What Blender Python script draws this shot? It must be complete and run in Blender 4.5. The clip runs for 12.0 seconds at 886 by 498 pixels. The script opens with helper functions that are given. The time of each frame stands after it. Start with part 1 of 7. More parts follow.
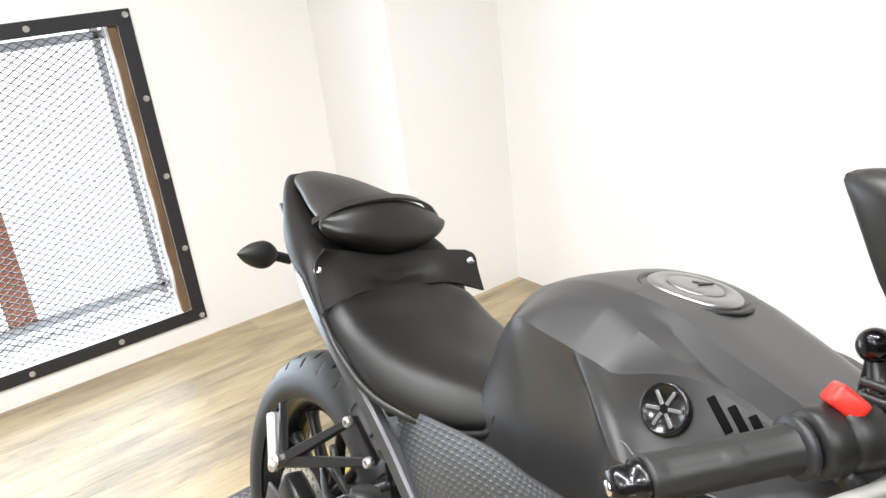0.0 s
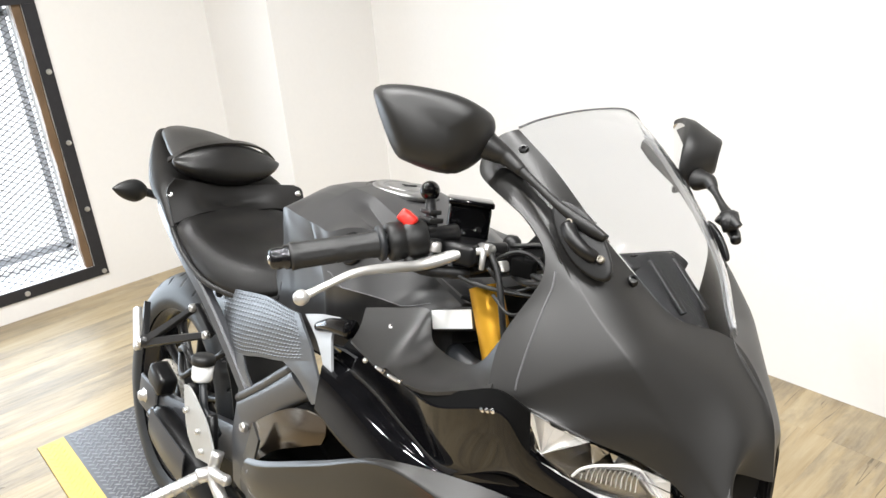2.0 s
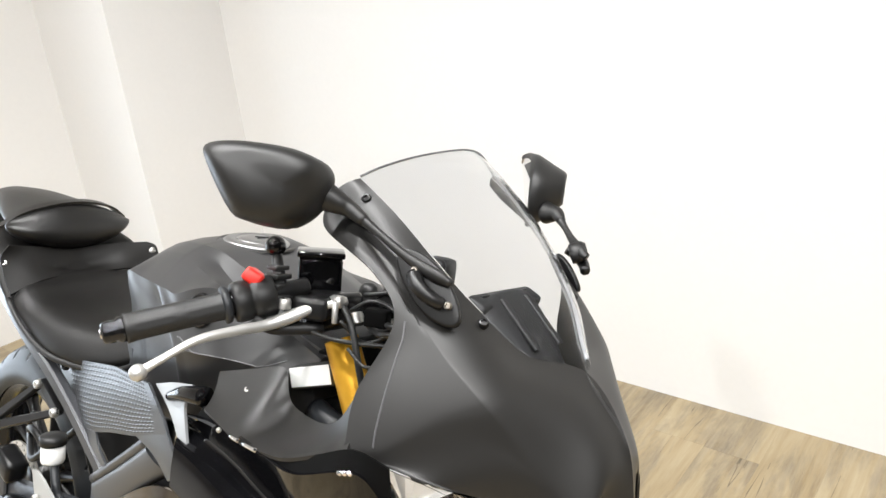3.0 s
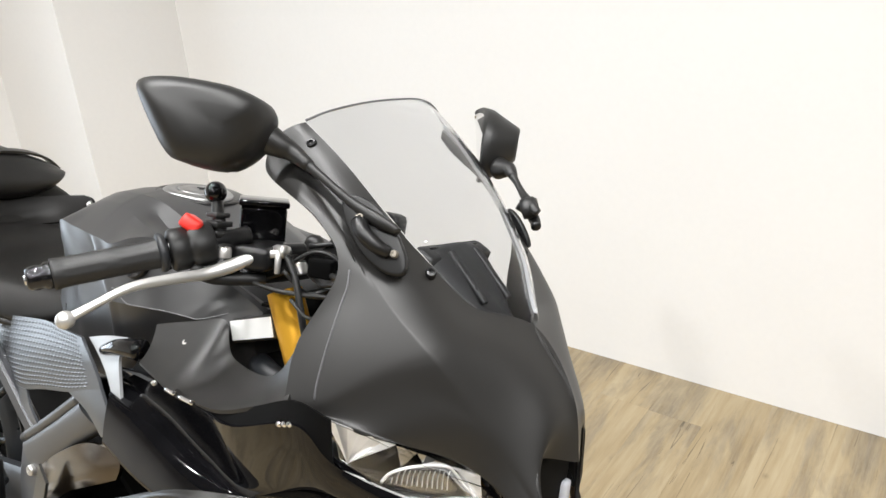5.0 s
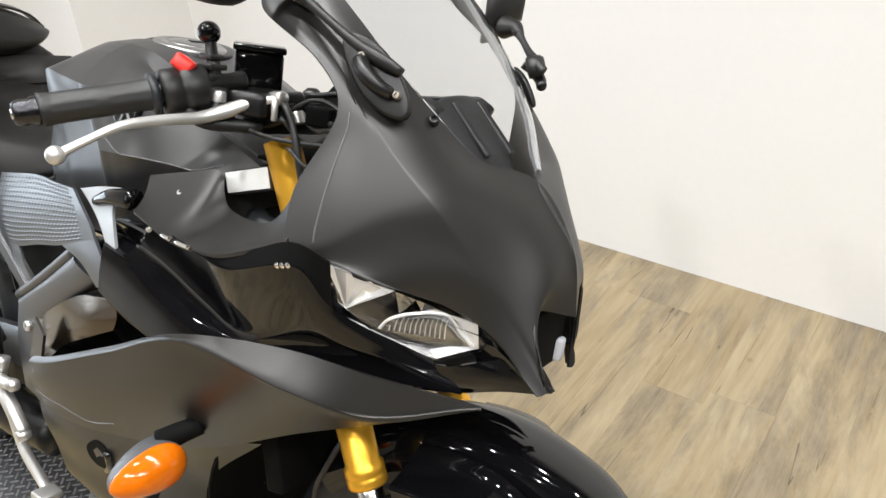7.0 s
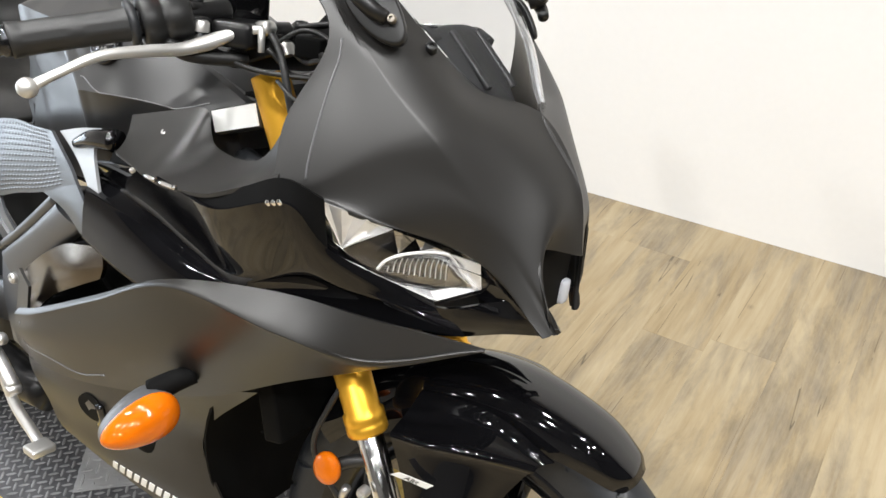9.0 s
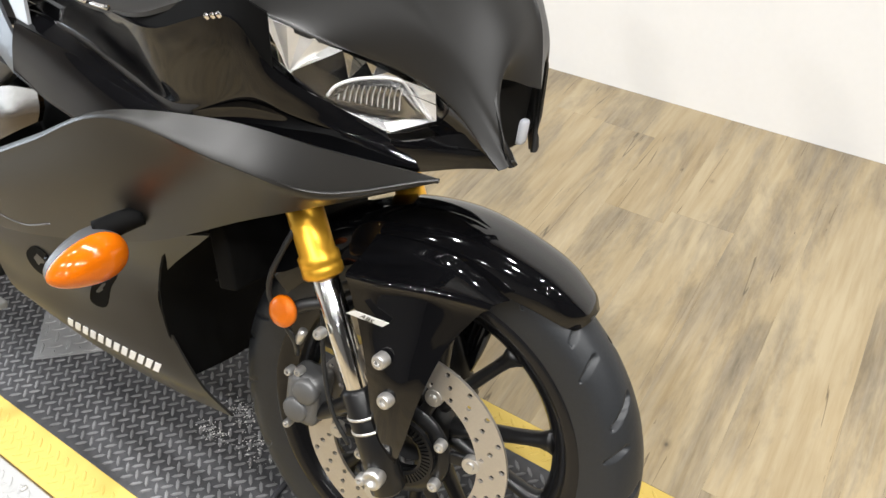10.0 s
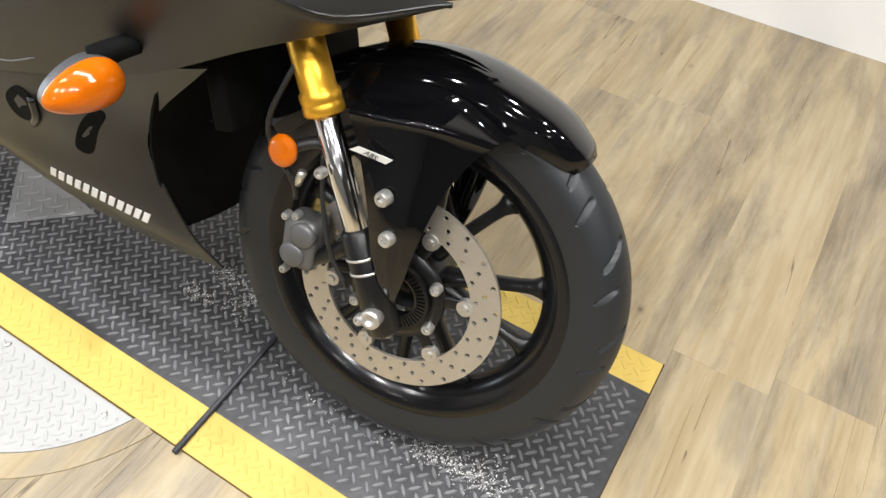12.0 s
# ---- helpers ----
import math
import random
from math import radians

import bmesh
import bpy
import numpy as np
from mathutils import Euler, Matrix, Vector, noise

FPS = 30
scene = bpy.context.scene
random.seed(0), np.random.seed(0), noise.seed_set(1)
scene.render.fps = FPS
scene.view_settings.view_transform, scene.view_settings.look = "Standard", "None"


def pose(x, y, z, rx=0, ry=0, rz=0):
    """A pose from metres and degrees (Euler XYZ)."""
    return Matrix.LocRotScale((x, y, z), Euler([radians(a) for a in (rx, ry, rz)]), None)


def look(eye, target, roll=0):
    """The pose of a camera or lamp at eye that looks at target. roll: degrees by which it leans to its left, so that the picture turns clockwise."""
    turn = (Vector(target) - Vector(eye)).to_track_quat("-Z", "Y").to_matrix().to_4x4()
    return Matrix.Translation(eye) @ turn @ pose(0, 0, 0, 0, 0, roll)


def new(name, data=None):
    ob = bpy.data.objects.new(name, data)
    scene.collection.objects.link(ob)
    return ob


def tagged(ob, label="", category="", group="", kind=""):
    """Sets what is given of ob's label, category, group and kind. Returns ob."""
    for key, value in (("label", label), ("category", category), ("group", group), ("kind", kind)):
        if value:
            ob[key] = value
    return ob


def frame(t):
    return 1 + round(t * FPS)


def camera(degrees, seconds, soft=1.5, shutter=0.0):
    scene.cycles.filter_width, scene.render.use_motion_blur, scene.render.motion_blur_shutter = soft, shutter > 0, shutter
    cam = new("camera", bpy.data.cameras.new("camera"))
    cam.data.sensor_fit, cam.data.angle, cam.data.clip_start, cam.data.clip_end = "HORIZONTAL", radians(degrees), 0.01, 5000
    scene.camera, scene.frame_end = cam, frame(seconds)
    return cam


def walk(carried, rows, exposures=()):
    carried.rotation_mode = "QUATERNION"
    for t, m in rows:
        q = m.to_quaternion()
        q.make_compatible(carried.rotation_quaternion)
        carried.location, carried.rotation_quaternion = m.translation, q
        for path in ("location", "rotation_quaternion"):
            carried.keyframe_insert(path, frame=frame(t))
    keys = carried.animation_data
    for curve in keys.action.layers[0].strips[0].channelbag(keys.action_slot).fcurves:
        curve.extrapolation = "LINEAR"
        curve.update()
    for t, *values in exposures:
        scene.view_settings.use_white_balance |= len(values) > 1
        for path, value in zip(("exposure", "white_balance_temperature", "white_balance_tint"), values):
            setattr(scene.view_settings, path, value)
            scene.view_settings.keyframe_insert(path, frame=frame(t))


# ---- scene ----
cam = camera(62.0, 12.0)
EXPOSURE = [(0, 0.02), (1.5, -0.05), (3, -0.16), (5.5, -0.34), (7, -0.38), (9.5, -0.28), (12, -0.40)]
PATH = [
    (0, (0.53, -0.189, 1.299), (-1.009, 0.864, 0.575), -6.9),
    (0.5, (0.768, -0.201, 1.315), (-0.857, 0.759, 0.654), -7.3),
    (1, (0.935, -0.199, 1.309), (-0.627, 0.797, 0.557), -4.9),
    (1.5, (0.986, -0.267, 1.304), (-0.547, 0.749, 0.519), -5.7),
    (2, (1.02, -0.263, 1.304), (-0.401, 0.92, 0.542), -4.9),
    (2.5, (1.046, -0.234, 1.311), (-0.247, 1.112, 0.593), -4.0),
    (3, (1.037, -0.213, 1.314), (-0.182, 1.204, 0.604), -5.9),
    (5, (1.033, -0.2, 1.282), (-0.075, 1.265, 0.491), -3.6),
    (5.5, (1.036, -0.201, 1.261), (-0.045, 1.228, 0.375), -3.4),
    (6, (1.027, -0.204, 1.237), (-0.006, 1.193, 0.247), -3.0),
    (6.5, (1.029, -0.203, 1.228), (0.005, 1.188, 0.22), -2.3),
    (7, (1.028, -0.214, 1.225), (-0.001, 1.158, 0.197), -2.0),
    (9, (1.01, -0.202, 1.188), (0.027, 1.128, 0.064), -2.5),
    (9.5, (1.03, -0.21, 1.158), (0.094, 1.107, -0.02), -3.1),
    (10, (1.036, -0.218, 1.121), (0.21, 1.022, -0.214), -0.8),
    (10.5, (1.031, -0.241, 1.094), (0.29, 0.919, -0.356), 1.1),
    (11, (1.034, -0.276, 1.071), (0.361, 0.861, -0.43), 1.9),
    (11.5, (1.028, -0.294, 1.055), (0.401, 0.807, -0.492), 2.6),
    (12, (1.027, -0.296, 1.07), (0.393, 0.861, -0.433), 3.8),
]
walk(cam, [(t, look(eye, target, roll)) for t, eye, target, roll in PATH], EXPOSURE)

from mathutils.bvhtree import BVHTree

# ---- world, sun, large lights ----
world = bpy.data.worlds.new("world")
scene.world = world
world.use_nodes = True
wn = world.node_tree.nodes
sky = wn.new("ShaderNodeTexSky")
sky.sky_type, sky.sun_disc = "NISHITA", False
sky.sun_elevation, sky.sun_rotation = radians(50), radians(120)
wn["Background"].inputs["Strength"].default_value = 0.12
world.node_tree.links.new(sky.outputs["Color"], wn["Background"].inputs["Color"])


def lamp(name, m, size, watts, colour=(1, 1, 1), size_y=None, spread=180):
    data = bpy.data.lights.new(name, "AREA")
    data.energy, data.color, data.size, data.spread = watts, colour, size, radians(spread)
    if size_y:
        data.shape, data.size_y = "RECTANGLE", size_y
    else:
        data.shape = "DISK"
    ob = new(name, data)
    ob.matrix_world = m
    return ob


# ---- materials ----
def material(name, colour, rough=0.5, metal=0.0, grain=0.0, scale=40.0, bump=0.0, second=None, coat=0.0, stretch=(1, 1, 1), spec=0.5, large=2.5):
    """A surface with two scales of variation: fine grain and broad wear."""
    m = bpy.data.materials.new(name)
    m.use_nodes = True
    n, l = m.node_tree.nodes, m.node_tree.links
    p = n["Principled BSDF"]
    p.inputs["Metallic"].default_value = metal
    p.inputs["Coat Weight"].default_value = coat
    p.inputs["Coat Roughness"].default_value = 0.03
    p.inputs["Specular IOR Level"].default_value = spec
    co = n.new("ShaderNodeTexCoord")
    mp = n.new("ShaderNodeMapping")
    mp.inputs["Scale"].default_value = stretch
    l.new(co.outputs["Object"], mp.inputs["Vector"])
    fine, broad = n.new("ShaderNodeTexNoise"), n.new("ShaderNodeTexNoise")
    fine.inputs["Scale"].default_value, fine.inputs["Detail"].default_value = scale, 6
    broad.inputs["Scale"].default_value, broad.inputs["Detail"].default_value = large, 3
    l.new(mp.outputs["Vector"], fine.inputs["Vector"])
    l.new(co.outputs["Object"], broad.inputs["Vector"])
    a = [c * (1 - grain) for c in colour]
    b = list(second) if second else [min(1, c * (1 + grain)) for c in colour]
    mix = n.new("ShaderNodeMix")
    mix.data_type = "RGBA"
    mix.inputs["A"].default_value, mix.inputs["B"].default_value = (*a, 1), (*b, 1)
    add = n.new("ShaderNodeMath")
    add.operation = "MULTIPLY_ADD"
    add.inputs[1].default_value, add.inputs[2].default_value = 0.6, 0.0
    l.new(fine.outputs["Fac"], add.inputs[0])
    half = n.new("ShaderNodeMath")
    half.operation = "MULTIPLY_ADD"
    half.inputs[1].default_value = 0.4
    l.new(broad.outputs["Fac"], half.inputs[0])
    l.new(add.outputs[0], half.inputs[2])
    l.new(half.outputs[0], mix.inputs["Factor"])
    l.new(mix.outputs["Result"], p.inputs["Base Color"])
    r = n.new("ShaderNodeMapRange")
    r.inputs["To Min"].default_value, r.inputs["To Max"].default_value = rough * 0.85, min(1, rough * 1.15)
    l.new(broad.outputs["Fac"], r.inputs["Value"])
    l.new(r.outputs["Result"], p.inputs["Roughness"])
    if bump:
        bp = n.new("ShaderNodeBump")
        bp.inputs["Strength"].default_value, bp.inputs["Distance"].default_value = 0.5, bump
        l.new(fine.outputs["Fac"], bp.inputs["Height"])
        l.new(bp.outputs["Normal"], p.inputs["Normal"])
    return m


def glass(name, colour, rough=0.0, ior=1.45):
    m = bpy.data.materials.new(name)
    m.use_nodes = True
    p = m.node_tree.nodes["Principled BSDF"]
    p.inputs["Base Color"].default_value = (*colour, 1)
    p.inputs["Transmission Weight"].default_value = 1
    p.inputs["Roughness"].default_value, p.inputs["IOR"].default_value = rough, ior
    return m


def glow(name, colour, strength):
    m = bpy.data.materials.new(name)
    m.use_nodes = True
    p = m.node_tree.nodes["Principled BSDF"]
    p.inputs["Base Color"].default_value = (0.8, 0.8, 0.8, 1)
    p.inputs["Emission Color"].default_value = (*colour, 1)
    p.inputs["Emission Strength"].default_value = strength
    return m


WHITE = material("white_wall_paint", (0.80, 0.79, 0.775), 0.6, grain=0.03, scale=60, bump=0.0005)
# tones of the unseen east and south walls, set for what the bike reflects
DARKWALL = material("unseen_dark_wall_tone", (0.030, 0.029, 0.028), 0.7, grain=0.06)
GREYWALL = material("unseen_grey_wall_tone", (0.22, 0.217, 0.213), 0.7, grain=0.05)
CEIL = material("ceiling_paint", (0.040, 0.040, 0.042), 0.85, grain=0.1)
MATTE = material("matte_black_paint", (0.0105, 0.0099, 0.0092), 0.41, grain=0.08, scale=900, spec=0.58)
TANKPAINT = material("satin_tank_paint", (0.026, 0.026, 0.027), 0.37, grain=0.06, scale=900, spec=0.75)
GLOSS = material("gloss_black_paint", (0.003, 0.003, 0.0035), 0.05, grain=0.1, spec=0.5)
PLASTIC = material("black_plastic", (0.010, 0.010, 0.010), 0.45, grain=0.2, scale=600, bump=0.0003)
SATIN = material("satin_black_metal", (0.009, 0.009, 0.0095), 0.30, metal=0.2, grain=0.2, scale=200, spec=0.4)
RUBBER = material("tyre_rubber", (0.0125, 0.0141, 0.0165), 0.46, grain=0.45, scale=250, bump=0.0004)
RIMBLACK = material("semi_gloss_rim_paint", (0.008, 0.008, 0.009), 0.17, metal=0.25, grain=0.15, scale=120, spec=0.5)
LEATHER = material("seat_vinyl", (0.005, 0.0047, 0.0044), 0.38, grain=0.15, scale=1200, bump=0.0005, spec=0.5)
MOULDED = material("moulded_tail_plastic", (0.0065, 0.0060, 0.0056), 0.5, grain=0.2, scale=700, bump=0.0004, spec=0.28)
GOLD = material("gold_anodised", (0.88, 0.47, 0.045), 0.36, metal=0.8, grain=0.04, scale=120)
CHROME = material("chrome", (0.80, 0.80, 0.81), 0.13, metal=1.0, grain=0.03)
ALLOY = material("cast_alloy", (0.62, 0.61, 0.59), 0.38, metal=0.9, grain=0.08, scale=300)
STEEL = material("brake_disc_steel", (0.56, 0.53, 0.49), 0.38, metal=0.85, grain=0.12, scale=300, stretch=(1, 1, 1))
# silver stands for the bright reflection on a gloss black wedge
WEDGE_REFLECTION = material("painted_wedge_reflection", (0.36, 0.37, 0.38), 0.35, metal=0.4, grain=0.05)
RED = material("red_plastic", (0.75, 0.03, 0.02), 0.35, grain=0.1)
AMBER = material("amber_plastic", (0.52, 0.112, 0.002), 0.09, grain=0.25, scale=70, spec=0.5)
CLEAR = glass("clear_lens", (0.95, 0.95, 0.95), 0.0)
SMOKE = glass("smoke_screen", (0.80, 0.81, 0.825), 0.0, 1.15)
FROST = material("frosted_screen_edge", (0.40, 0.41, 0.43), 0.28, grain=0.12, scale=40)
PLATE = material("diamond_plate_steel", (0.055, 0.056, 0.060), 0.36, metal=0.7, grain=0.35, scale=70, bump=0.0006, second=(0.15, 0.15, 0.158))
YELLOW = material("yellow_paint", (0.53, 0.380, 0.085), 0.5, grain=0.12, scale=50, bump=0.0006)
TREADWHITE = material("white_painted_plate", (0.36, 0.36, 0.355), 0.45, grain=0.12, scale=60)
# near-black: rubber on small parts, painted shade inside gaps and recesses
RUBBER_AND_SHADE = material("rubber_and_recess_shade_black", (0.0022, 0.0022, 0.0022), 0.8, grain=0.2, spec=0.1)
GREYSEAM = material("grey_panel_edge", (0.10, 0.10, 0.105), 0.35, grain=0.1)
IRON = material("dark_iron_frame", (0.035, 0.035, 0.04), 0.5, metal=0.5, grain=0.3, scale=40)


# ---- mesh helpers ----
def part(name, bm, mat, parent=None, label="", smooth=True, m=None):
    if m is not None:
        bm.transform(m)
    bmesh.ops.recalc_face_normals(bm, faces=bm.faces)
    me = bpy.data.meshes.new(name)
    bm.to_mesh(me)
    bm.free()
    if smooth:
        me.shade_smooth()
    me.materials.append(mat)
    ob = new(name, me)
    if parent:
        ob.parent = parent
    return tagged(ob, label)


def sharp(bm, degrees=35):
    """Marks edges sharper than this, so that they shade crisply."""
    for e in bm.edges:
        if len(e.link_faces) == 2 and e.calc_face_angle(0) > radians(degrees):
            e.smooth = False
    return bm


def join(*bms):
    out = bmesh.new()
    for b in bms:
        me = bpy.data.meshes.new("tmp")
        b.to_mesh(me)
        out.from_mesh(me)
        bpy.data.meshes.remove(me)
        b.free()
    return out


def box(sx, sy, sz, at=(0, 0, 0), bevel=0.0, rot=None, seg=2):
    bm = bmesh.new()
    bmesh.ops.create_cube(bm, size=1, matrix=Matrix.Diagonal((sx, sy, sz, 1)))
    if bevel:
        bmesh.ops.bevel(bm, geom=bm.edges[:], offset=bevel, segments=seg, affect="EDGES", profile=0.6)
    if rot:
        bm.transform(Euler([radians(a) for a in rot]).to_matrix().to_4x4())
    bm.transform(Matrix.Translation(at))
    return bm


def along(a, b):
    """A pose at a whose z axis runs to b."""
    a, b = Vector(a), Vector(b)
    return Matrix.Translation(a) @ (b - a).to_track_quat("Z", "Y").to_matrix().to_4x4()


def lathe(profile, n=32, m=None, a0=0.0, a1=360.0):
    """Turns (radius, height) rows round z."""
    bm = bmesh.new()
    full = abs(a1 - a0) >= 360
    cnt = n if full else n + 1
    rings = []
    for k in range(cnt):
        a = radians(a0 + (a1 - a0) * k / n)
        rings.append([bm.verts.new((r * math.cos(a), r * math.sin(a), h)) for r, h in profile])
    for k in range(n):
        p, q = rings[k], rings[(k + 1) % cnt]
        for i in range(len(profile) - 1):
            if profile[i][0] < 1e-6 and profile[i + 1][0] < 1e-6:
                continue
            bm.faces.new((p[i], q[i], q[i + 1], p[i + 1]))
    bmesh.ops.remove_doubles(bm, verts=bm.verts, dist=1e-6)
    if m is not None:
        bm.transform(m)
    return bm


def rod(a, b, r, r2=None, n=16, bevel=0.0):
    """A solid round bar from a to b, with rounded ends."""
    length = (Vector(b) - Vector(a)).length
    r2 = r if r2 is None else r2
    c = bevel or min(r, r2) * 0.25
    return lathe([(0, 0), (r - c, 0), (r, c), (r2, length - c), (r2 - c, length), (0, length)], n, along(a, b))


def spline(pts, n, closed=False):
    """n points along a smooth curve through pts."""
    pts = [Vector(p) for p in pts]
    k = len(pts)
    if k == 2 or n < 2:
        return [pts[0].lerp(pts[-1], i / (n - 1)) for i in range(n)]
    out = []
    for i in range(n):
        f = i / (n if closed else n - 1) * (k if closed else k - 1)
        j = int(f) if closed else min(int(f), k - 2)
        t = f - j
        if closed:
            a, b, c, d = (pts[(j + s) % k] for s in (-1, 0, 1, 2))
        else:
            b, c = pts[j], pts[j + 1]
            a = pts[j - 1] if j else 2 * b - c
            d = pts[j + 2] if j + 2 < k else 2 * c - b
        out.append(0.5 * (2 * b + (c - a) * t + (2 * a - 5 * b + 4 * c - d) * t * t + (3 * b - 3 * c + d - a) * t ** 3))
    return out


def linear(pts, n):
    pts = [Vector(p) for p in pts]
    out = []
    for i in range(n):
        f = i / (n - 1) * (len(pts) - 1)
        j = min(int(f), len(pts) - 2)
        out.append(pts[j].lerp(pts[j + 1], f - j))
    return out


def tube(pts, r, n=10, steps=24, ends=True):
    """A bent round bar through pts; r may be one radius or one per end."""
    c = spline(pts, steps)
    bm = bmesh.new()
    rings, up = [], Vector((0.13, 0.31, 0.94))
    for i, p in enumerate(c):
        d = (c[min(i + 1, steps - 1)] - c[max(i - 1, 0)]).normalized()
        x = d.cross(up).normalized()
        y = d.cross(x)
        rr = r if not isinstance(r, tuple) else r[0] + (r[1] - r[0]) * i / (steps - 1)
        rings.append([bm.verts.new(p + rr * (math.cos(a) * x + math.sin(a) * y)) for a in (2 * math.pi * k / n for k in range(n))])
    for p, q in zip(rings, rings[1:]):
        for k in range(n):
            bm.faces.new((p[k], p[(k + 1) % n], q[(k + 1) % n], q[k]))
    if ends:
        bm.faces.new(rings[0])
        bm.faces.new(rings[-1])
    return bm


def grid(rows, nu, nv, su=True, sv=True):
    """Points of a surface through rows of control points."""
    cols = [(spline if sv else linear)(r, nv) for r in rows]
    cols = [(spline if su else linear)([c[j] for c in cols], nu) for j in range(nv)]
    return [[cols[j][i] for j in range(nv)] for i in range(nu)]


def knots(rows):
    """Spacing of the control points, averaged over all rows."""
    gaps = [sum((Vector(r[k + 1]) - Vector(r[k])).length ** 0.5 for r in rows) / len(rows) for k in range(len(rows[0]) - 1)]
    out = [0.0]
    for g in gaps:
        out.append(out[-1] + g)
    return out


def flow(pts, ks, n):
    """n points along a smooth curve through unevenly spaced points."""
    pts = [Vector(p) for p in pts]
    last = len(pts) - 1
    slope = []
    for k in range(last + 1):
        if k == 0:
            slope.append((pts[1] - pts[0]) / (ks[1] - ks[0]))
        elif k == last:
            slope.append((pts[k] - pts[k - 1]) / (ks[k] - ks[k - 1]))
        else:
            a, b = ks[k] - ks[k - 1], ks[k + 1] - ks[k]
            slope.append(((pts[k] - pts[k - 1]) / a * b + (pts[k + 1] - pts[k]) / b * a) / (a + b))
    out = []
    for i in range(n):
        x, k = ks[-1] * i / (n - 1), 0
        while k < last - 1 and x > ks[k + 1]:
            k += 1
        h = ks[k + 1] - ks[k]
        t = (x - ks[k]) / h
        out.append(pts[k] * (2 * t ** 3 - 3 * t * t + 1) + slope[k] * h * (t ** 3 - 2 * t * t + t) + pts[k + 1] * (3 * t * t - 2 * t ** 3) + slope[k + 1] * h * (t ** 3 - t * t))
    return out


def flow_grid(rows, nu, nv):
    """Points of a surface through unevenly spaced rows and columns."""
    kv, ku = knots(rows), knots([list(c) for c in zip(*rows)])
    cols = [flow(r, kv, nv) for r in rows]
    cols = [flow([c[j] for c in cols], ku, nu) for j in range(nv)]
    return [[cols[j][i] for j in range(nv)] for i in range(nu)]


def skin(pts, closed=False, caps=False):
    bm = bmesh.new()
    vs = [[bm.verts.new(p) for p in row] for row in pts]
    nv = len(pts[0])
    for a, b in zip(vs, vs[1:]):
        for j in range(nv if closed else nv - 1):
            q = [a[j], a[(j + 1) % nv], b[(j + 1) % nv], b[j]]
            q = [v for i, v in enumerate(q) if v not in q[:i]]
            bm.faces.new(q)
    if caps:
        for row in (vs[0], vs[-1]):
            bm.faces.new(row)
    bmesh.ops.remove_doubles(bm, verts=bm.verts, dist=1e-5)
    bmesh.ops.dissolve_degenerate(bm, edges=bm.edges, dist=1e-6)
    bmesh.ops.recalc_face_normals(bm, faces=bm.faces)
    return bm


def panel(rows, nu=14, nv=14, thick=0.004, su=True, sv=True, inner=None, uneven=False, shape=None):
    """A moulded sheet with real thickness, through rows of control points; its back lies towards inner."""
    pts = flow_grid(rows, nu, nv) if uneven else grid(rows, nu, nv, su, sv)
    if shape:
        pts = shape(pts)
    inner = Vector(inner) if inner else Vector((0.3, 0, 0.6))
    n = [[None] * nv for _ in range(nu)]
    for i in range(nu):
        for j in range(nv):
            du = pts[min(i + 1, nu - 1)][j] - pts[max(i - 1, 0)][j]
            dv = pts[i][min(j + 1, nv - 1)] - pts[i][max(j - 1, 0)]
            w = du.cross(dv)
            w = w.normalized() if w.length > 1e-9 else Vector((0, 0, 1))
            n[i][j] = w
    mid = pts[nu // 2][nv // 2]
    s = 1 if n[nu // 2][nv // 2].dot(inner - mid) > 0 else -1
    bm = bmesh.new()
    a = [[bm.verts.new(pts[i][j]) for j in range(nv)] for i in range(nu)]
    b = [[bm.verts.new(pts[i][j] + s * thick * n[i][j]) for j in range(nv)] for i in range(nu)]
    for i in range(nu - 1):
        for j in range(nv - 1):
            bm.faces.new((a[i][j], a[i + 1][j], a[i + 1][j + 1], a[i][j + 1]))
            bm.faces.new((b[i][j], b[i][j + 1], b[i + 1][j + 1], b[i + 1][j]))
    rim = [(i, 0) for i in range(nu)] + [(nu - 1, j) for j in range(1, nv)] + [(i, nv - 1) for i in range(nu - 2, -1, -1)] + [(0, j) for j in range(nv - 2, 0, -1)]
    for (i, j), (k, l) in zip(rim, rim[1:] + rim[:1]):
        bm.faces.new((a[i][j], a[k][l], b[k][l], b[i][j]))
    bmesh.ops.dissolve_degenerate(bm, edges=bm.edges, dist=1e-6)
    return sharp(bm, 50)


SLANT = 0.07
MIRROR = Matrix(((1, 0, 0, 0), (0, -1, 0, 0), (0, -SLANT, 1, 0), (0, 0, 0, 1)))


def both(make, names, mat, parent, label="", smooth=True):
    """The same moulding on the right side and, mirrored, on the left."""
    return [part(names, make(), mat, parent, label, smooth), part(names, make(), mat, parent, label, smooth, MIRROR)]


def extrude(outline, depth, m=None, bevel=0.0):
    """A flat plate with this outline in x and y, depth thick along z."""
    bm = bmesh.new()
    f = bm.faces.new([bm.verts.new((x, y, 0)) for x, y in outline])
    top = bmesh.ops.extrude_face_region(bm, geom=[f])
    bmesh.ops.translate(bm, verts=[v for v in top["geom"] if isinstance(v, bmesh.types.BMVert)], vec=(0, 0, depth))
    if bevel:
        bmesh.ops.bevel(bm, geom=bm.edges[:], offset=bevel, segments=2, affect="EDGES", profile=0.6)
    if m is not None:
        bm.transform(m)
    return bm


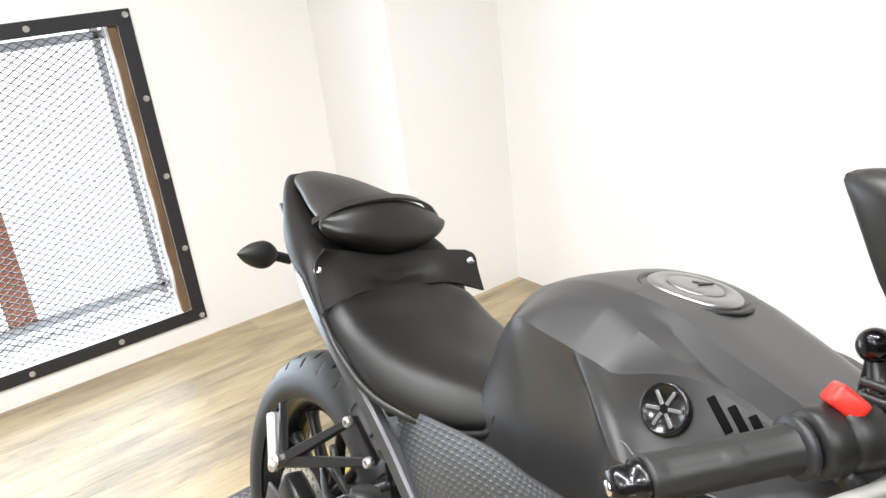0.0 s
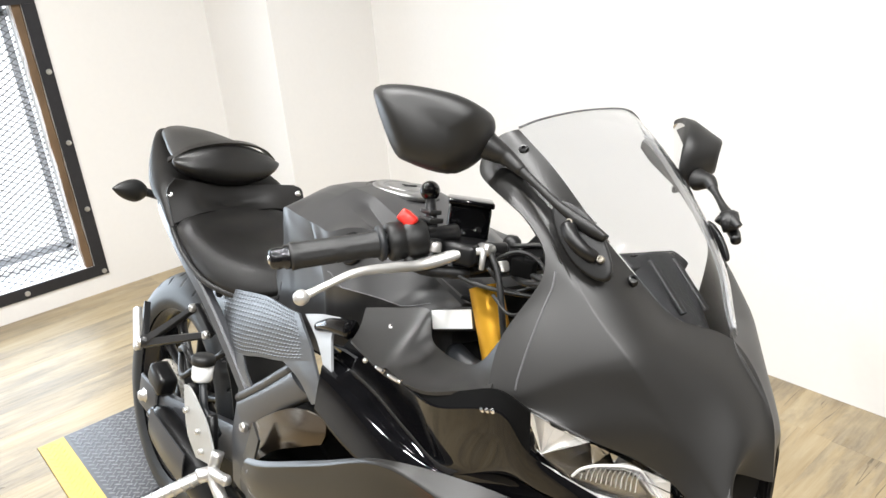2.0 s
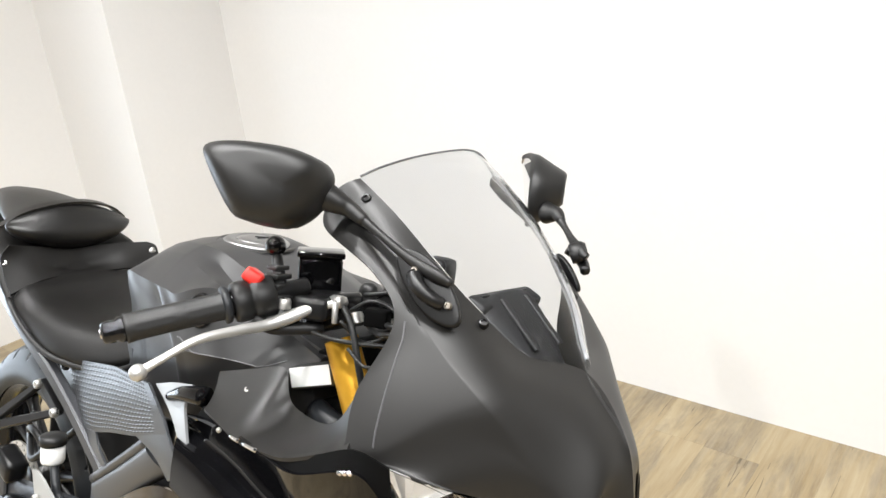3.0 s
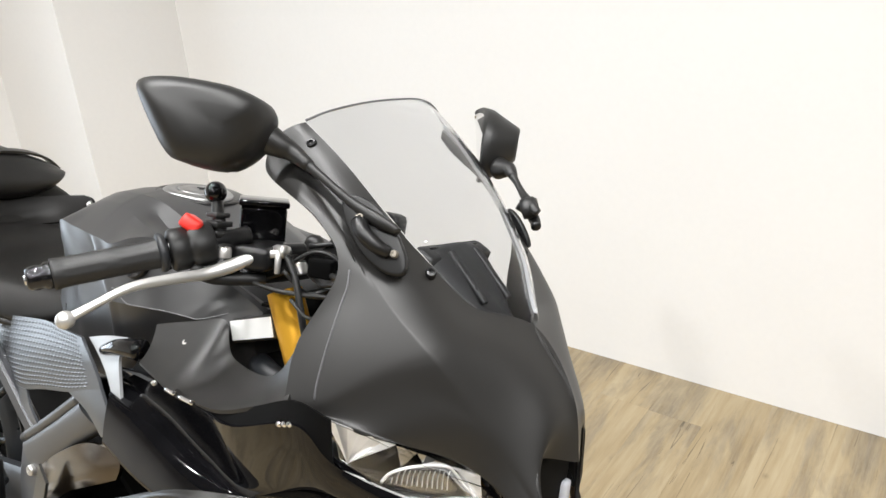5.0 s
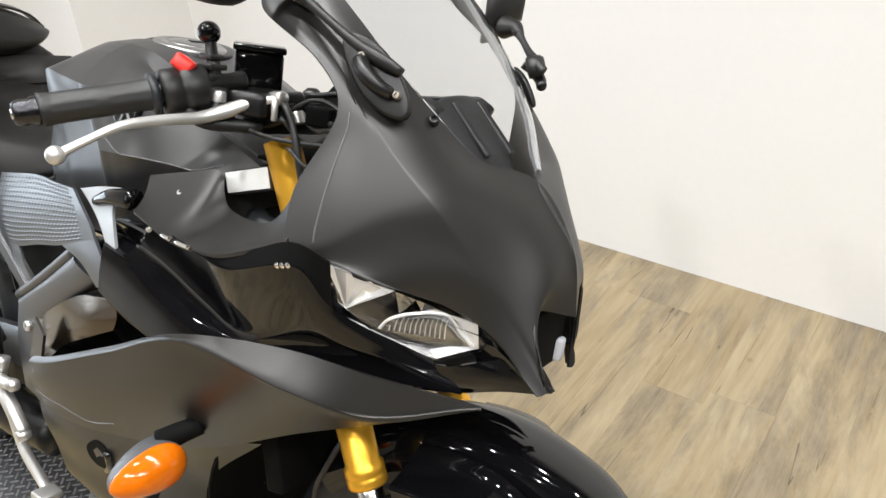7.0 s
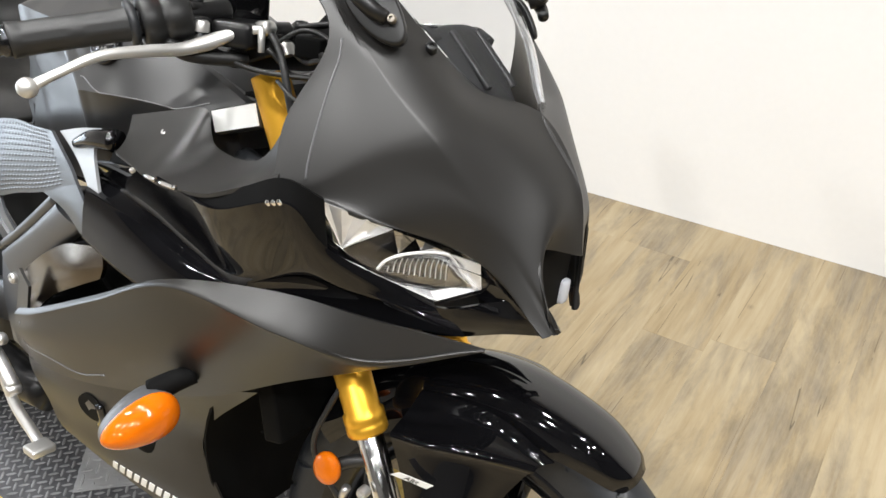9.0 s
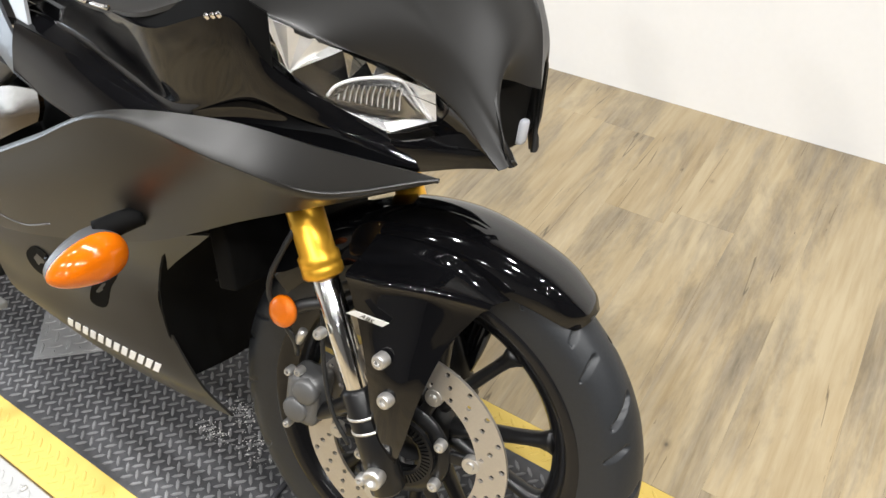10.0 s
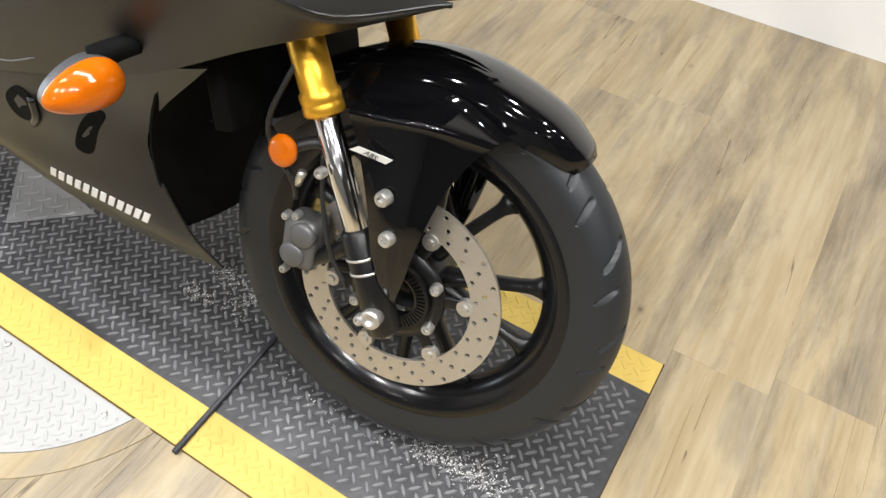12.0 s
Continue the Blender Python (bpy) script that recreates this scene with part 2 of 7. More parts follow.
def bolt(at, facing, r=0.006, h=0.004):
    """A hex-socket button head."""
    m = along(at, Vector(at) + Vector(facing))
    return sharp(lathe([(0, h * 0.30), (r * 0.44, h * 0.30), (r * 0.48, h), (r * 0.82, h * 0.92), (r, h * 0.45), (r, -h), (0, -h)], 14, m), 32)


# ---- room ----
WIN_X = -2.26
ROOM = (-2.26, 4.6, -5.6, 1.712, 3.0)


def plain_wall(name, sx, sy, sz, at, mat=None):
    return tagged(part(name, box(sx, sy, sz, at), mat or WHITE, smooth=False), "plain painted wall", "wall", kind="structure")


def build_room():
    x0, x1, y0, y1, h = ROOM
    plain_wall("wall_north", x1 - x0 + 0.3, 0.15, h, ((x0 + x1) / 2, y1 + 0.075, h / 2))
    # east and south walls are unseen; their tones shape reflections on the bike
    plain_wall("wall_east", 0.15, y1 - y0, h, (x1 + 0.075, (y0 + y1) / 2, h / 2), DARKWALL)
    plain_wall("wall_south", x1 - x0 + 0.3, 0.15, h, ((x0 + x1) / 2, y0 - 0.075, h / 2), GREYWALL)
    tagged(part("ceiling", box(x1 - x0 + 0.4, y1 - y0 + 0.4, 0.12, ((x0 + x1) / 2, (y0 + y1) / 2, h + 0.06)), CEIL, smooth=False), "plain dark painted ceiling", "ceiling", kind="structure")
    # corner pier beside the window wall
    plain_wall("wall_pier", 0.564, 0.50, h, (-1.978, y1 - 0.248, h / 2))
    # window wall with its opening
    t = 0.25
    wy0, wy1, wz0, wz1 = -1.05, 0.486, 0.130, 1.220
    plain_wall("wall_west_far", t, -1.6 - y0, h, (x0 - t / 2, (y0 - 1.6) / 2, h / 2))
    bms = [box(t, wy0 + 1.6, h, (x0 - t / 2, (wy0 - 1.6) / 2, h / 2)), box(t, y1 - wy1, h, (x0 - t / 2, (wy1 + y1) / 2, h / 2)),
           box(t, wy1 - wy0, wz0, (x0 - t / 2, (wy0 + wy1) / 2, wz0 / 2)), box(t, wy1 - wy0, h - wz1, (x0 - t / 2, (wy0 + wy1) / 2, (h + wz1) / 2))]
    tagged(part("wall_west", join(*bms), WHITE, smooth=False), "white painted wall with a low window opening", "wall", kind="structure")
    return wy0, wy1, wz0, wz1, t


WIN = build_room()
floor_bm = box(7.2, 7.6, 0.1, (1.1, -1.95, -0.056))
FLOORBASE = material("floor_underlay", (0.12, 0.09, 0.06), 0.7, grain=0.2)
floor = tagged(part("floor", floor_bm, FLOORBASE, smooth=False), "light oak wood-look plank floor", "floor", kind="structure")


# ---- light ----
# south rows at y = -3.2 and -4.8 are added fill lamps
for lx, ly, watts in ((-1.30, -0.50, 8), (-0.95, -0.40, 14), (-0.70, 0.15, 26), (0.00, 0.10, 19), (0.60, 0.10, 16), (1.30, 0.10, 20), (2.00, 0.00, 25), (2.60, -0.25, 30), (3.20, 0.00, 32),
                      (-0.70, -1.50, 32), (0.40, -1.50, 36), (1.50, -1.40, 34), (2.60, -1.50, 24), (-0.20, -3.20, 14), (1.50, -3.20, 14), (3.20, -3.20, 14), (-0.80, -4.80, 14), (1.00, -4.80, 14), (2.80, -4.80, 14)):
    lamp("ceiling_and_fill_lamp", pose(lx, ly, 2.93), 0.11, watts, (1, 0.995, 0.985), spread=150)
lamp("window_daylight", pose(-2.46, -0.29, 0.67, 0, -90, 0), 1.0, 46, (0.76, 0.88, 1.0), 1.45)


# ---- motorcycle ----
# its own axes: x ahead, y to its left, z up from the tyres' contact line
BIKE = pose(0, 0.168, 0.003, 0, 0, 0.7) @ pose(0, 0, 0, -17, 0, 0)
bike = new("motorcycle")
bike.matrix_world = BIKE
tagged(bike, "matte and gloss black sport motorcycle leaning on its side stand", "motorcycle")

RAKE, STEER_DEG = 26.5, 6.0
HEAD = Vector((0.435, 0, 0.80))
AXIS = Vector((-math.sin(radians(RAKE)), 0, math.cos(radians(RAKE))))
STEER = Matrix.Translation(HEAD) @ Matrix.Rotation(radians(STEER_DEG), 4, AXIS) @ Matrix.Translation(-HEAD)
STEER_IN = STEER.inverted()


def tyre(R, W, rim_r, tread, nt=900, shoulder=0.0):
    """A tyre round the y axis with its tread grooves sunk into it."""
    prof = []
    ns = 61
    crown = 0.48 * W
    for i in range(ns):
        s = -1 + 2 * i / (ns - 1)
        a = s * radians(118)
        q = max(0, (abs(a) - math.pi / 2) / radians(28))
        y = (W / 2 * math.sin(a)) if not q else math.copysign(W / 2 * (1 - 0.14 * q * q), a)
        r = R - crown + crown * math.cos(a) if not q else (R - crown) + (rim_r - 0.002 - R + crown) * q
        prof.append((s, y, r))
    pts = []
    for k in range(nt):
        th = 2 * math.pi * k / nt
        row = []
        for s, y, r in prof:
            d = tread(th, s) + (shoulder if abs(s) > 0.66 else 0.0)
            row.append(Vector(((r - d) * math.cos(th), y, (r - d) * math.sin(th))))
        pts.append(row)
    pts.append(pts[0])
    return skin(pts)


def tread_cut(th, s):
    a = abs(s)
    if a > 0.74 or a < 0.06:
        return 0
    side = 1 if s > 0 else 0
    f = (th / (2 * math.pi) * 15 + side * 0.5 + 0.75 * a - 0.2 * a * a) % 1
    long = min(1, max(0, (0.036 - abs(f - 0.5)) / 0.010)) if 0.10 < a < 0.56 else 0
    g = (th / (2 * math.pi) * 15 + side * 0.5 + 0.42 + 0.45 * a) % 1
    short = min(1, max(0, (0.034 - abs(g - 0.5)) / 0.010)) if 0.34 < a < 0.72 else 0
    return 0.008 * max(long, short)


def dash_cut(th, s):
    """Short thin dashes in two staggered rows on each shoulder."""
    a = abs(s)
    f = (th / (2 * math.pi) * 26 + (0.5 if s > 0 else 0) + 0.5 * a) % 1
    g = (f + 0.5) % 1
    near = min(1, max(0, (0.050 - abs(f - 0.5)) / 0.014)) if 0.10 < a < 0.27 else 0
    far = min(1, max(0, (0.050 - abs(g - 0.5)) / 0.014)) if 0.31 < a < 0.47 else 0
    return 0.006 * max(near, far)


WHEELX = Matrix.Rotation(radians(90), 4, "X")


def wheel(name, centre, R, W, rim_r, rim_w, spokes, m, label):
    cm = Matrix.Translation(centre)
    hw = rim_w / 2
    lip = [(rim_r - 0.020, -hw + 0.012), (rim_r - 0.006, -hw + 0.008), (rim_r + 0.006, -hw + 0.004), (rim_r + 0.007, -hw - 0.002), (rim_r - 0.002, -hw - 0.004), (rim_r - 0.012, -hw + 0.001),
           (rim_r - 0.024, -hw + 0.010), (rim_r - 0.034, -hw + 0.024), (rim_r - 0.036, 0), (rim_r - 0.034, hw - 0.024), (rim_r - 0.024, hw - 0.010), (rim_r - 0.012, hw - 0.001), (rim_r - 0.002, hw + 0.004),
           (rim_r + 0.007, hw + 0.002), (rim_r + 0.006, hw - 0.004), (rim_r - 0.006, hw - 0.008), (rim_r - 0.020, hw - 0.012), (rim_r - 0.020, -hw + 0.012)]
    rim = part(name, sharp(lathe(lip, 96, WHEELX), 40), RIMBLACK, bike, label, True, m @ cm)
    part("tyre", tyre(R, W, rim_r, *((tread_cut,) if name == "front_wheel" else (dash_cut, 900, 0.0035))), RUBBER, rim, "black rubber tyre with sparse tread grooves", True, m @ cm)
    part("hub", lathe([(0, -0.055), (0.03, -0.055), (0.034, -0.04), (0.045, -0.03), (0.042, 0.03), (0.034, 0.04), (0.03, 0.055), (0, 0.055)], 32, WHEELX), SATIN, rim, "", True, m @ cm)
    for k in range(spokes):
        pair = k // 2 * 72 + (16 if k % 2 else -16)
        root = k // 2 * 72 + (8 if k % 2 else -8)
        a, b = radians(root), radians(pair)
        p0 = Vector((0.035 * math.cos(a), 0, 0.035 * math.sin(a)))
        p1 = Vector(((rim_r - 0.034) * math.cos(b), 0, (rim_r - 0.034) * math.sin(b)))
        side = Vector((p1 - p0)).normalized().cross(Vector((0, 1, 0)))
        rows = []
        for t, w, d in ((0, 0.016, 0.020), (0.25, 0.011, 0.016), (0.6, 0.009, 0.013), (0.88, 0.010, 0.013), (1.0, 0.020, 0.015)):
            c = p0.lerp(p1, t)
            rows.append([c + side * w * math.cos(q) + Vector((0, 1, 0)) * d * math.sin(q) for q in (2 * math.pi * i / 10 for i in range(10))])
        part("spoke", skin(grid(rows, 9, 10), closed=True, caps=True), SATIN, rim, "", True, m @ cm)
    return rim


front_wheel = wheel("front_wheel", (0.687, 0, 0.291), 0.2895, 0.080, 0.2145, 0.070, 10, STEER, "black cast front wheel with paired spokes")
REAR = Vector((-0.645, 0.018, 0.314))
rear_wheel = wheel("rear_wheel", REAR, 0.312, 0.130, 0.2270, 0.098, 10, Matrix(), "black cast rear wheel with paired spokes")


# fuel tank and its covers: half sections from the middle of the top down the right side
def mirrored_section(half):
    return [(x, -y, z - SLANT * y) for x, y, z in reversed(half[1:])] + list(half)


def body(sections, nu, nv, su=True, sv=True):
    return sharp(skin(grid([mirrored_section(s) for s in sections], nu, nv, su, sv), caps=True), 60)


def build_tank():
    """Faceted tank: deck, groove, side facet, ridge and flank, station by station."""
    sec = []
    # x; deck height; inner and outer edge of the groove; facet edge; ridge (each y, z); setback, flank and foot (each shift along x, y, z)
    for x, top, a, b, c, d, e, f, g in (
            (-0.150, 0.838, (0.030, 0.836), (0.040, 0.834), (0.050, 0.830), (0.062, 0.815), (0, 0.066, 0.800), (0, 0.080, 0.760), (0, 0.090, 0.715)),
            (-0.128, 0.898, (0.050, 0.890), (0.060, 0.884), (0.072, 0.872), (0.088, 0.845), (0, 0.092, 0.828), (0, 0.102, 0.780), (0, 0.108, 0.700)),
            (-0.095, 0.932, (0.062, 0.925), (0.074, 0.918), (0.090, 0.904), (0.116, 0.868), (0.002, 0.117, 0.852), (0.004, 0.116, 0.790), (0.010, 0.115, 0.690)),
            (-0.055, 0.952, (0.072, 0.944), (0.086, 0.938), (0.105, 0.928), (0.147, 0.901), (0.003, 0.147, 0.887), (0.008, 0.128, 0.810), (0.020, 0.122, 0.690)),
            (-0.024, 0.963, (0.080, 0.955), (0.094, 0.949), (0.113, 0.940), (0.163, 0.917), (0.004, 0.162, 0.902), (0.016, 0.142, 0.820), (0.030, 0.130, 0.690)),
            (0.012, 0.971, (0.086, 0.963), (0.100, 0.957), (0.118, 0.948), (0.165, 0.914), (0.012, 0.162, 0.888), (0.040, 0.152, 0.826), (0.034, 0.134, 0.695)),
            (0.054, 0.975, (0.091, 0.966), (0.105, 0.960), (0.123, 0.951), (0.169, 0.912), (0.026, 0.160, 0.875), (0.060, 0.164, 0.832), (0.036, 0.138, 0.700)),
            (0.070, 0.975, (0.093, 0.966), (0.107, 0.959), (0.126, 0.949), (0.171, 0.911), (0.036, 0.180, 0.874), (0.076, 0.191, 0.838), (0.040, 0.140, 0.705)),
            (0.096, 0.973, (0.094, 0.965), (0.109, 0.956), (0.131, 0.945), (0.173, 0.910), (0.036, 0.179, 0.875), (0.072, 0.191, 0.840), (0.040, 0.141, 0.710)),
            (0.124, 0.967, (0.095, 0.961), (0.111, 0.950), (0.137, 0.941), (0.176, 0.909), (0.030, 0.178, 0.877), (0.060, 0.190, 0.841), (0.034, 0.141, 0.716)),
            (0.163, 0.954, (0.094, 0.948), (0.116, 0.934), (0.146, 0.935), (0.172, 0.923), (0.016, 0.171, 0.890), (0.040, 0.186, 0.842), (0.024, 0.138, 0.725)),
            (0.197, 0.942, (0.091, 0.936), (0.119, 0.920), (0.154, 0.931), (0.163, 0.929), (0.008, 0.167, 0.899), (0.026, 0.178, 0.842), (0.016, 0.134, 0.735)),
            (0.228, 0.931, (0.086, 0.925), (0.117, 0.909), (0.141, 0.922), (0.153, 0.921), (0.004, 0.161, 0.892), (0.018, 0.170, 0.842), (0.010, 0.130, 0.745)),
            (0.256, 0.919, (0.080, 0.914), (0.112, 0.897), (0.130, 0.909), (0.141, 0.909), (0.004, 0.150, 0.880), (0.012, 0.160, 0.840), (0.006, 0.124, 0.755)),
            (0.300, 0.895, (0.066, 0.890), (0.096, 0.877), (0.112, 0.886), (0.121, 0.885), (0.002, 0.130, 0.862), (0.006, 0.140, 0.834), (0, 0.116, 0.765)),
            (0.338, 0.862, (0.050, 0.858), (0.074, 0.852), (0.086, 0.855), (0.094, 0.852), (0, 0.100, 0.838), (0, 0.108, 0.822), (0, 0.098, 0.782))):
        row = [(x, 0, top), (x, -a[0] * 0.55, top - (top - a[1]) * 0.25), (x, -a[0], a[1])]
        row += [(x, -y, z) for y, z in (b, c, d)]
        row += [(x + u, -y, z) for u, y, z in (e, f, g)]
        sec.append(row)
    bm = body(sec, 91, 65, True, False)
    # the far shoulder lies lower
    for v in bm.verts:
        v.co.z -= 0.30 * max(0.0, v.co.y - 0.05) * min(1.0, max(0.0, (v.co.z - 0.80) / 0.08))
    return part("fuel_tank", sharp(bm, 17), TANKPAINT, bike, "matte black sculpted fuel tank")


tank = build_tank()


MID = -0.016


def tail_body(sections, nu, nv):
    """A moulding of the tail, alike on both sides of the tail's own middle line."""
    return body([[(x, y - MID if k else 0, z) for k, (x, y, z) in enumerate(s)] for s in sections], nu, nv)


def build_seats():
    here = Matrix.Translation((0, MID, 0))
    sec = [
        [(-0.092, 0, 0.800), (-0.092, -0.050, 0.797), (-0.090, -0.088, 0.785), (-0.086, -0.108, 0.752), (-0.09, -0.09, 0.735)],
        [(-0.170, 0, 0.792), (-0.170, -0.060, 0.788), (-0.170, -0.112, 0.768), (-0.170, -0.135, 0.722), (-0.170, -0.10, 0.706)],
        [(-0.280, 0, 0.788), (-0.280, -0.085, 0.785), (-0.280, -0.142, 0.768), (-0.280, -0.162, 0.724), (-0.280, -0.12, 0.708)],
        [(-0.370, 0, 0.799), (-0.370, -0.092, 0.797), (-0.370, -0.147, 0.787), (-0.370, -0.165, 0.752), (-0.370, -0.12, 0.735)],
        [(-0.420, 0, 0.820), (-0.422, -0.092, 0.817), (-0.425, -0.146, 0.808), (-0.428, -0.163, 0.778), (-0.428, -0.12, 0.760)],
        [(-0.448, 0, 0.832), (-0.450, -0.090, 0.826), (-0.450, -0.138, 0.812), (-0.450, -0.152, 0.785), (-0.450, -0.12, 0.770)],
    ]
    part("rider_seat", tail_body(sec, 36, 41), LEATHER, bike, "black vinyl rider seat", True, here)
    sec = [
        [(-0.490, 0, 0.876), (-0.490, -0.066, 0.880), (-0.500, -0.108, 0.890), (-0.525, -0.130, 0.902), (-0.545, -0.10, 0.898)],
        [(-0.478, 0, 0.890), (-0.480, -0.070, 0.894), (-0.491, -0.116, 0.902), (-0.520, -0.140, 0.911), (-0.548, -0.10, 0.900)],
        [(-0.475, 0, 0.912), (-0.478, -0.068, 0.913), (-0.490, -0.116, 0.916), (-0.520, -0.143, 0.919), (-0.550, -0.10, 0.902)],
        [(-0.486, 0, 0.940), (-0.490, -0.064, 0.937), (-0.504, -0.110, 0.930), (-0.528, -0.139, 0.922), (-0.555, -0.10, 0.904)],
        [(-0.515, 0, 0.964), (-0.516, -0.058, 0.958), (-0.526, -0.104, 0.943), (-0.541, -0.133, 0.925), (-0.560, -0.10, 0.906)],
        [(-0.600, 0, 0.973), (-0.602, -0.055, 0.967), (-0.616, -0.090, 0.952), (-0.628, -0.108, 0.930), (-0.630, -0.07, 0.912)],
        [(-0.700, 0, 0.977), (-0.700, -0.048, 0.973), (-0.706, -0.072, 0.962), (-0.712, -0.082, 0.942), (-0.712, -0.05, 0.925)],
        [(-0.785, 0, 0.975), (-0.785, -0.038, 0.972), (-0.788, -0.053, 0.964), (-0.790, -0.058, 0.948), (-0.790, -0.04, 0.938)],
    ]
    part("pillion_seat", tail_body(sec, 40, 41), LEATHER, bike, "black vinyl pillion seat", True, here)
    sec = [
        [(-0.440, 0, 0.790), (-0.440, -0.090, 0.790), (-0.440, -0.150, 0.788), (-0.440, -0.166, 0.775), (-0.430, -0.13, 0.755)],
        [(-0.500, 0, 0.858), (-0.500, -0.090, 0.860), (-0.500, -0.150, 0.858), (-0.500, -0.170, 0.834), (-0.500, -0.13, 0.785)],
        [(-0.560, 0, 0.884), (-0.560, -0.090, 0.888), (-0.560, -0.146, 0.886), (-0.560, -0.166, 0.850), (-0.560, -0.13, 0.806)],
        [(-0.640, 0, 0.908), (-0.640, -0.080, 0.908), (-0.640, -0.128, 0.906), (-0.640, -0.143, 0.872), (-0.640, -0.11, 0.836)],
        [(-0.740, 0, 0.930), (-0.740, -0.060, 0.932), (-0.740, -0.092, 0.934), (-0.740, -0.100, 0.908), (-0.740, -0.07, 0.872)],
        [(-0.815, 0, 0.962), (-0.815, -0.034, 0.962), (-0.815, -0.058, 0.956), (-0.815, -0.064, 0.928), (-0.815, -0.04, 0.900)],
        [(-0.846, 0, 0.958), (-0.846, -0.026, 0.957), (-0.846, -0.040, 0.950), (-0.846, -0.044, 0.930), (-0.846, -0.03, 0.912)],
    ]
    part("tail_cowl", tail_body(sec, 40, 33), MOULDED, bike, "matte black tail cowl", True, here)


build_seats()


# edges of the screen, from its top to the tongue on the nose
NEAR_EDGE = [(0.428, -0.137, 1.102), (0.448, -0.136, 1.090), (0.495, -0.133, 1.059), (0.554, -0.115, 1.003), (0.593, -0.092, 0.962), (0.627, -0.058, 0.924), (0.660, -0.018, 0.905), (0.671, 0.006, 0.904)]
TOP_EDGE = [(0.428, -0.137, 1.102), (0.438, -0.112, 1.115), (0.444, -0.062, 1.129), (0.442, 0, 1.139), (0.436, 0.060, 1.144), (0.428, 0.104, 1.138), (0.430, 0.134, 1.116)]
FAR_EDGE = [(0.430, 0.134, 1.116), (0.450, 0.147, 1.090), (0.492, 0.160, 1.045), (0.556, 0.130, 0.996), (0.606, 0.102, 0.949), (0.642, 0.064, 0.916), (0.662, 0.036, 0.906), (0.672, 0.010, 0.904)]


def ease(a, b, x):
    t = min(1.0, max(0.0, (x - a) / (b - a)))
    return t * t * (3 - 2 * t)


def face_y(x, z):
    """The convex right face of the nose, below its fold."""
    x, z = x - 0.6, z - 0.87
    return (-0.171 + 0.353 * z + 1.837 * z * z + 0.469 * z ** 3 + 0.858 * x + 0.775 * x * z + 9.216 * x * z * z
            + 1.776 * x * x - 3.577 * x * x * z - 10.71 * x ** 3)


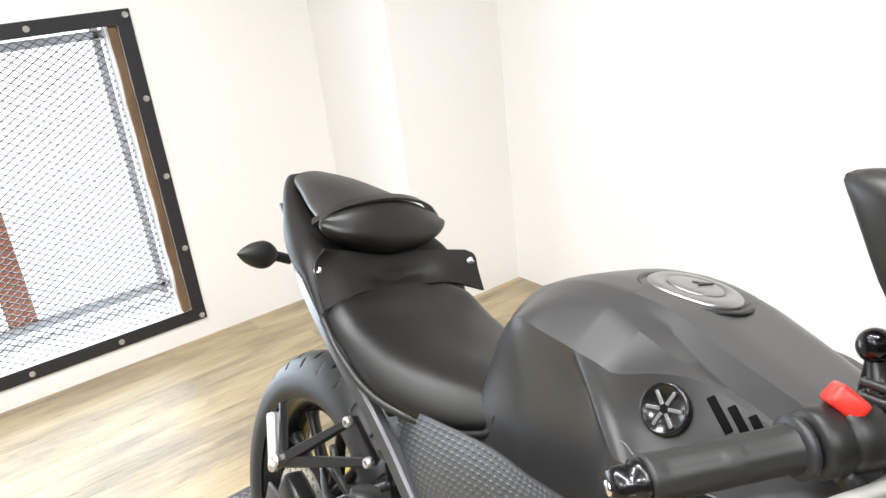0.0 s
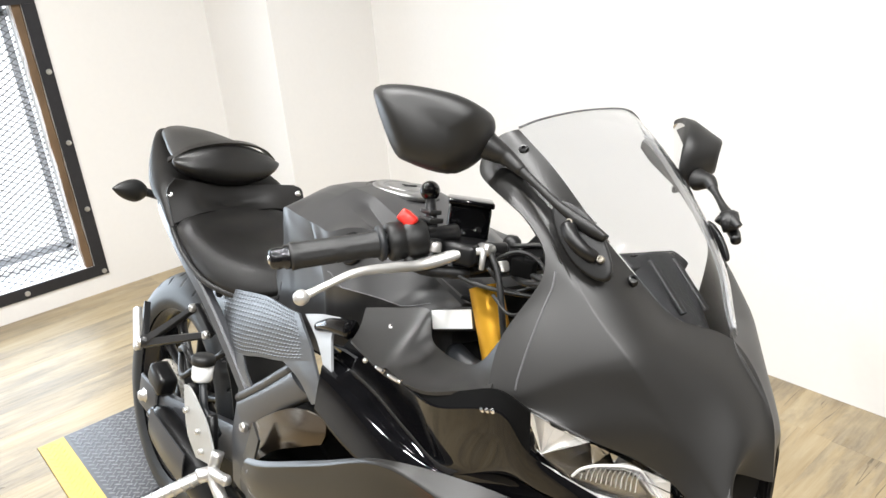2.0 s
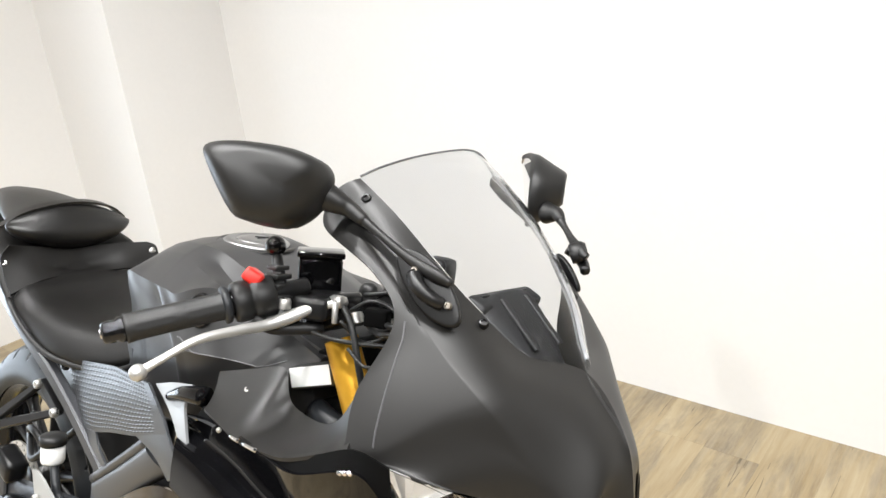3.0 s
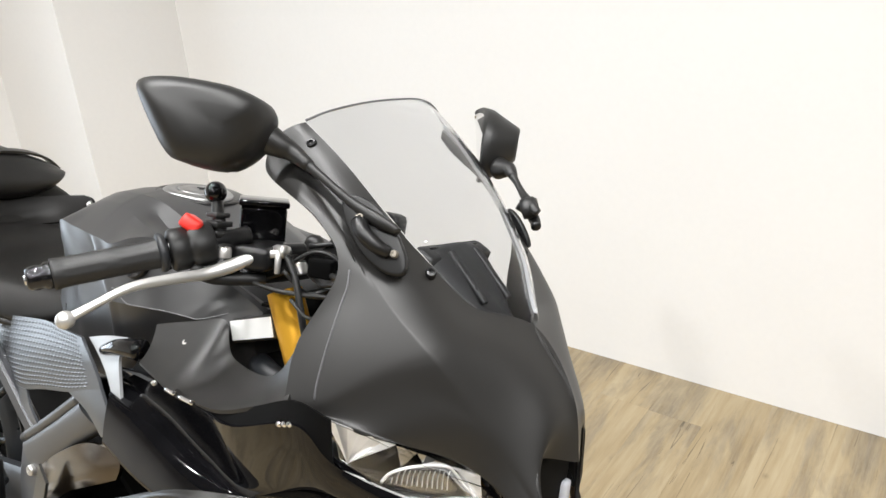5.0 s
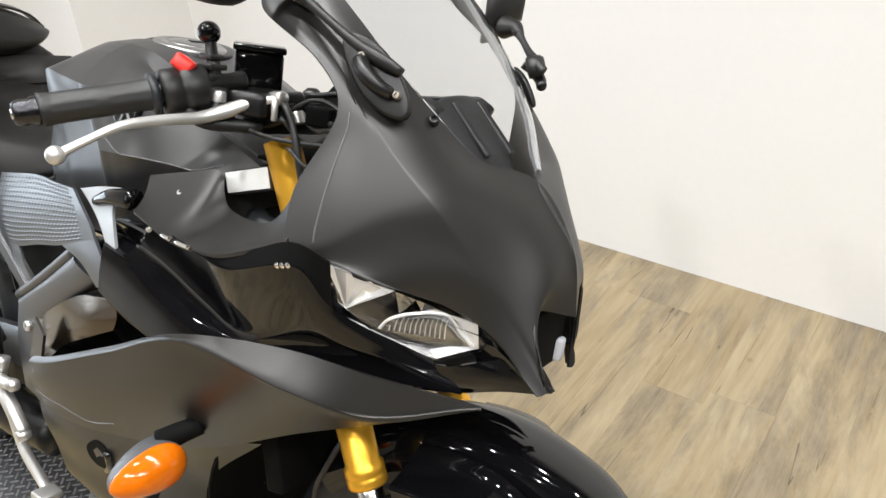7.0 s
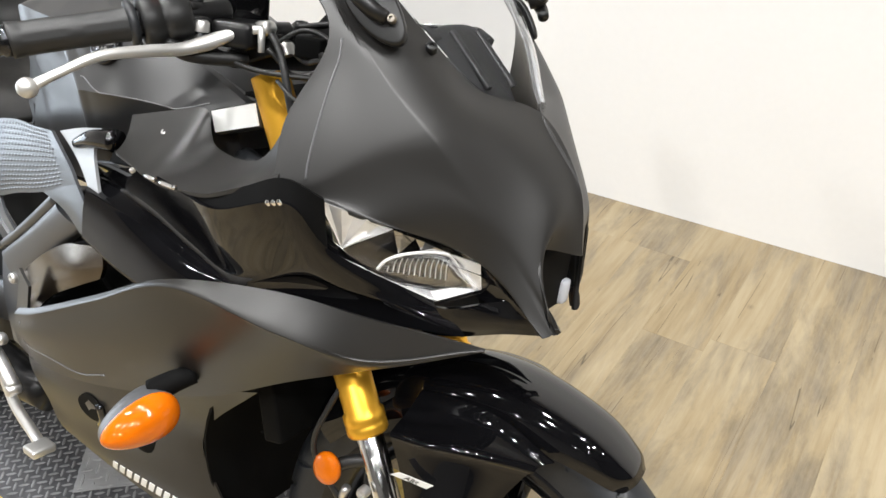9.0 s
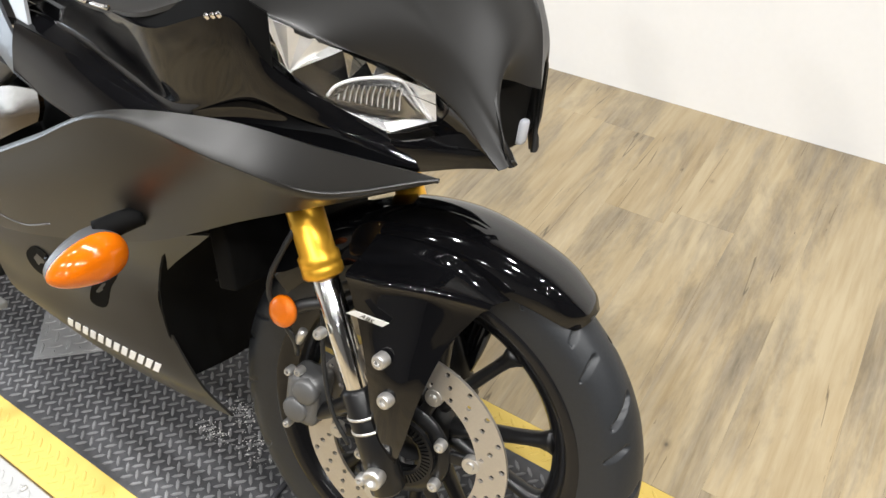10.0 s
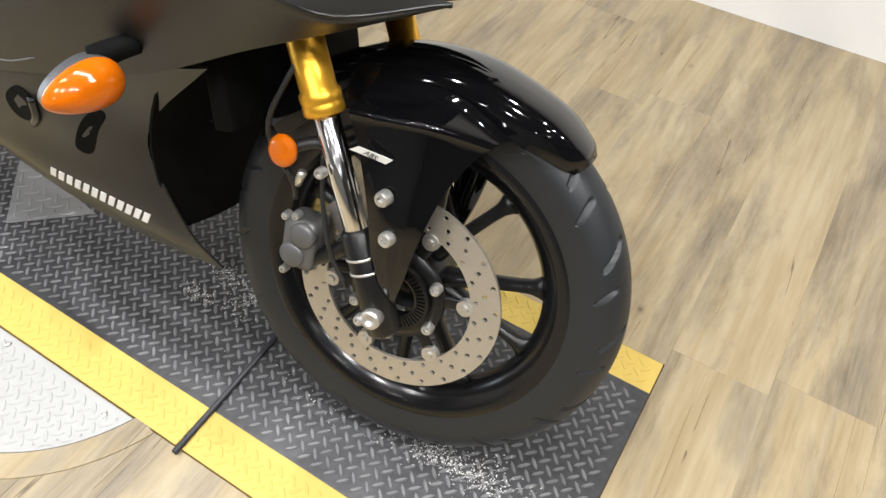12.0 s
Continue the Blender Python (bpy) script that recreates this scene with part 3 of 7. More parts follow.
def build_cowl():
    # right half of the nose, from the screen's edge out to the side edge
    def nose(left=0.0):
        tip, wt = 0.765 - 0.034 * left, 0.706 - 0.030 * left
        r = [[Vector(p) for p in row] for row in (
            [(0.428, -0.137, 1.100), (0.448, -0.136, 1.088), (0.495, -0.133, 1.057), (0.554, -0.115, 1.001), (0.593, -0.092, 0.960), (0.627, -0.058, 0.922), (0.675, 0, 0.903), (0.733, 0, 0.838), (0.751, 0, 0.766)],
            [(0.424, -0.145, 1.097), (0.444, -0.147, 1.080), (0.497, -0.151, 1.040), (0.558, -0.141, 0.982), (0.597, -0.124, 0.943), (0.637, -0.100, 0.905), (0.692, -0.050, 0.866), (0.733, -0.043, 0.808), (0.725, -0.060, 0.774)],
            [(0.418, -0.152, 1.092), (0.436, -0.158, 1.068), (0.500, -0.168, 1.016), (0.556, -0.163, 0.959), (0.593, -0.156, 0.920), (0.633, -0.140, 0.881), (0.680, -0.104, 0.821), (0.718, -0.080, 0.772), (tip, -0.072, wt)],
            [(0.413, -0.159, 1.085), (0.428, -0.167, 1.058), (0.505, -0.176, 1.014), (0.551, -0.174, 0.962), (0.568, -0.184, 0.919), (0.600, -0.189, 0.864), (0.657, -0.161, 0.824), (0.706, -0.088, 0.770), (tip - 0.002, -0.075, wt - 0.003)],
            [(0.408, -0.165, 1.075), (0.420, -0.175, 1.050), (0.505, -0.184, 1.010), (0.544, -0.182, 0.960), (0.547, -0.202, 0.905), (0.552, -0.218, 0.826), (0.616, -0.190, 0.807), (0.692, -0.096, 0.767), (tip - 0.004, -0.078, wt - 0.006)],
            [(0.405, -0.168, 1.066), (0.416, -0.178, 1.043), (0.502, -0.188, 1.006), (0.537, -0.187, 0.954), (0.520, -0.213, 0.881), (0.524, -0.232, 0.827), (0.596, -0.197, 0.806), (0.682, -0.101, 0.762), (tip - 0.008, -0.080, wt - 0.008)])]
        if left:
            for k, p in zip((2, 3, 4, 5), FAR_EDGE[2:6]):
                r[0][k] = Vector((p[0], -p[1], p[2] - SLANT * p[1]))
            for row, k, wider in ((1, 4, 0.012), (1, 5, 0.020), (1, 6, 0.012), (2, 5, 0.006)):
                r[row][k].y -= wider
            for row in r[1:]:
                for k, f in ((0, 0.6), (1, 0.6), (2, 0.55), (3, 0.4)):
                    row[k] = row[k].lerp(r[0][k], f)
        # closer columns beside the lower corner keep the edge crisp there and the face smooth
        ks = knots(r)
        for k, row in enumerate(r):
            fine = flow(row, ks, 401)
            crisp = (0, 0, 0, 0, 0.4, 1)[k]
            extra = []
            for a, b, f in ((4, 5, 0.85), (5, 6, 0.12)):
                smooth_at = fine[round(400 * (ks[a] + (ks[b] - ks[a]) * f) / ks[-1])]
                extra.append(smooth_at.lerp(row[a].lerp(row[b], f), crisp))
            r[k] = row[:5] + [extra[0], row[5], extra[1]] + row[6:]
        # the face below the fold is one smooth convex sheet
        ku, kv = knots([list(c) for c in zip(*r)]), knots(r)

        def smooth_face(pts):
            fold = round(70 * ku[2] / ku[-1])
            for j in range(81):
                v = kv[-1] * j / 80
                w, hold_low = ease(kv[1], kv[3], v), 0.5 + 0.5 * ease(kv[6], kv[9], v)
                top, low = (p.y - face_y(p.x, p.z) for p in (pts[fold][j], pts[70][j]))
                for i in range(fold, 71):
                    f = (i - fold) / (70 - fold)
                    p = pts[i][j]
                    p.y += w * (face_y(p.x, p.z) + (1 - f) * top + f * hold_low * low - p.y)
            # towards the tip the fold dies out and the skin is drawn taut
            taut = [0.5 * ease(kv[7], kv[9], kv[-1] * j / 80) for j in range(81)]
            for _ in range(40):
                old = [row[:] for row in pts]
                for i in range(1, 70):
                    for j in range(1, 80):
                        if taut[j] > 0:
                            pts[i][j] = old[i][j].lerp((old[i - 1][j] + old[i + 1][j] + old[i][j - 1] + old[i][j + 1]) / 4, taut[j])
            return pts
        sheet = smooth_face(flow_grid(r, 71, 81))
        seam_row = round(70 * ku[4] / ku[-1])
        seams.append(sheet[seam_row][round(80 * kv[3] / kv[-1]):round(80 * kv[6] / kv[-1])][::3])
        return panel(r, 71, 81, 0.004, inner=(0.4, 0, 0.8), uneven=True, shape=smooth_face)
    seams = []
    part("front_cowl", nose(), MATTE, bike, "matte black front cowl half")
    part("front_cowl", nose(1.0), MATTE, bike, "matte black front cowl half", True, MIRROR)
    for edge, m in zip(seams, (Matrix(), MIRROR)):
        part("cowl_seam", tube(edge, 0.0011, 6, 30), GREYSEAM, bike, "", True, m)


build_cowl()


belly, wings = [], []


def build_side():
    def wing():
        return panel([
            [(0.035, -0.222, 0.512), (0.116, -0.234, 0.547), (0.261, -0.245, 0.620), (0.400, -0.255, 0.690), (0.530, -0.224, 0.712), (0.624, -0.182, 0.701), (0.722, -0.134, 0.692)],
            [(0.031, -0.226, 0.504), (0.113, -0.240, 0.539), (0.261, -0.252, 0.614), (0.410, -0.262, 0.688), (0.547, -0.238, 0.680), (0.622, -0.188, 0.659), (0.722, -0.135, 0.690)],
            [(0.028, -0.225, 0.497), (0.110, -0.239, 0.530), (0.259, -0.251, 0.604), (0.411, -0.260, 0.676), (0.546, -0.235, 0.672), (0.622, -0.186, 0.656), (0.722, -0.135, 0.690)],
            [(0.001, -0.214, 0.461), (0.088, -0.231, 0.486), (0.239, -0.243, 0.543), (0.413, -0.246, 0.611), (0.537, -0.216, 0.642), (0.628, -0.180, 0.650), (0.721, -0.1355, 0.689)],
            [(-0.038, -0.184, 0.405), (0.052, -0.202, 0.418), (0.205, -0.215, 0.459), (0.394, -0.206, 0.522), (0.518, -0.178, 0.586), (0.625, -0.157, 0.639), (0.720, -0.136, 0.688)],
        ], 30, 44, 0.004)
    for side in (Matrix(), MIRROR @ Matrix.Translation((-0.030, 0, -0.015))):
        wings.append(part("side_fairing", wing(), MATTE, bike, "matte black winged side fairing", True, side))

    def lower():
        return panel([
            [(-0.030, -0.181, 0.410), (0.105, -0.203, 0.438), (0.250, -0.211, 0.480), (0.370, -0.202, 0.520), (0.462, -0.176, 0.545)],
            [(-0.010, -0.185, 0.378), (0.104, -0.196, 0.393), (0.218, -0.196, 0.409), (0.303, -0.170, 0.431), (0.348, -0.148, 0.431)],
            [(0.007, -0.173, 0.331), (0.109, -0.178, 0.336), (0.212, -0.168, 0.341), (0.294, -0.148, 0.347), (0.330, -0.136, 0.358)],
            [(0.030, -0.165, 0.285), (0.130, -0.162, 0.275), (0.230, -0.148, 0.262), (0.320, -0.132, 0.252), (0.378, -0.116, 0.255)],
            [(0.020, -0.120, 0.225), (0.130, -0.120, 0.212), (0.230, -0.112, 0.202), (0.320, -0.100, 0.195), (0.418, -0.090, 0.198)],
        ], 20, 24, 0.004)
    for side in (Matrix(), MIRROR):
        belly.append(part("belly_fairing", lower(), MATTE, bike, "matte black lower fairing", True, side))

    def gloss():
        top = [
            [(0.180, -0.203, 0.757), (0.300, -0.224, 0.782), (0.400, -0.242, 0.785), (0.470, -0.252, 0.786), (0.560, -0.250, 0.816), (0.585, -0.210, 0.768), (0.650, -0.126, 0.716)],
            [(0.186, -0.197, 0.748), (0.302, -0.214, 0.757), (0.402, -0.231, 0.754), (0.474, -0.242, 0.752), (0.562, -0.243, 0.786), (0.588, -0.207, 0.755), (0.655, -0.127, 0.711)],
            [(0.192, -0.194, 0.741), (0.306, -0.208, 0.737), (0.404, -0.223, 0.724), (0.478, -0.233, 0.718), (0.562, -0.232, 0.756), (0.592, -0.200, 0.738), (0.660, -0.127, 0.706)]]
        crease = [Vector(p) for p in ((0.200, -0.214, 0.734), (0.308, -0.215, 0.728), (0.404, -0.226, 0.714), (0.480, -0.234, 0.709), (0.560, -0.226, 0.741), (0.598, -0.192, 0.726), (0.664, -0.127, 0.703))]
        foot = [Vector(p) for p in ((0.236, -0.246, 0.684), (0.320, -0.254, 0.670), (0.402, -0.256, 0.666), (0.482, -0.240, 0.680), (0.552, -0.207, 0.697), (0.612, -0.170, 0.692), (0.692, -0.125, 0.690))]
        # the rounded shoulder below the crease
        for a in (4, 24, 44, 64, 84):
            u, v = math.sin(radians(a)), math.cos(radians(a))
            top.append([Vector((p.x + (q.x - p.x) * u, p.y + (q.y - p.y) * u, q.z + (p.z - q.z) * v)) for p, q in zip(crease, foot)])
        top.append(foot)
        return panel(top, 42, 44, 0.004)
    both(gloss, "gloss_fairing", GLOSS, bike, "gloss black middle fairing")

    def fender():
        rows = []
        for a, w, lift, drop in ((53, 0.026, 0.003, 0.022), (57, 0.040, 0.009, 0.032), (68, 0.052, 0.011, 0.044), (88, 0.060, 0.012, 0.054), (108, 0.065, 0.012, 0.060), (128, 0.066, 0.010, 0.060), (145, 0.060, 0.006, 0.055)):
            r, c = 0.294 + lift, radians(a)
            rows.append([(0.687 + (r - d * drop) * math.cos(c), y * w, 0.293 + (r - d * drop) * math.sin(c)) for y, d in ((-1.0, 1.0), (-0.97, 0.55), (-0.80, 0.16), (-0.45, 0.03), (0, 0), (0.45, 0.03), (0.80, 0.16), (0.97, 0.55), (1.0, 1.0))])
        return panel(rows, 44, 25, 0.003, inner=(0.695, 0, 0.3))
    guard = part("front_fender", fender(), GLOSS, bike, "gloss black front mudguard", True, STEER)

    def skirt():
        return panel([
            [(0.612, -0.060, 0.566), (0.660, -0.058, 0.574), (0.722, -0.054, 0.572), (0.785, -0.048, 0.545)],
            [(0.616, -0.092, 0.552), (0.661, -0.086, 0.556), (0.718, -0.068, 0.562), (0.776, -0.052, 0.540)],
            [(0.620, -0.124, 0.546), (0.662, -0.120, 0.551), (0.716, -0.100, 0.554), (0.772, -0.060, 0.538)],
            [(0.622, -0.130, 0.541), (0.663, -0.126, 0.546), (0.716, -0.106, 0.548), (0.770, -0.064, 0.533)],
            [(0.626, -0.129, 0.532), (0.664, -0.125, 0.537), (0.714, -0.107, 0.538), (0.762, -0.070, 0.526)],
            [(0.646, -0.130, 0.490), (0.672, -0.128, 0.495), (0.712, -0.118, 0.490), (0.742, -0.096, 0.482)],
            [(0.668, -0.134, 0.430), (0.688, -0.136, 0.430), (0.712, -0.132, 0.425), (0.732, -0.120, 0.420)],
            [(0.682, -0.128, 0.350), (0.694, -0.130, 0.350), (0.708, -0.128, 0.350), (0.722, -0.122, 0.350)],
            [(0.685, -0.118, 0.300), (0.695, -0.118, 0.300), (0.703, -0.118, 0.300), (0.710, -0.116, 0.300)],
        ], 44, 18, 0.005, inner=(0.69, 0, 0.4))
    for side in (Matrix(), MIRROR):
        part("fender_stay", skirt(), GLOSS, guard, "gloss black mudguard side stay", True, STEER @ side @ STEER_IN)


build_side()


def build_screen():
    def across(k, t):
        """A point of row k, from the near edge (t = -1) to the far one (t = 1)."""
        a, b = Vector(NEAR_EDGE[k]), Vector(FAR_EDGE[k])
        h = (0.034, 0.034, 0.034, 0.030, 0.024, 0.015, 0.005, 0.0)[k] * max(0.0, 1 - t * t) ** 0.75
        return a.lerp(b, (t + 1) / 2) + Vector((0.8, 0, 1)) * h
    pts = [[across(k, t) for t in (-1, -0.8, -0.45, 0, 0.45, 0.8, 1)] for k in range(8)]
    pts[0] = TOP_EDGE
    ob = part("windscreen", panel(pts, 36, 28, 0.003, inner=(0.3, 0, 0.9)), SMOKE, bike, "lightly smoked clear windscreen")
    ob.visible_shadow = False
    # frosted flange inside the far edge, with its wavy dark trim
    down = Vector((-0.003, 0, -0.004))
    inner = [across(k, t) + down for k, t in ((1, 0.80), (1, 0.66), (2, 0.58), (3, 0.66), (3, 0.50), (4, 0.48), (5, 0.45), (6, 0.4))]
    outer = [across(k, 0.985) + down for k in (0, 1, 2, 3, 3, 4, 5, 6)]
    outer[3] = outer[2].lerp(outer[4], 0.5)
    fl = part("screen_flange", panel([inner, [a.lerp(b, 0.5) + Vector((0.002, 0, 0.003)) for a, b in zip(inner, outer)], outer], 8, 40, 0.002, inner=(0.3, 0, 0.9)), FROST, ob, "grey translucent screen flange")
    fl.visible_shadow = False
    part("flange_trim", tube(inner, 0.0016, 8, 60), PLASTIC, ob, "black trim of the flange")


build_screen()


def build_fork():
    for s in (-1, 1):
        def at(w):
            return Vector((0.571 + (0.518 - w) * math.tan(radians(RAKE)), s * 0.117, w))
        part("fork_tube", join(lathe([(0, 0), (0.0225, 0), (0.0245, 0.003), (0.0245, 0.012), (0.0235, 0.014), (0.0245, 0.016), (0.0245, 0.026), (0.0215, 0.029), (0.0215, 0.42), (0, 0.42)], 32, along(at(0.515), at(0.95)))), GOLD, bike, "gold anodised upper fork tube", True, STEER)
        part("fork_slider", rod(at(0.35), at(0.52), 0.0160, n=28), CHROME, bike, "polished chrome fork slider", True, STEER)
        part("fork_foot", rod(at(0.26), at(0.39), 0.0225, 0.0215, n=24), SATIN, bike, "", True, STEER)


build_fork()


# ---- window with its iron frame, mesh and glazing ----
WOOD = material("weathered_batten_wood", (0.05, 0.032, 0.020), 0.65, grain=0.5, scale=25, stretch=(1, 1, 0.3), bump=0.002, second=(0.26, 0.16, 0.085), large=14)
MESHSTEEL = material("galvanised_mesh_steel", (0.09, 0.09, 0.093), 0.5, metal=0.4, grain=0.2)
POST = material("reddish_post_wood", (0.30, 0.11, 0.06), 0.6, grain=0.2, scale=30, stretch=(1, 1, 0.1))
GREYBAR = material("grey_window_bar", (0.28, 0.28, 0.29), 0.5, grain=0.1)
DAY = glow("bright_overcast_daylight", (0.94, 0.97, 1.0), 1.5)


def build_window():
    wy0, wy1, wz0, wz1, t = WIN
    x = WIN_X
    win = tagged(new("window_1"), "low window behind expanded steel mesh in a dark iron frame", "window", kind="structure")
    win.location = (0, 0, 0)
    o, b = 0.050, 0.006
    part("frame_bar", box(b, wy1 - wy0 + 2 * o, o, (x + b / 2 + 0.001, (wy0 + wy1) / 2, wz1 + o / 2), 0.0012), IRON, win, smooth=False)
    part("frame_bar", box(b, wy1 - wy0 + 2 * o, o, (x + b / 2 + 0.001, (wy0 + wy1) / 2, wz0 - o / 2), 0.0012), IRON, win, smooth=False)
    for y in (wy1 + o / 2, wy0 - o / 2):
        part("frame_bar", box(b, o, wz1 - wz0, (x + b / 2 + 0.001, y, (wz0 + wz1) / 2), 0.0012), IRON, win, smooth=False)
    zs = [0.096 + 0.2885 * k for k in range(5)]
    for z in zs:
        part("bolt_head", bolt((x + 0.007, wy1 + 0.032, z), (1, 0, 0), 0.011, 0.006), ALLOY, win)
    for k in range(1, 5):
        for z in (0.103, 1.245):
            part("bolt_head", bolt((x + 0.007, wy1 + 0.03 - 0.31 * k, z), (1, 0, 0), 0.011, 0.006), ALLOY, win)
    # worn wooden batten beside the mesh
    for y in (wy1 - 0.018, wy0 + 0.018):
        rows = []
        for k in range(13):
            z = wz0 + (wz1 - wz0) * k / 12
            w = 0.0155 + 0.0025 * math.sin(k * 2.3)
            rows.append([(x - 0.004, y - w, z), (x - 0.001, y - w + 0.003, z), (x - 0.001, y + w - 0.003, z), (x - 0.004, y + w, z), (x - 0.035, y + w, z), (x - 0.035, y - w, z)])
        part("batten", skin([[Vector(p) for p in r] for r in rows], closed=True, caps=True), WOOD, win, "weathered brown wooden batten", False)
    # expanded steel mesh: rows of bent strands
    bm = bmesh.new()
    px, pz, s, d = 0.040, 0.0250, 0.0021, 0.0020
    ya, yb = wy0 + 0.03, wy1 - 0.03
    nz, ny = int((wz1 - wz0) / pz), int((yb - ya) / px * 2)
    for i in range(2 * nz + 1):
        for flip in ((1, -1)[i % 2],):
            prev = None
            for j in range(ny + 1):
                y = ya + j * px / 2
                z = wz0 + i * pz / 2 + flip * (pz / 4 if j % 2 else -pz / 4)
                ring = [bm.verts.new((x - 0.030 + dx, y, z + dz)) for dx, dz in ((-d, -s), (d, -s), (d, s), (-d, s))]
                if prev:
                    for k in range(4):
                        bm.faces.new((prev[k], prev[(k + 1) % 4], ring[(k + 1) % 4], ring[k]))
                prev = ring
    mesh = bpy.data.meshes.new("steel_mesh")
    bm.to_mesh(mesh)
    bm.free()
    mesh.materials.append(MESHSTEEL)
    ob = new("steel_mesh", mesh)
    ob.parent = win
    tagged(ob, "expanded steel diamond mesh", kind="stuff")
    # glazing bars at the outer face of the wall
    xb = x - t + 0.02
    part("glazing_bar", box(0.03, 0.025, 1.1, (xb, 0.455, 0.70), 0.003), GREYBAR, win, smooth=False)
    part("glazing_bar", box(0.03, 1.6, 0.03, (xb, -0.32, 0.185), 0.003), GREYBAR, win, smooth=False)
    part("glazing_bar", box(0.03, 1.6, 0.03, (xb, -0.32, 1.19), 0.003), GREYBAR, win, smooth=False)
    part("post", box(0.05, 0.10, 1.06, (xb - 0.03, -0.066, 0.70), 0.004), POST, win, "reddish brown wooden post", False)
    tagged(part("backdrop", box(0.02, 7.0, 5.0, (x - 1.6, -0.3, 0.8)), DAY, smooth=False), "bright overcast daylight outside", "backdrop", kind="structure")


build_window()


# ---- lift platform let into the floor ----
def lozenges(x0, x1, y0, y1, pitch, z, length=0.0225, width=0.0056, high=0.0016):
    """Raised bars of a tread plate, each turned across its neighbours."""
    bm = bmesh.new()
    n = int((x1 - x0 + y1 - y0) / pitch) + 2
    q = math.sqrt(0.5)
    for i in range(-n, n):
        for j in range(-n, n):
            a = radians(45 if (i + j) % 2 else -45)
            c, s = math.cos(a), math.sin(a)
            cx, cy = x0 + (i - j) * pitch * q, y0 + (i + j) * pitch * q
            if not (x0 + 0.008 < cx < x1 - 0.008 and y0 + 0.007 < cy < y1 - 0.007):
                continue

            def P(u, v, h):
                return bm.verts.new((cx + u * c - v * s, cy + u * s + v * c, z + h))
            l, w = length / 2, width / 2
            base = [P(-l, 0, 0), P(-l * 0.5, -w, 0), P(l * 0.5, -w, 0), P(l, 0, 0), P(l * 0.5, w, 0), P(-l * 0.5, w, 0)]
            top = [P(-l * 0.78, 0, high), P(-l * 0.42, -w * 0.62, high), P(l * 0.42, -w * 0.62, high), P(l * 0.78, 0, high), P(l * 0.42, w * 0.62, high), P(-l * 0.42, w * 0.62, high)]
            bm.faces.new(top)
            for k in range(6):
                bm.faces.new((base[k], base[(k + 1) % 6], top[(k + 1) % 6], top[k]))
    return bm


PX0, PX1 = -1.226, 1.033
PY0, PYA, PYB, PY1 = -0.044, 0.031, 0.444, 0.512


def quick(name, bm, mat, parent, label="", kind=""):
    me = bpy.data.meshes.new(name)
    bm.to_mesh(me)
    bm.free()
    me.materials.append(mat)
    ob = new(name, me)
    ob.parent = parent
    return tagged(ob, label, kind=kind)


def build_platform():
    lift = tagged(new("lift_platform"), "black diamond plate lift platform with yellow painted edges", "platform")
    z = 0.003
    seams = [PX0, -0.757, 0.446, PX1]
    for a, b in zip(seams, seams[1:]):
        part("deck_plate", box(b - a - 0.004, PYB - PYA, 0.03, ((a + b) / 2, (PYA + PYB) / 2, z - 0.015), 0.001), PLATE, lift, "worn dark diamond plate", False)
        for c, d in ((PY0, PYA), (PYB, PY1)):
            part("edge_strip", box(b - a - 0.004, d - c, 0.03, ((a + b) / 2, (c + d) / 2, z - 0.015), 0.0015), YELLOW, lift, "yellow painted diamond plate edge", False)
    quick("tread", lozenges(PX0 + 0.01, PX1 - 0.01, PYA + 0.004, PYB - 0.004, 0.0172, z), WORN, lift, "", "stuff")
    for c, d in ((PY0, PYA), (PYB, PY1)):
        quick("edge_tread", lozenges(PX0 + 0.01, PX1 - 0.01, c + 0.004, d - 0.004, 0.0172, z, high=0.0011), YELLOW, lift, "", "stuff")
    for xs, y1 in ((0.446, 0.505), (-0.757, 0.505)):
        part("hinge_rod", rod((xs + 0.008, PY0 - 0.012, z + 0.004), (xs - 0.012, y1, z + 0.003), 0.0052, n=10), IRON, lift, "black round hinge rod", True)
    part("bright_plate", extrude([(-0.155, 0.115), (-0.035, 0.225), (-0.30, 0.265)], 0.0022, Matrix.Translation((0, 0, z)), 0.0006), ALLOY_PLATE, lift, "bare lighter steel plate", False)
    bm = lozenges(-0.30, -0.03, 0.11, 0.27, 0.0240, z + 0.0022, 0.030, 0.0060)
    corners = [Vector((-0.155, 0.115)), Vector((-0.035, 0.225)), Vector((-0.30, 0.265))]
    drop = []
    for v in bm.verts:
        p = Vector((v.co.x, v.co.y))
        if any((b - a).normalized().cross(p - a) < 0.002 for a, b in zip(corners, corners[1:] + corners[:1])):
            drop.append(v)
    bmesh.ops.delete(bm, geom=drop, context="VERTS")
    quick("plate_tread", bm, ALLOY_PLATE, lift, "", "stuff")


WORN = material("worn_tread_steel", (0.13, 0.13, 0.135), 0.42, metal=0.7, grain=0.4, scale=45, second=(0.40, 0.40, 0.41), large=6)
ALLOY_PLATE = material("bare_steel_plate", (0.33, 0.33, 0.33), 0.4, metal=0.6, grain=0.2, scale=60)
build_platform()


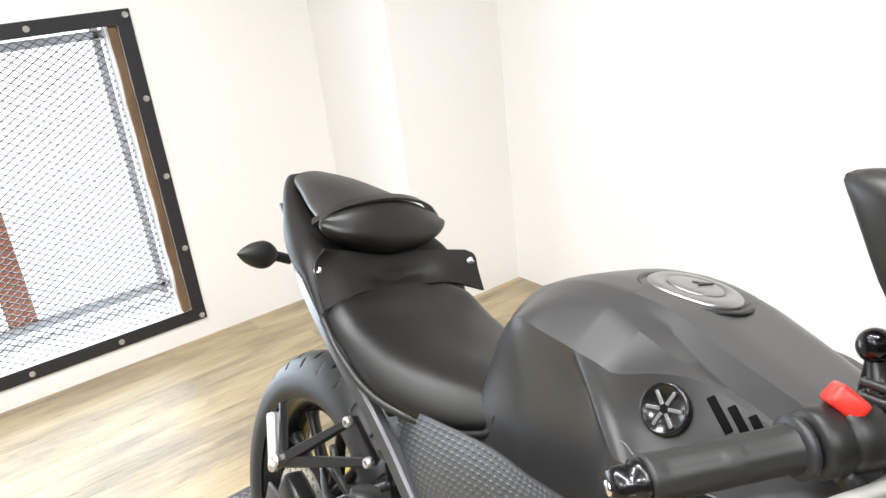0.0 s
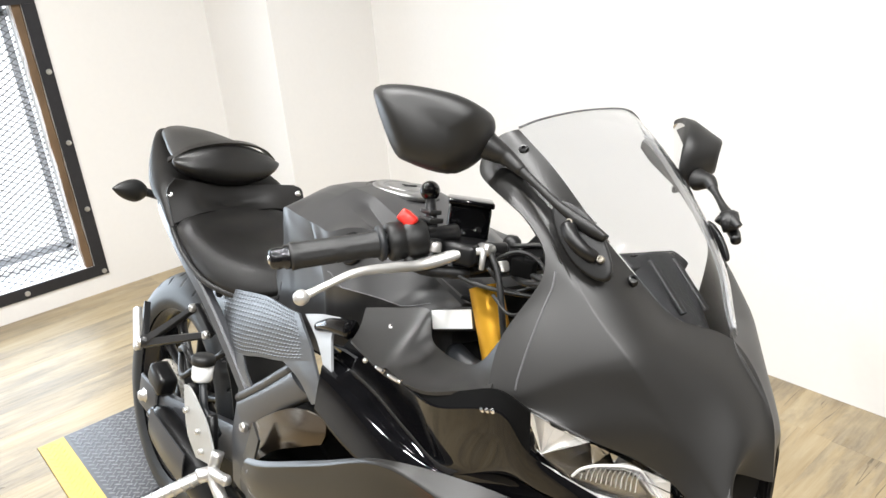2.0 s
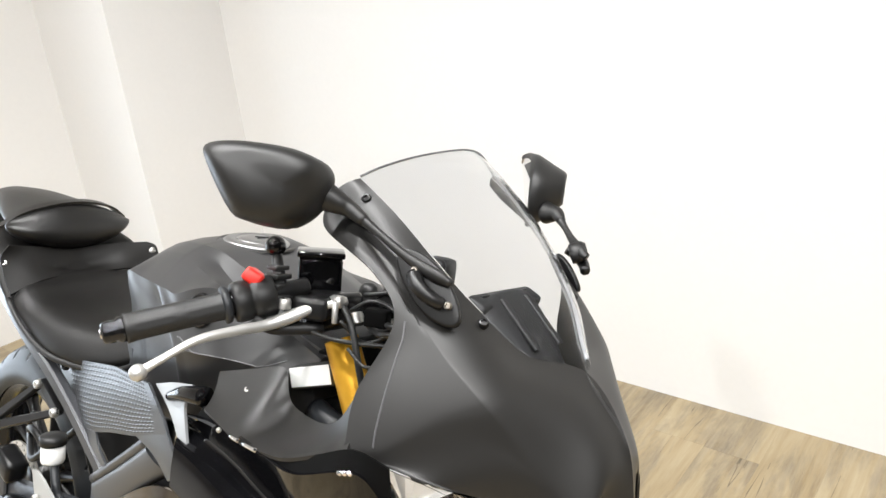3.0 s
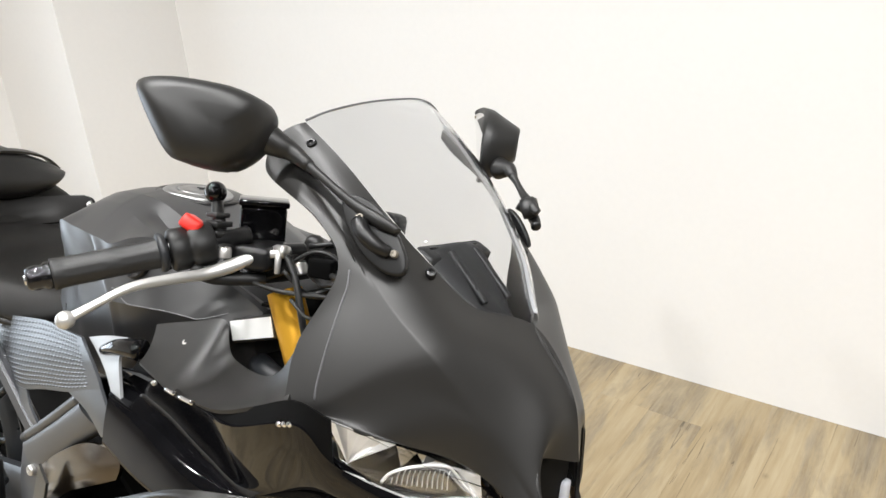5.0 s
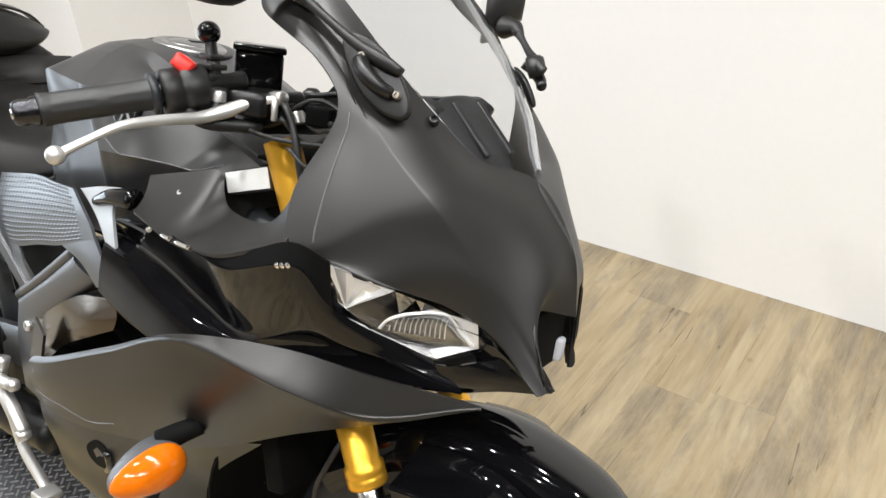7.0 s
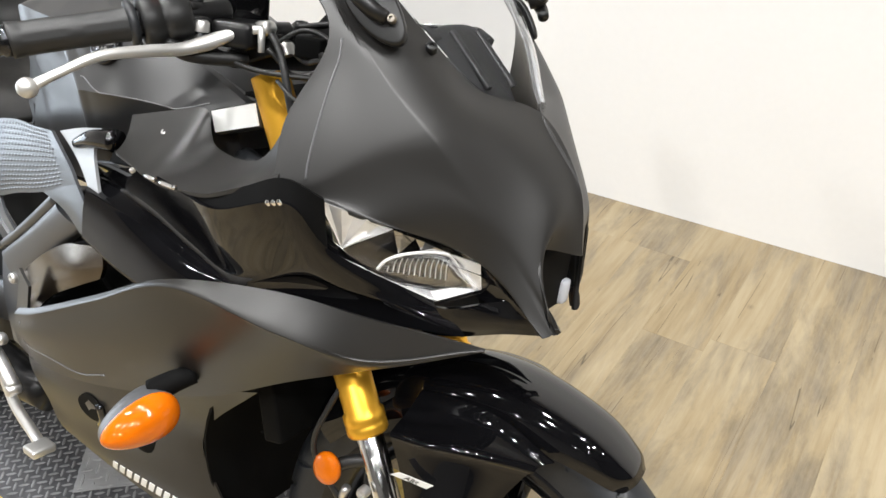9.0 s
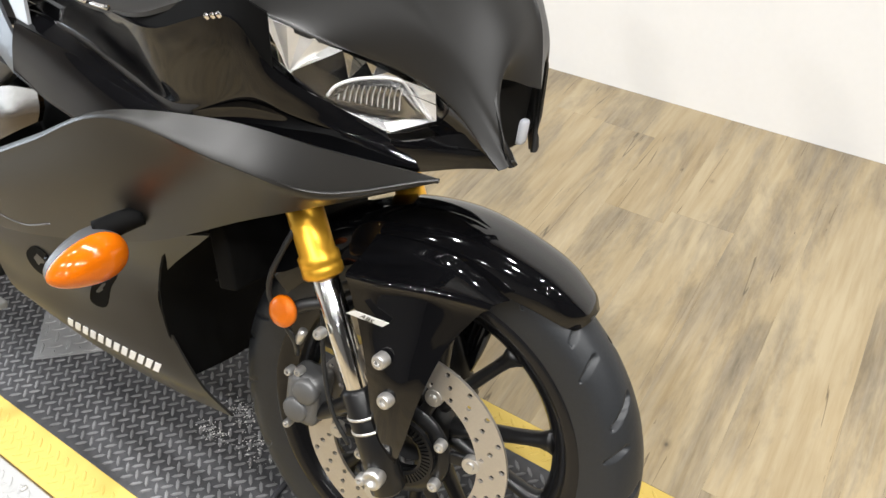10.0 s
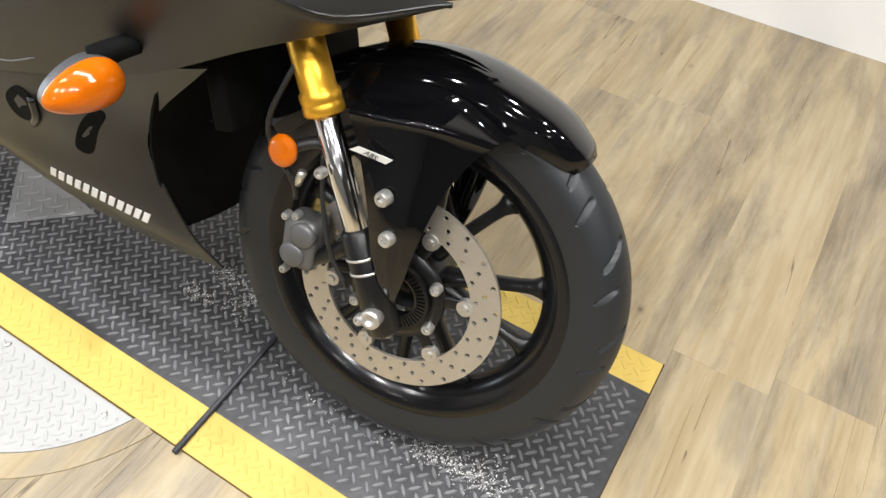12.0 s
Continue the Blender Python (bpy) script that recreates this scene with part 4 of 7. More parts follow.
def build_turntable():
    """White tread plate with a curved edge beside the platform, and the curved wood trim round it."""
    cx, cy, r0, r1 = 0.08, 0.06, 0.297, 0.338
    a0, a1 = math.asin((PY0 - 0.004 - cy) / r0), -math.pi - math.asin((PY0 - 0.004 - cy) / r0)
    n = 40
    arc = [(cx + r0 * math.cos(a0 + (a1 - a0) * k / n), cy + r0 * math.sin(a0 + (a1 - a0) * k / n)) for k in range(n + 1)]
    plate = tagged(part("tread_plate", extrude(arc, 0.007, Matrix.Translation((0, 0, -0.004))), TREADWHITE, smooth=False), "white painted tread plate with a curved edge", "floor plate")
    bm = lozenges(cx - r0, cx + r0, cy - r0, PY0 - 0.006, 0.0172, 0.003, high=0.0012)
    drop = [v for v in bm.verts if (v.co.x - cx) ** 2 + (v.co.y - cy) ** 2 > (r0 - 0.004) ** 2]
    bmesh.ops.delete(bm, geom=drop, context="VERTS")
    quick("tread", bm, TREADWHITE, plate, "", "stuff")
    for bx, by in ((0.314, -0.068), (0.08, -0.062), (-0.14, -0.066), (0.19, -0.17), (-0.02, -0.185)):
        part("screw", bolt((bx, by, 0.0035), (0, 0, 1), 0.006, 0.0025), ALLOY, plate)
    b0 = math.asin((PY0 - 0.004 - cy) / r1)
    b1 = -math.pi - b0
    bm = bmesh.new()
    vi = [[bm.verts.new((cx + r * math.cos(b), cy + r * math.sin(b), h)) for r, h in ((r0 + 0.001, -0.004), (r0 + 0.001, 0.0022), (r1, 0.0022), (r1 + 0.002, -0.004))] for b in (b0 + (b1 - b0) * k / n for k in range(n + 1))]
    for p, q in zip(vi, vi[1:]):
        for k in range(3):
            bm.faces.new((p[k], p[k + 1], q[k + 1], q[k]))
    tagged(part("floor_trim", bm, OAK, smooth=False), "curved wood-look floor trim", "trim", kind="structure")


def oak_material():
    """Bleached oak planks: each plank its own tone, with long grain, darker streaks and knots."""
    m = bpy.data.materials.new("oak_planks")
    m.use_nodes = True
    n, l = m.node_tree.nodes, m.node_tree.links
    p = n["Principled BSDF"]
    geo, info = n.new("ShaderNodeTexCoord"), n.new("ShaderNodeObjectInfo")
    shift = n.new("ShaderNodeVectorMath")
    shift.operation = "MULTIPLY_ADD"
    shift.inputs[1].default_value = (37.0, 53.0, 0)
    comb = n.new("ShaderNodeCombineXYZ")
    for k in ("X", "Y"):
        l.new(info.outputs["Random"], comb.inputs[k])
    l.new(comb.outputs[0], shift.inputs[0])
    pos = n.new("ShaderNodeNewGeometry")
    l.new(pos.outputs["Position"], shift.inputs[2])

    def noise_at(scale, detail, stretch, rough=0.6, distort=0.0):
        mp, t = n.new("ShaderNodeMapping"), n.new("ShaderNodeTexNoise")
        mp.inputs["Scale"].default_value = stretch
        t.inputs["Scale"].default_value, t.inputs["Detail"].default_value, t.inputs["Roughness"].default_value, t.inputs["Distortion"].default_value = scale, detail, rough, distort
        l.new(shift.outputs[0], mp.inputs["Vector"])
        l.new(mp.outputs["Vector"], t.inputs["Vector"])
        return t
    grain = noise_at(9, 8, (8, 0.42, 1), 0.68, 0.2)
    streak = noise_at(3.2, 5, (4.5, 0.5, 1), 0.6, 0.15)
    blotch = noise_at(2.6, 6, (3.0, 0.62, 1), 0.70, 0.35)
    patch = noise_at(0.55, 2, (1, 1, 1), 0.5)

    def maths(op, a, b, c=None):
        q = n.new("ShaderNodeMath")
        q.operation = op
        for k, v in enumerate((a, b, c)):
            if v is None:
                continue
            if isinstance(v, (int, float)):
                q.inputs[k].default_value = v
            else:
                l.new(v, q.inputs[k])
        return q.outputs[0]

    def ramp_of(fac, stops):
        r = n.new("ShaderNodeValToRGB")
        e = r.color_ramp.elements
        e[0].position, e[0].color = stops[0][0], (*stops[0][1], 1)
        e[1].position, e[1].color = stops[-1][0], (*stops[-1][1], 1)
        for at, col in stops[1:-1]:
            e.new(at).color = (*col, 1)
        l.new(fac, r.inputs["Fac"])
        return r.outputs["Color"]

    def mix_of(fac, a, b):
        q = n.new("ShaderNodeMix")
        q.data_type = "RGBA"
        l.new(fac, q.inputs["Factor"])
        for k, v in (("A", a), ("B", b)):
            if isinstance(v, tuple):
                q.inputs[k].default_value = (*v, 1)
            else:
                l.new(v, q.inputs[k])
        return q.outputs["Result"]
    light = ramp_of(maths("MULTIPLY_ADD", streak.outputs["Fac"], 0.45, maths("MULTIPLY_ADD", grain.outputs["Fac"], 0.45, maths("MULTIPLY_ADD", info.outputs["Random"], 0.05, 0.0))),
                    [(0.32, (0.240, 0.176, 0.092)), (0.44, (0.318, 0.246, 0.142)), (0.56, (0.380, 0.310, 0.196))])
    dark = ramp_of(grain.outputs["Fac"], [(0.36, (0.100, 0.080, 0.054)), (0.62, (0.215, 0.178, 0.128))])
    where = maths("ADD", blotch.outputs["Fac"], maths("MULTIPLY_ADD", patch.outputs["Fac"], 0.30, maths("MULTIPLY_ADD", grain.outputs["Fac"], 0.18, maths("MULTIPLY_ADD", info.outputs["Random"], 0.05, 0.0))))
    mask = ramp_of(where, [(0.715, (0, 0, 0)), (0.80, (0.42, 0.42, 0.42)), (0.92, (0.88, 0.88, 0.88))])
    colour = mix_of(mask, light, dark)
    vo, mpk = n.new("ShaderNodeTexVoronoi"), n.new("ShaderNodeMapping")
    mpk.inputs["Scale"].default_value = (1.0, 0.75, 1)
    vo.inputs["Scale"].default_value = 6.5
    l.new(shift.outputs[0], mpk.inputs["Vector"])
    l.new(mpk.outputs["Vector"], vo.inputs["Vector"])
    knot = ramp_of(vo.outputs["Distance"], [(0.022, (0.85, 0.85, 0.85)), (0.040, (0.25, 0.25, 0.25)), (0.08, (0, 0, 0))])
    colour = mix_of(knot, colour, (0.035, 0.025, 0.015))
    crack = noise_at(2.6, 2, (9.0, 0.30, 1), 0.5, 0.1)
    split = maths("ABSOLUTE", maths("SUBTRACT", crack.outputs["Fac"], 0.5), 0.0)
    thin = ramp_of(maths("ADD", split, maths("MULTIPLY", maths("GREATER_THAN", streak.outputs["Fac"], 0.455), 0.5)), [(0.0, (0.78, 0.78, 0.78)), (0.004, (0.5, 0.5, 0.5)), (0.008, (0, 0, 0))])
    colour = mix_of(thin, colour, (0.05, 0.036, 0.02))
    l.new(colour, p.inputs["Base Color"])
    rr = n.new("ShaderNodeMapRange")
    rr.inputs["To Min"].default_value, rr.inputs["To Max"].default_value = 0.32, 0.5
    l.new(grain.outputs["Fac"], rr.inputs["Value"])
    l.new(rr.outputs["Result"], p.inputs["Roughness"])
    bp = n.new("ShaderNodeBump")
    bp.inputs["Strength"].default_value, bp.inputs["Distance"].default_value = 0.35, 0.0012
    l.new(grain.outputs["Fac"], bp.inputs["Height"])
    l.new(bp.outputs["Normal"], p.inputs["Normal"])
    return m


OAK = oak_material()
build_turntable()


def scuffs():
    """White chalky scuffs and dark rubber marks on the deck near the tyre."""
    rng = random.Random(7)
    CHALK = material("chalk_scuff", (0.62, 0.62, 0.60), 0.8, grain=0.1)
    bm = bmesh.new()
    for cx, cy, sx, sy, k in ((0.288, 0.250, 0.022, 0.012, 160), (0.268, 0.187, 0.020, 0.010, 120), (0.355, 0.240, 0.015, 0.020, 140), (0.350, 0.195, 0.030, 0.015, 60), (0.80, 0.160, 0.050, 0.012, 420), (0.87, 0.170, 0.045, 0.020, 200), (0.60, 0.135, 0.10, 0.020, 90)):
        for _ in range(k):
            x, y = rng.gauss(cx, sx), rng.gauss(cy, sy)
            if not (PYA < y < PYB and PX0 < x < PX1):
                continue
            r, a0, wide = rng.uniform(0.0005, 0.0022), rng.uniform(0, 6), rng.uniform(0.25, 0.7)
            c, d = math.cos(a0), math.sin(a0)
            loop = [(r * rng.uniform(0.6, 1.5) * math.cos(a), r * wide * rng.uniform(0.5, 1.3) * math.sin(a)) for a in (0, 1.0, 2.1, 3.0, 4.2, 5.3)]
            bm.faces.new([bm.verts.new((x + u * c - v * d, y + u * d + v * c, 0.0051)) for u, v in loop])
    tagged(quick("chalk_scuffs", bm, CHALK, None, "white chalky scuff marks on the deck plate", "stuff"), category="scuff marks")


scuffs()


# ---- front end: brake disc, caliper, sensors, reflector ----
def brake_disc(r_in, r_out, y, holes, m, parent, name, t=0.0045):
    """A drilled ring: every cell of the polar grid may hold a round hole."""
    bm = bmesh.new()
    rings, n = 3, holes
    step = (r_out - r_in) / rings

    def P(r, a, h):
        return bm.verts.new((r * math.cos(a), h, r * math.sin(a)))
    for i in range(rings):
        for j in range(n):
            a0, a1 = 2 * math.pi * j / n, 2 * math.pi * (j + 1) / n
            ra, rb = r_in + i * step, r_in + (i + 1) * step
            rm, am = (ra + rb) / 2, (a0 + a1) / 2
            edge = [(ra, a0), (ra, am), (ra, a1), (rm, a1), (rb, a1), (rb, am), (rb, a0), (rm, a0)]
            has = (j + i * 2) % 3 == 0
            for h in (-t / 2, t / 2):
                out = [P(r, a, y + h) for r, a in edge]
                if not has:
                    bm.faces.new(out)
                    continue
                hr = 0.0036
                hole = []
                for r, a in edge:
                    p = Vector((r * math.cos(a), 0, r * math.sin(a)))
                    c = Vector((rm * math.cos(am), 0, rm * math.sin(am)))
                    q = c + (p - c).normalized() * hr
                    hole.append(bm.verts.new((q.x, y + h, q.z)))
                for k in range(8):
                    bm.faces.new((out[k], out[(k + 1) % 8], hole[(k + 1) % 8], hole[k]))
                if h < 0:
                    low = hole
                else:
                    for k in range(8):
                        bm.faces.new((low[k], low[(k + 1) % 8], hole[(k + 1) % 8], hole[k]))
            if i in (0, rings - 1):
                pairs = ((ra, a0), (ra, a1)) if i == 0 else ((rb, a0), (rb, a1))
                q = [P(r, a, y - t / 2) for r, a in pairs] + [P(r, a, y + t / 2) for r, a in reversed(pairs)]
                bm.faces.new(q)
    bmesh.ops.remove_doubles(bm, verts=bm.verts, dist=1e-5)
    return part(name, bm, STEEL, parent, "drilled steel brake disc", False, m)


def build_front_brake():
    cm = STEER @ Matrix.Translation((0.687, 0, 0.291))
    y = -0.070
    brake_disc(0.104, 0.1435, y, 72, cm, front_wheel, "brake_disc")
    # black carrier with six arms
    for k in range(6):
        a = radians(60 * k + 12)
        c, s = math.cos(a), math.sin(a)
        part("disc_bobbin", sharp(lathe([(0, -0.007), (0.005, -0.007), (0.006, -0.004), (0.011, -0.004), (0.012, 0.0), (0.012, 0.005), (0, 0.005)], 20, cm @ Matrix.Translation((0.096 * c, y, 0.096 * s)) @ WHEELX.inverted()), 32), ALLOY, front_wheel, "silver disc fastener")
        part("disc_lug", box(0.026, 0.0044, 0.020, (0.103, 0, 0), 0.0015), STEEL, front_wheel, "", False, cm @ Matrix.Translation((0, y, 0)) @ Matrix.Rotation(-a, 4, "Y"))
        part("carrier_arm", box(0.040, 0.007, 0.017, (0.080, 0.004, 0), 0.003), SATIN, front_wheel, "", True, cm @ Matrix.Translation((0, y, 0)) @ Matrix.Rotation(-a, 4, "Y"))
        b = radians(60 * k + 32)
        part("hub_bolt", bolt((0.062 * math.cos(b), y - 0.008, 0.062 * math.sin(b)), (0, -1, 0), 0.008, 0.006), ALLOY, front_wheel, "", True, cm)
    part("disc_carrier", lathe([(0.035, -0.002), (0.066, -0.002), (0.068, 0.003), (0.064, 0.006), (0.058, 0.010), (0.035, 0.012), (0.035, -0.002)], 48, cm @ Matrix.Translation((0, y, 0)) @ WHEELX.inverted()), SATIN, front_wheel, "black disc carrier")
    # toothed sensor ring
    bm = bmesh.new()
    n = 48
    for k in range(n):
        a0, a1 = 2 * math.pi * k / n, 2 * math.pi * (k + 0.55) / n
        v = [bm.verts.new((r * math.cos(a), h, r * math.sin(a))) for h in (-0.003, 0.0) for r, a in ((0.034, a0), (0.046, a0), (0.046, a1), (0.034, a1))]
        for q in ((0, 1, 2, 3), (0, 1, 5, 4), (1, 2, 6, 5), (2, 3, 7, 6), (3, 0, 4, 7)):
            bm.faces.new([v[i] for i in q])
    bm.transform(Matrix.Translation((0, y - 0.010, 0)))
    bm = join(bm, lathe([(0.046, -0.003), (0.050, -0.003), (0.050, 0.004), (0.030, 0.004), (0.030, -0.001), (0.034, -0.003)], 40, Matrix.Translation((0, y - 0.010, 0)) @ WHEELX.inverted()))
    part("sensor_ring", bm, SATIN, front_wheel, "toothed wheel sensor ring", False, cm)
    # axle and its clamp
    part("axle_end", lathe([(0, 0.004), (0.006, 0.004), (0.007, -0.001), (0.012, -0.001), (0.013, 0.003), (0.013, 0.026), (0, 0.026)], 20, cm @ Matrix.Translation((0, -0.148, 0)) @ WHEELX.inverted()), ALLOY, bike, "silver axle end")
    part("pinch_bolt", bolt((0.673, -0.146, 0.285), (0, -1, 0), 0.007, 0.006), ALLOY, bike, "", True, STEER)
    # caliper: two-bore body on its bracket
    CAL = STEER @ Matrix.Translation((0.560, -0.11, 0.332)) @ Matrix.Scale(0.80, 4) @ Matrix.Translation((-0.572, 0.11, -0.345))
    cal = part("brake_caliper", join(
        box(0.060, 0.055, 0.090, (0.572, -0.096, 0.345), 0.014),
        lathe([(0, -0.012), (0.018, -0.012), (0.022, -0.008), (0.022, 0.02), (0, 0.02)], 24, Matrix.Translation((0.580, -0.118, 0.366)) @ WHEELX.inverted()),
        lathe([(0, -0.012), (0.018, -0.012), (0.022, -0.008), (0.022, 0.02), (0, 0.02)], 24, Matrix.Translation((0.566, -0.118, 0.326)) @ WHEELX.inverted())), CALIPER, bike, "dark grey two-piston brake caliper", True, CAL)
    for p in ((0.545, -0.118, 0.388), (0.563, -0.118, 0.395), (0.552, -0.118, 0.290)):
        part("caliper_bolt", bolt(p, (0, -1, 0), 0.007, 0.008), ALLOY, cal, "", True, CAL)
    part("caliper_bracket", tube([(0.560, -0.100, 0.300), (0.600, -0.105, 0.330), (0.640, -0.112, 0.370)], 0.011, 10, 12), SATIN, cal, "", True, STEER)
    part("brake_hose", tube([(0.545, -0.112, 0.392), (0.548, -0.130, 0.425), (0.515, -0.140, 0.480), (0.530, -0.138, 0.545), (0.560, -0.10, 0.640)], 0.0036, 8, 30), PLASTIC, bike, "black brake hose", True, STEER)
    part("hose_ferrule", tube([(0.552, -0.125, 0.420), (0.560, -0.129, 0.440)], 0.0055, 8, 4), ALLOY, bike, "", True, STEER)
    part("sensor_cable", tube([(0.578, -0.120, 0.470), (0.590, -0.126, 0.410), (0.612, -0.130, 0.350), (0.640, -0.128, 0.310)], 0.0030, 8, 20), PLASTIC, bike, "", True, STEER)
    # reflector on its bracket
    rm = STEER @ along((0.538, -0.142, 0.464), (0.530, -0.20, 0.472)) @ Matrix.Scale(0.82, 4)
    part("side_reflector", lathe([(0, 0.009), (0.012, 0.0085), (0.0215, 0.006), (0.024, 0.002), (0.024, -0.003), (0, -0.003)], 28, rm), AMBER, bike, "round amber side reflector")
    part("reflector_bracket", tube([(0.541, -0.134, 0.464), (0.565, -0.126, 0.478), (0.590, -0.118, 0.485)], 0.008, 8, 8), PLASTIC, bike, "", True, STEER)
    part("bracket_bolt", bolt((0.590, -0.142, 0.455), (0, -1, 0), 0.007, 0.006), ALLOY, bike, "", True, STEER)
    # stay bolts
    for p in ((0.688, -0.141, 0.465), (0.700, -0.139, 0.415)):
        part("stay_bolt", bolt(p, (0, -1, 0), 0.0095, 0.007), ALLOY, bike, "large silver button bolt")
    # fork foot details
    for w in (0.340, 0.357):
        u = 0.571 + (0.518 - w) * math.tan(radians(RAKE))
        a = Vector((u, -0.117, w))
        part("foot_ring", lathe([(0.0218, -0.0018), (0.0232, -0.001), (0.0232, 0.001), (0.0218, 0.0018)], 28, along(a, a + AXIS)), ALLOY, bike, "", True, STEER)


CALIPER = material("grey_caliper_paint", (0.11, 0.11, 0.11), 0.45, metal=0.4, grain=0.15, scale=90)
build_front_brake()


def text_bars(name, base, step, up, count, mat, parent, label, under):
    """Slanted plain bars in place of a maker's lettering, laid on the surface under them."""
    base, step, up = Vector(base), Vector(step), Vector(up)
    me = under.data
    tree = BVHTree.FromPolygons([v.co for v in me.vertices], [p.vertices for p in me.polygons])
    out = step.cross(up).normalized()
    out = out if out.y < 0 else -out
    bm = bmesh.new()
    for k in range(count):
        lo, hi = [], []
        for f, g in ((0, 0), (0.66, 0), (0.66, 0.5), (0.66, 1), (0, 1), (0, 0.5)):
            p, n, _, _ = tree.find_nearest(base + step * (k + f + 0.3 * g) + up * g + out * 0.01)
            n = n if n.dot(out) > 0 else -n
            lo.append(bm.verts.new(p + n * 0.0004))
            hi.append(bm.verts.new(p + n * 0.0014))
        bm.faces.new(hi)
        for i in range(6):
            bm.faces.new((lo[i], lo[(i + 1) % 6], hi[(i + 1) % 6], hi[i]))
    return part(name, bm, mat, parent, label, False)


WHITEINK = material("white_decal", (0.75, 0.75, 0.74), 0.4, grain=0.05)


# ---- handlebar, controls, lever, reservoir ----
BAR_A, BAR_B = Vector((0.270, -0.345, 0.911)), Vector((0.372, -0.130, 0.966))


def bar(t):
    return BAR_A.lerp(BAR_B, t)


def ring(profile, t, n=28):
    return lathe(profile, n, along(bar(t), bar(1.5)))


def build_right_bar():
    part("handlebar", rod(bar(0.40), bar(0.92), 0.0115), SATIN, bike, "black clip-on handlebar")
    L = (BAR_B - BAR_A).length
    pts = []
    for i in range(41):
        t = i / 40 * 0.455 * L
        w = 0.0162 + 0.0012 * math.exp(-((i - 40) / 4) ** 2) + 0.001 * math.exp(-(i / 3) ** 2)
        pts.append([(w + (-0.0008 if (math.sin(9 * a) > 0.6 and 3 < i % 20 < 19) else 0), a, t) for a in (2 * math.pi * k / 40 for k in range(40))])
    rows = [[Vector((r * math.cos(a), r * math.sin(a), t + 0.012)) for r, a, t in row] for row in pts]
    part("grip", skin(rows, closed=True, caps=True), GRIP, bike, "ribbed black rubber throttle grip", True, along(BAR_A, BAR_B))
    part("grip_flange", ring([(0.016, 0), (0.0215, 0.001), (0.023, 0.004), (0.0215, 0.008), (0.018, 0.010), (0.016, 0.010)], 0.485), RUBBER, bike)
    part("bar_end", ring([(0, -0.012), (0.010, -0.012), (0.0125, -0.009), (0.0135, -0.002), (0.0125, 0.004), (0.015, 0.006), (0.015, 0.016), (0, 0.016)], 0.0), CHROME_DARK, bike, "polished black bar end weight")
    part("bar_end_screw", ring([(0, -0.014), (0.005, -0.014), (0.006, -0.011), (0, -0.011)], 0.0, 12), CHROME, bike)
    sw = part("switch_housing", join(ring([(0.014, 0), (0.0225, 0.001), (0.0245, 0.005), (0.0245, 0.020), (0.0215, 0.022), (0.0245, 0.024), (0.0255, 0.030), (0.0255, 0.046), (0.022, 0.050), (0.012, 0.051)], 0.535)), PLASTIC, bike, "black plastic switch housing")
    part("cable_guide", tube([bar(0.62) + Vector((0.01, 0.0, -0.020)), bar(0.70) + Vector((0.018, 0.0, -0.036)), bar(0.85) + Vector((0.03, 0.02, -0.046))], 0.008, 10, 12), PLASTIC, sw)
    part("stop_switch", box(0.024, 0.030, 0.017, (0.3325, -0.205, 0.971), 0.004, (-14, 30, 28)), RED, sw, "bright red stop switch")
    # lever
    rows = []
    for p, a, b in (((0.334, -0.349, 0.882), 0.0055, 0.0050), ((0.340, -0.325, 0.895), 0.0046, 0.0045), ((0.348, -0.290, 0.911), 0.0052, 0.0045), ((0.357, -0.245, 0.917), 0.0062, 0.0050), ((0.364, -0.210, 0.920), 0.0068, 0.0055), ((0.374, -0.182, 0.929), 0.0085, 0.006), ((0.390, -0.160, 0.941), 0.0055, 0.005), ((0.412, -0.145, 0.948), 0.0042, 0.004)):
        c = Vector(p)
        rows.append([c + Vector((math.cos(q) * a * 0.8, 0, math.sin(q) * a)) + Vector((0.4, 0.3, 0)) * b * math.cos(q) * 0.5 for q in (2 * math.pi * i / 12 for i in range(12))])
    lever = part("brake_lever", skin(grid(rows, 30, 12), closed=True, caps=True), LEVER, bike, "silver cast brake lever with a ball end")
    bm = bmesh.new()
    bmesh.ops.create_uvsphere(bm, u_segments=20, v_segments=12, radius=0.0095, matrix=Matrix.Translation((0.333, -0.351, 0.881)))
    part("lever_ball", bm, LEVER, lever)
    part("lever_hook", rod((0.411, -0.146, 0.949), (0.413, -0.148, 0.924), 0.0042, 0.0034, n=10), LEVER, lever)
    part("pivot_bolt", bolt((0.366, -0.186, 0.944), (0, 0, 1), 0.008, 0.006), ALLOY, lever)
    # master cylinder and fluid reservoir
    mc = part("master_cylinder", join(box(0.045, 0.070, 0.028, (0.372, -0.135, 0.938), 0.007, (0, 0, 24)), rod((0.345, -0.170, 0.934), (0.400, -0.09, 0.942), 0.013)), SATIN, bike, "black brake master cylinder")
    part("reservoir", join(box(0.044, 0.056, 0.050, (0.338, -0.106, 0.968), 0.005, (0, 0, -42))), GLOSS, mc, "square black brake fluid reservoir")
    part("reservoir_lid", box(0.048, 0.061, 0.008, (0.338, -0.106, 0.996), 0.003, (0, 0, -42)), GLOSS, mc)
    part("banjo_bolt", rod((0.392, -0.132, 0.946), (0.418, -0.140, 0.950), 0.008, n=8), ALLOY, mc, "silver banjo bolt")
    part("brake_line", tube([(0.412, -0.137, 0.948), (0.436, -0.142, 0.925), (0.452, -0.142, 0.880), (0.462, -0.135, 0.83)], 0.0042, 8, 20), PLASTIC, mc)
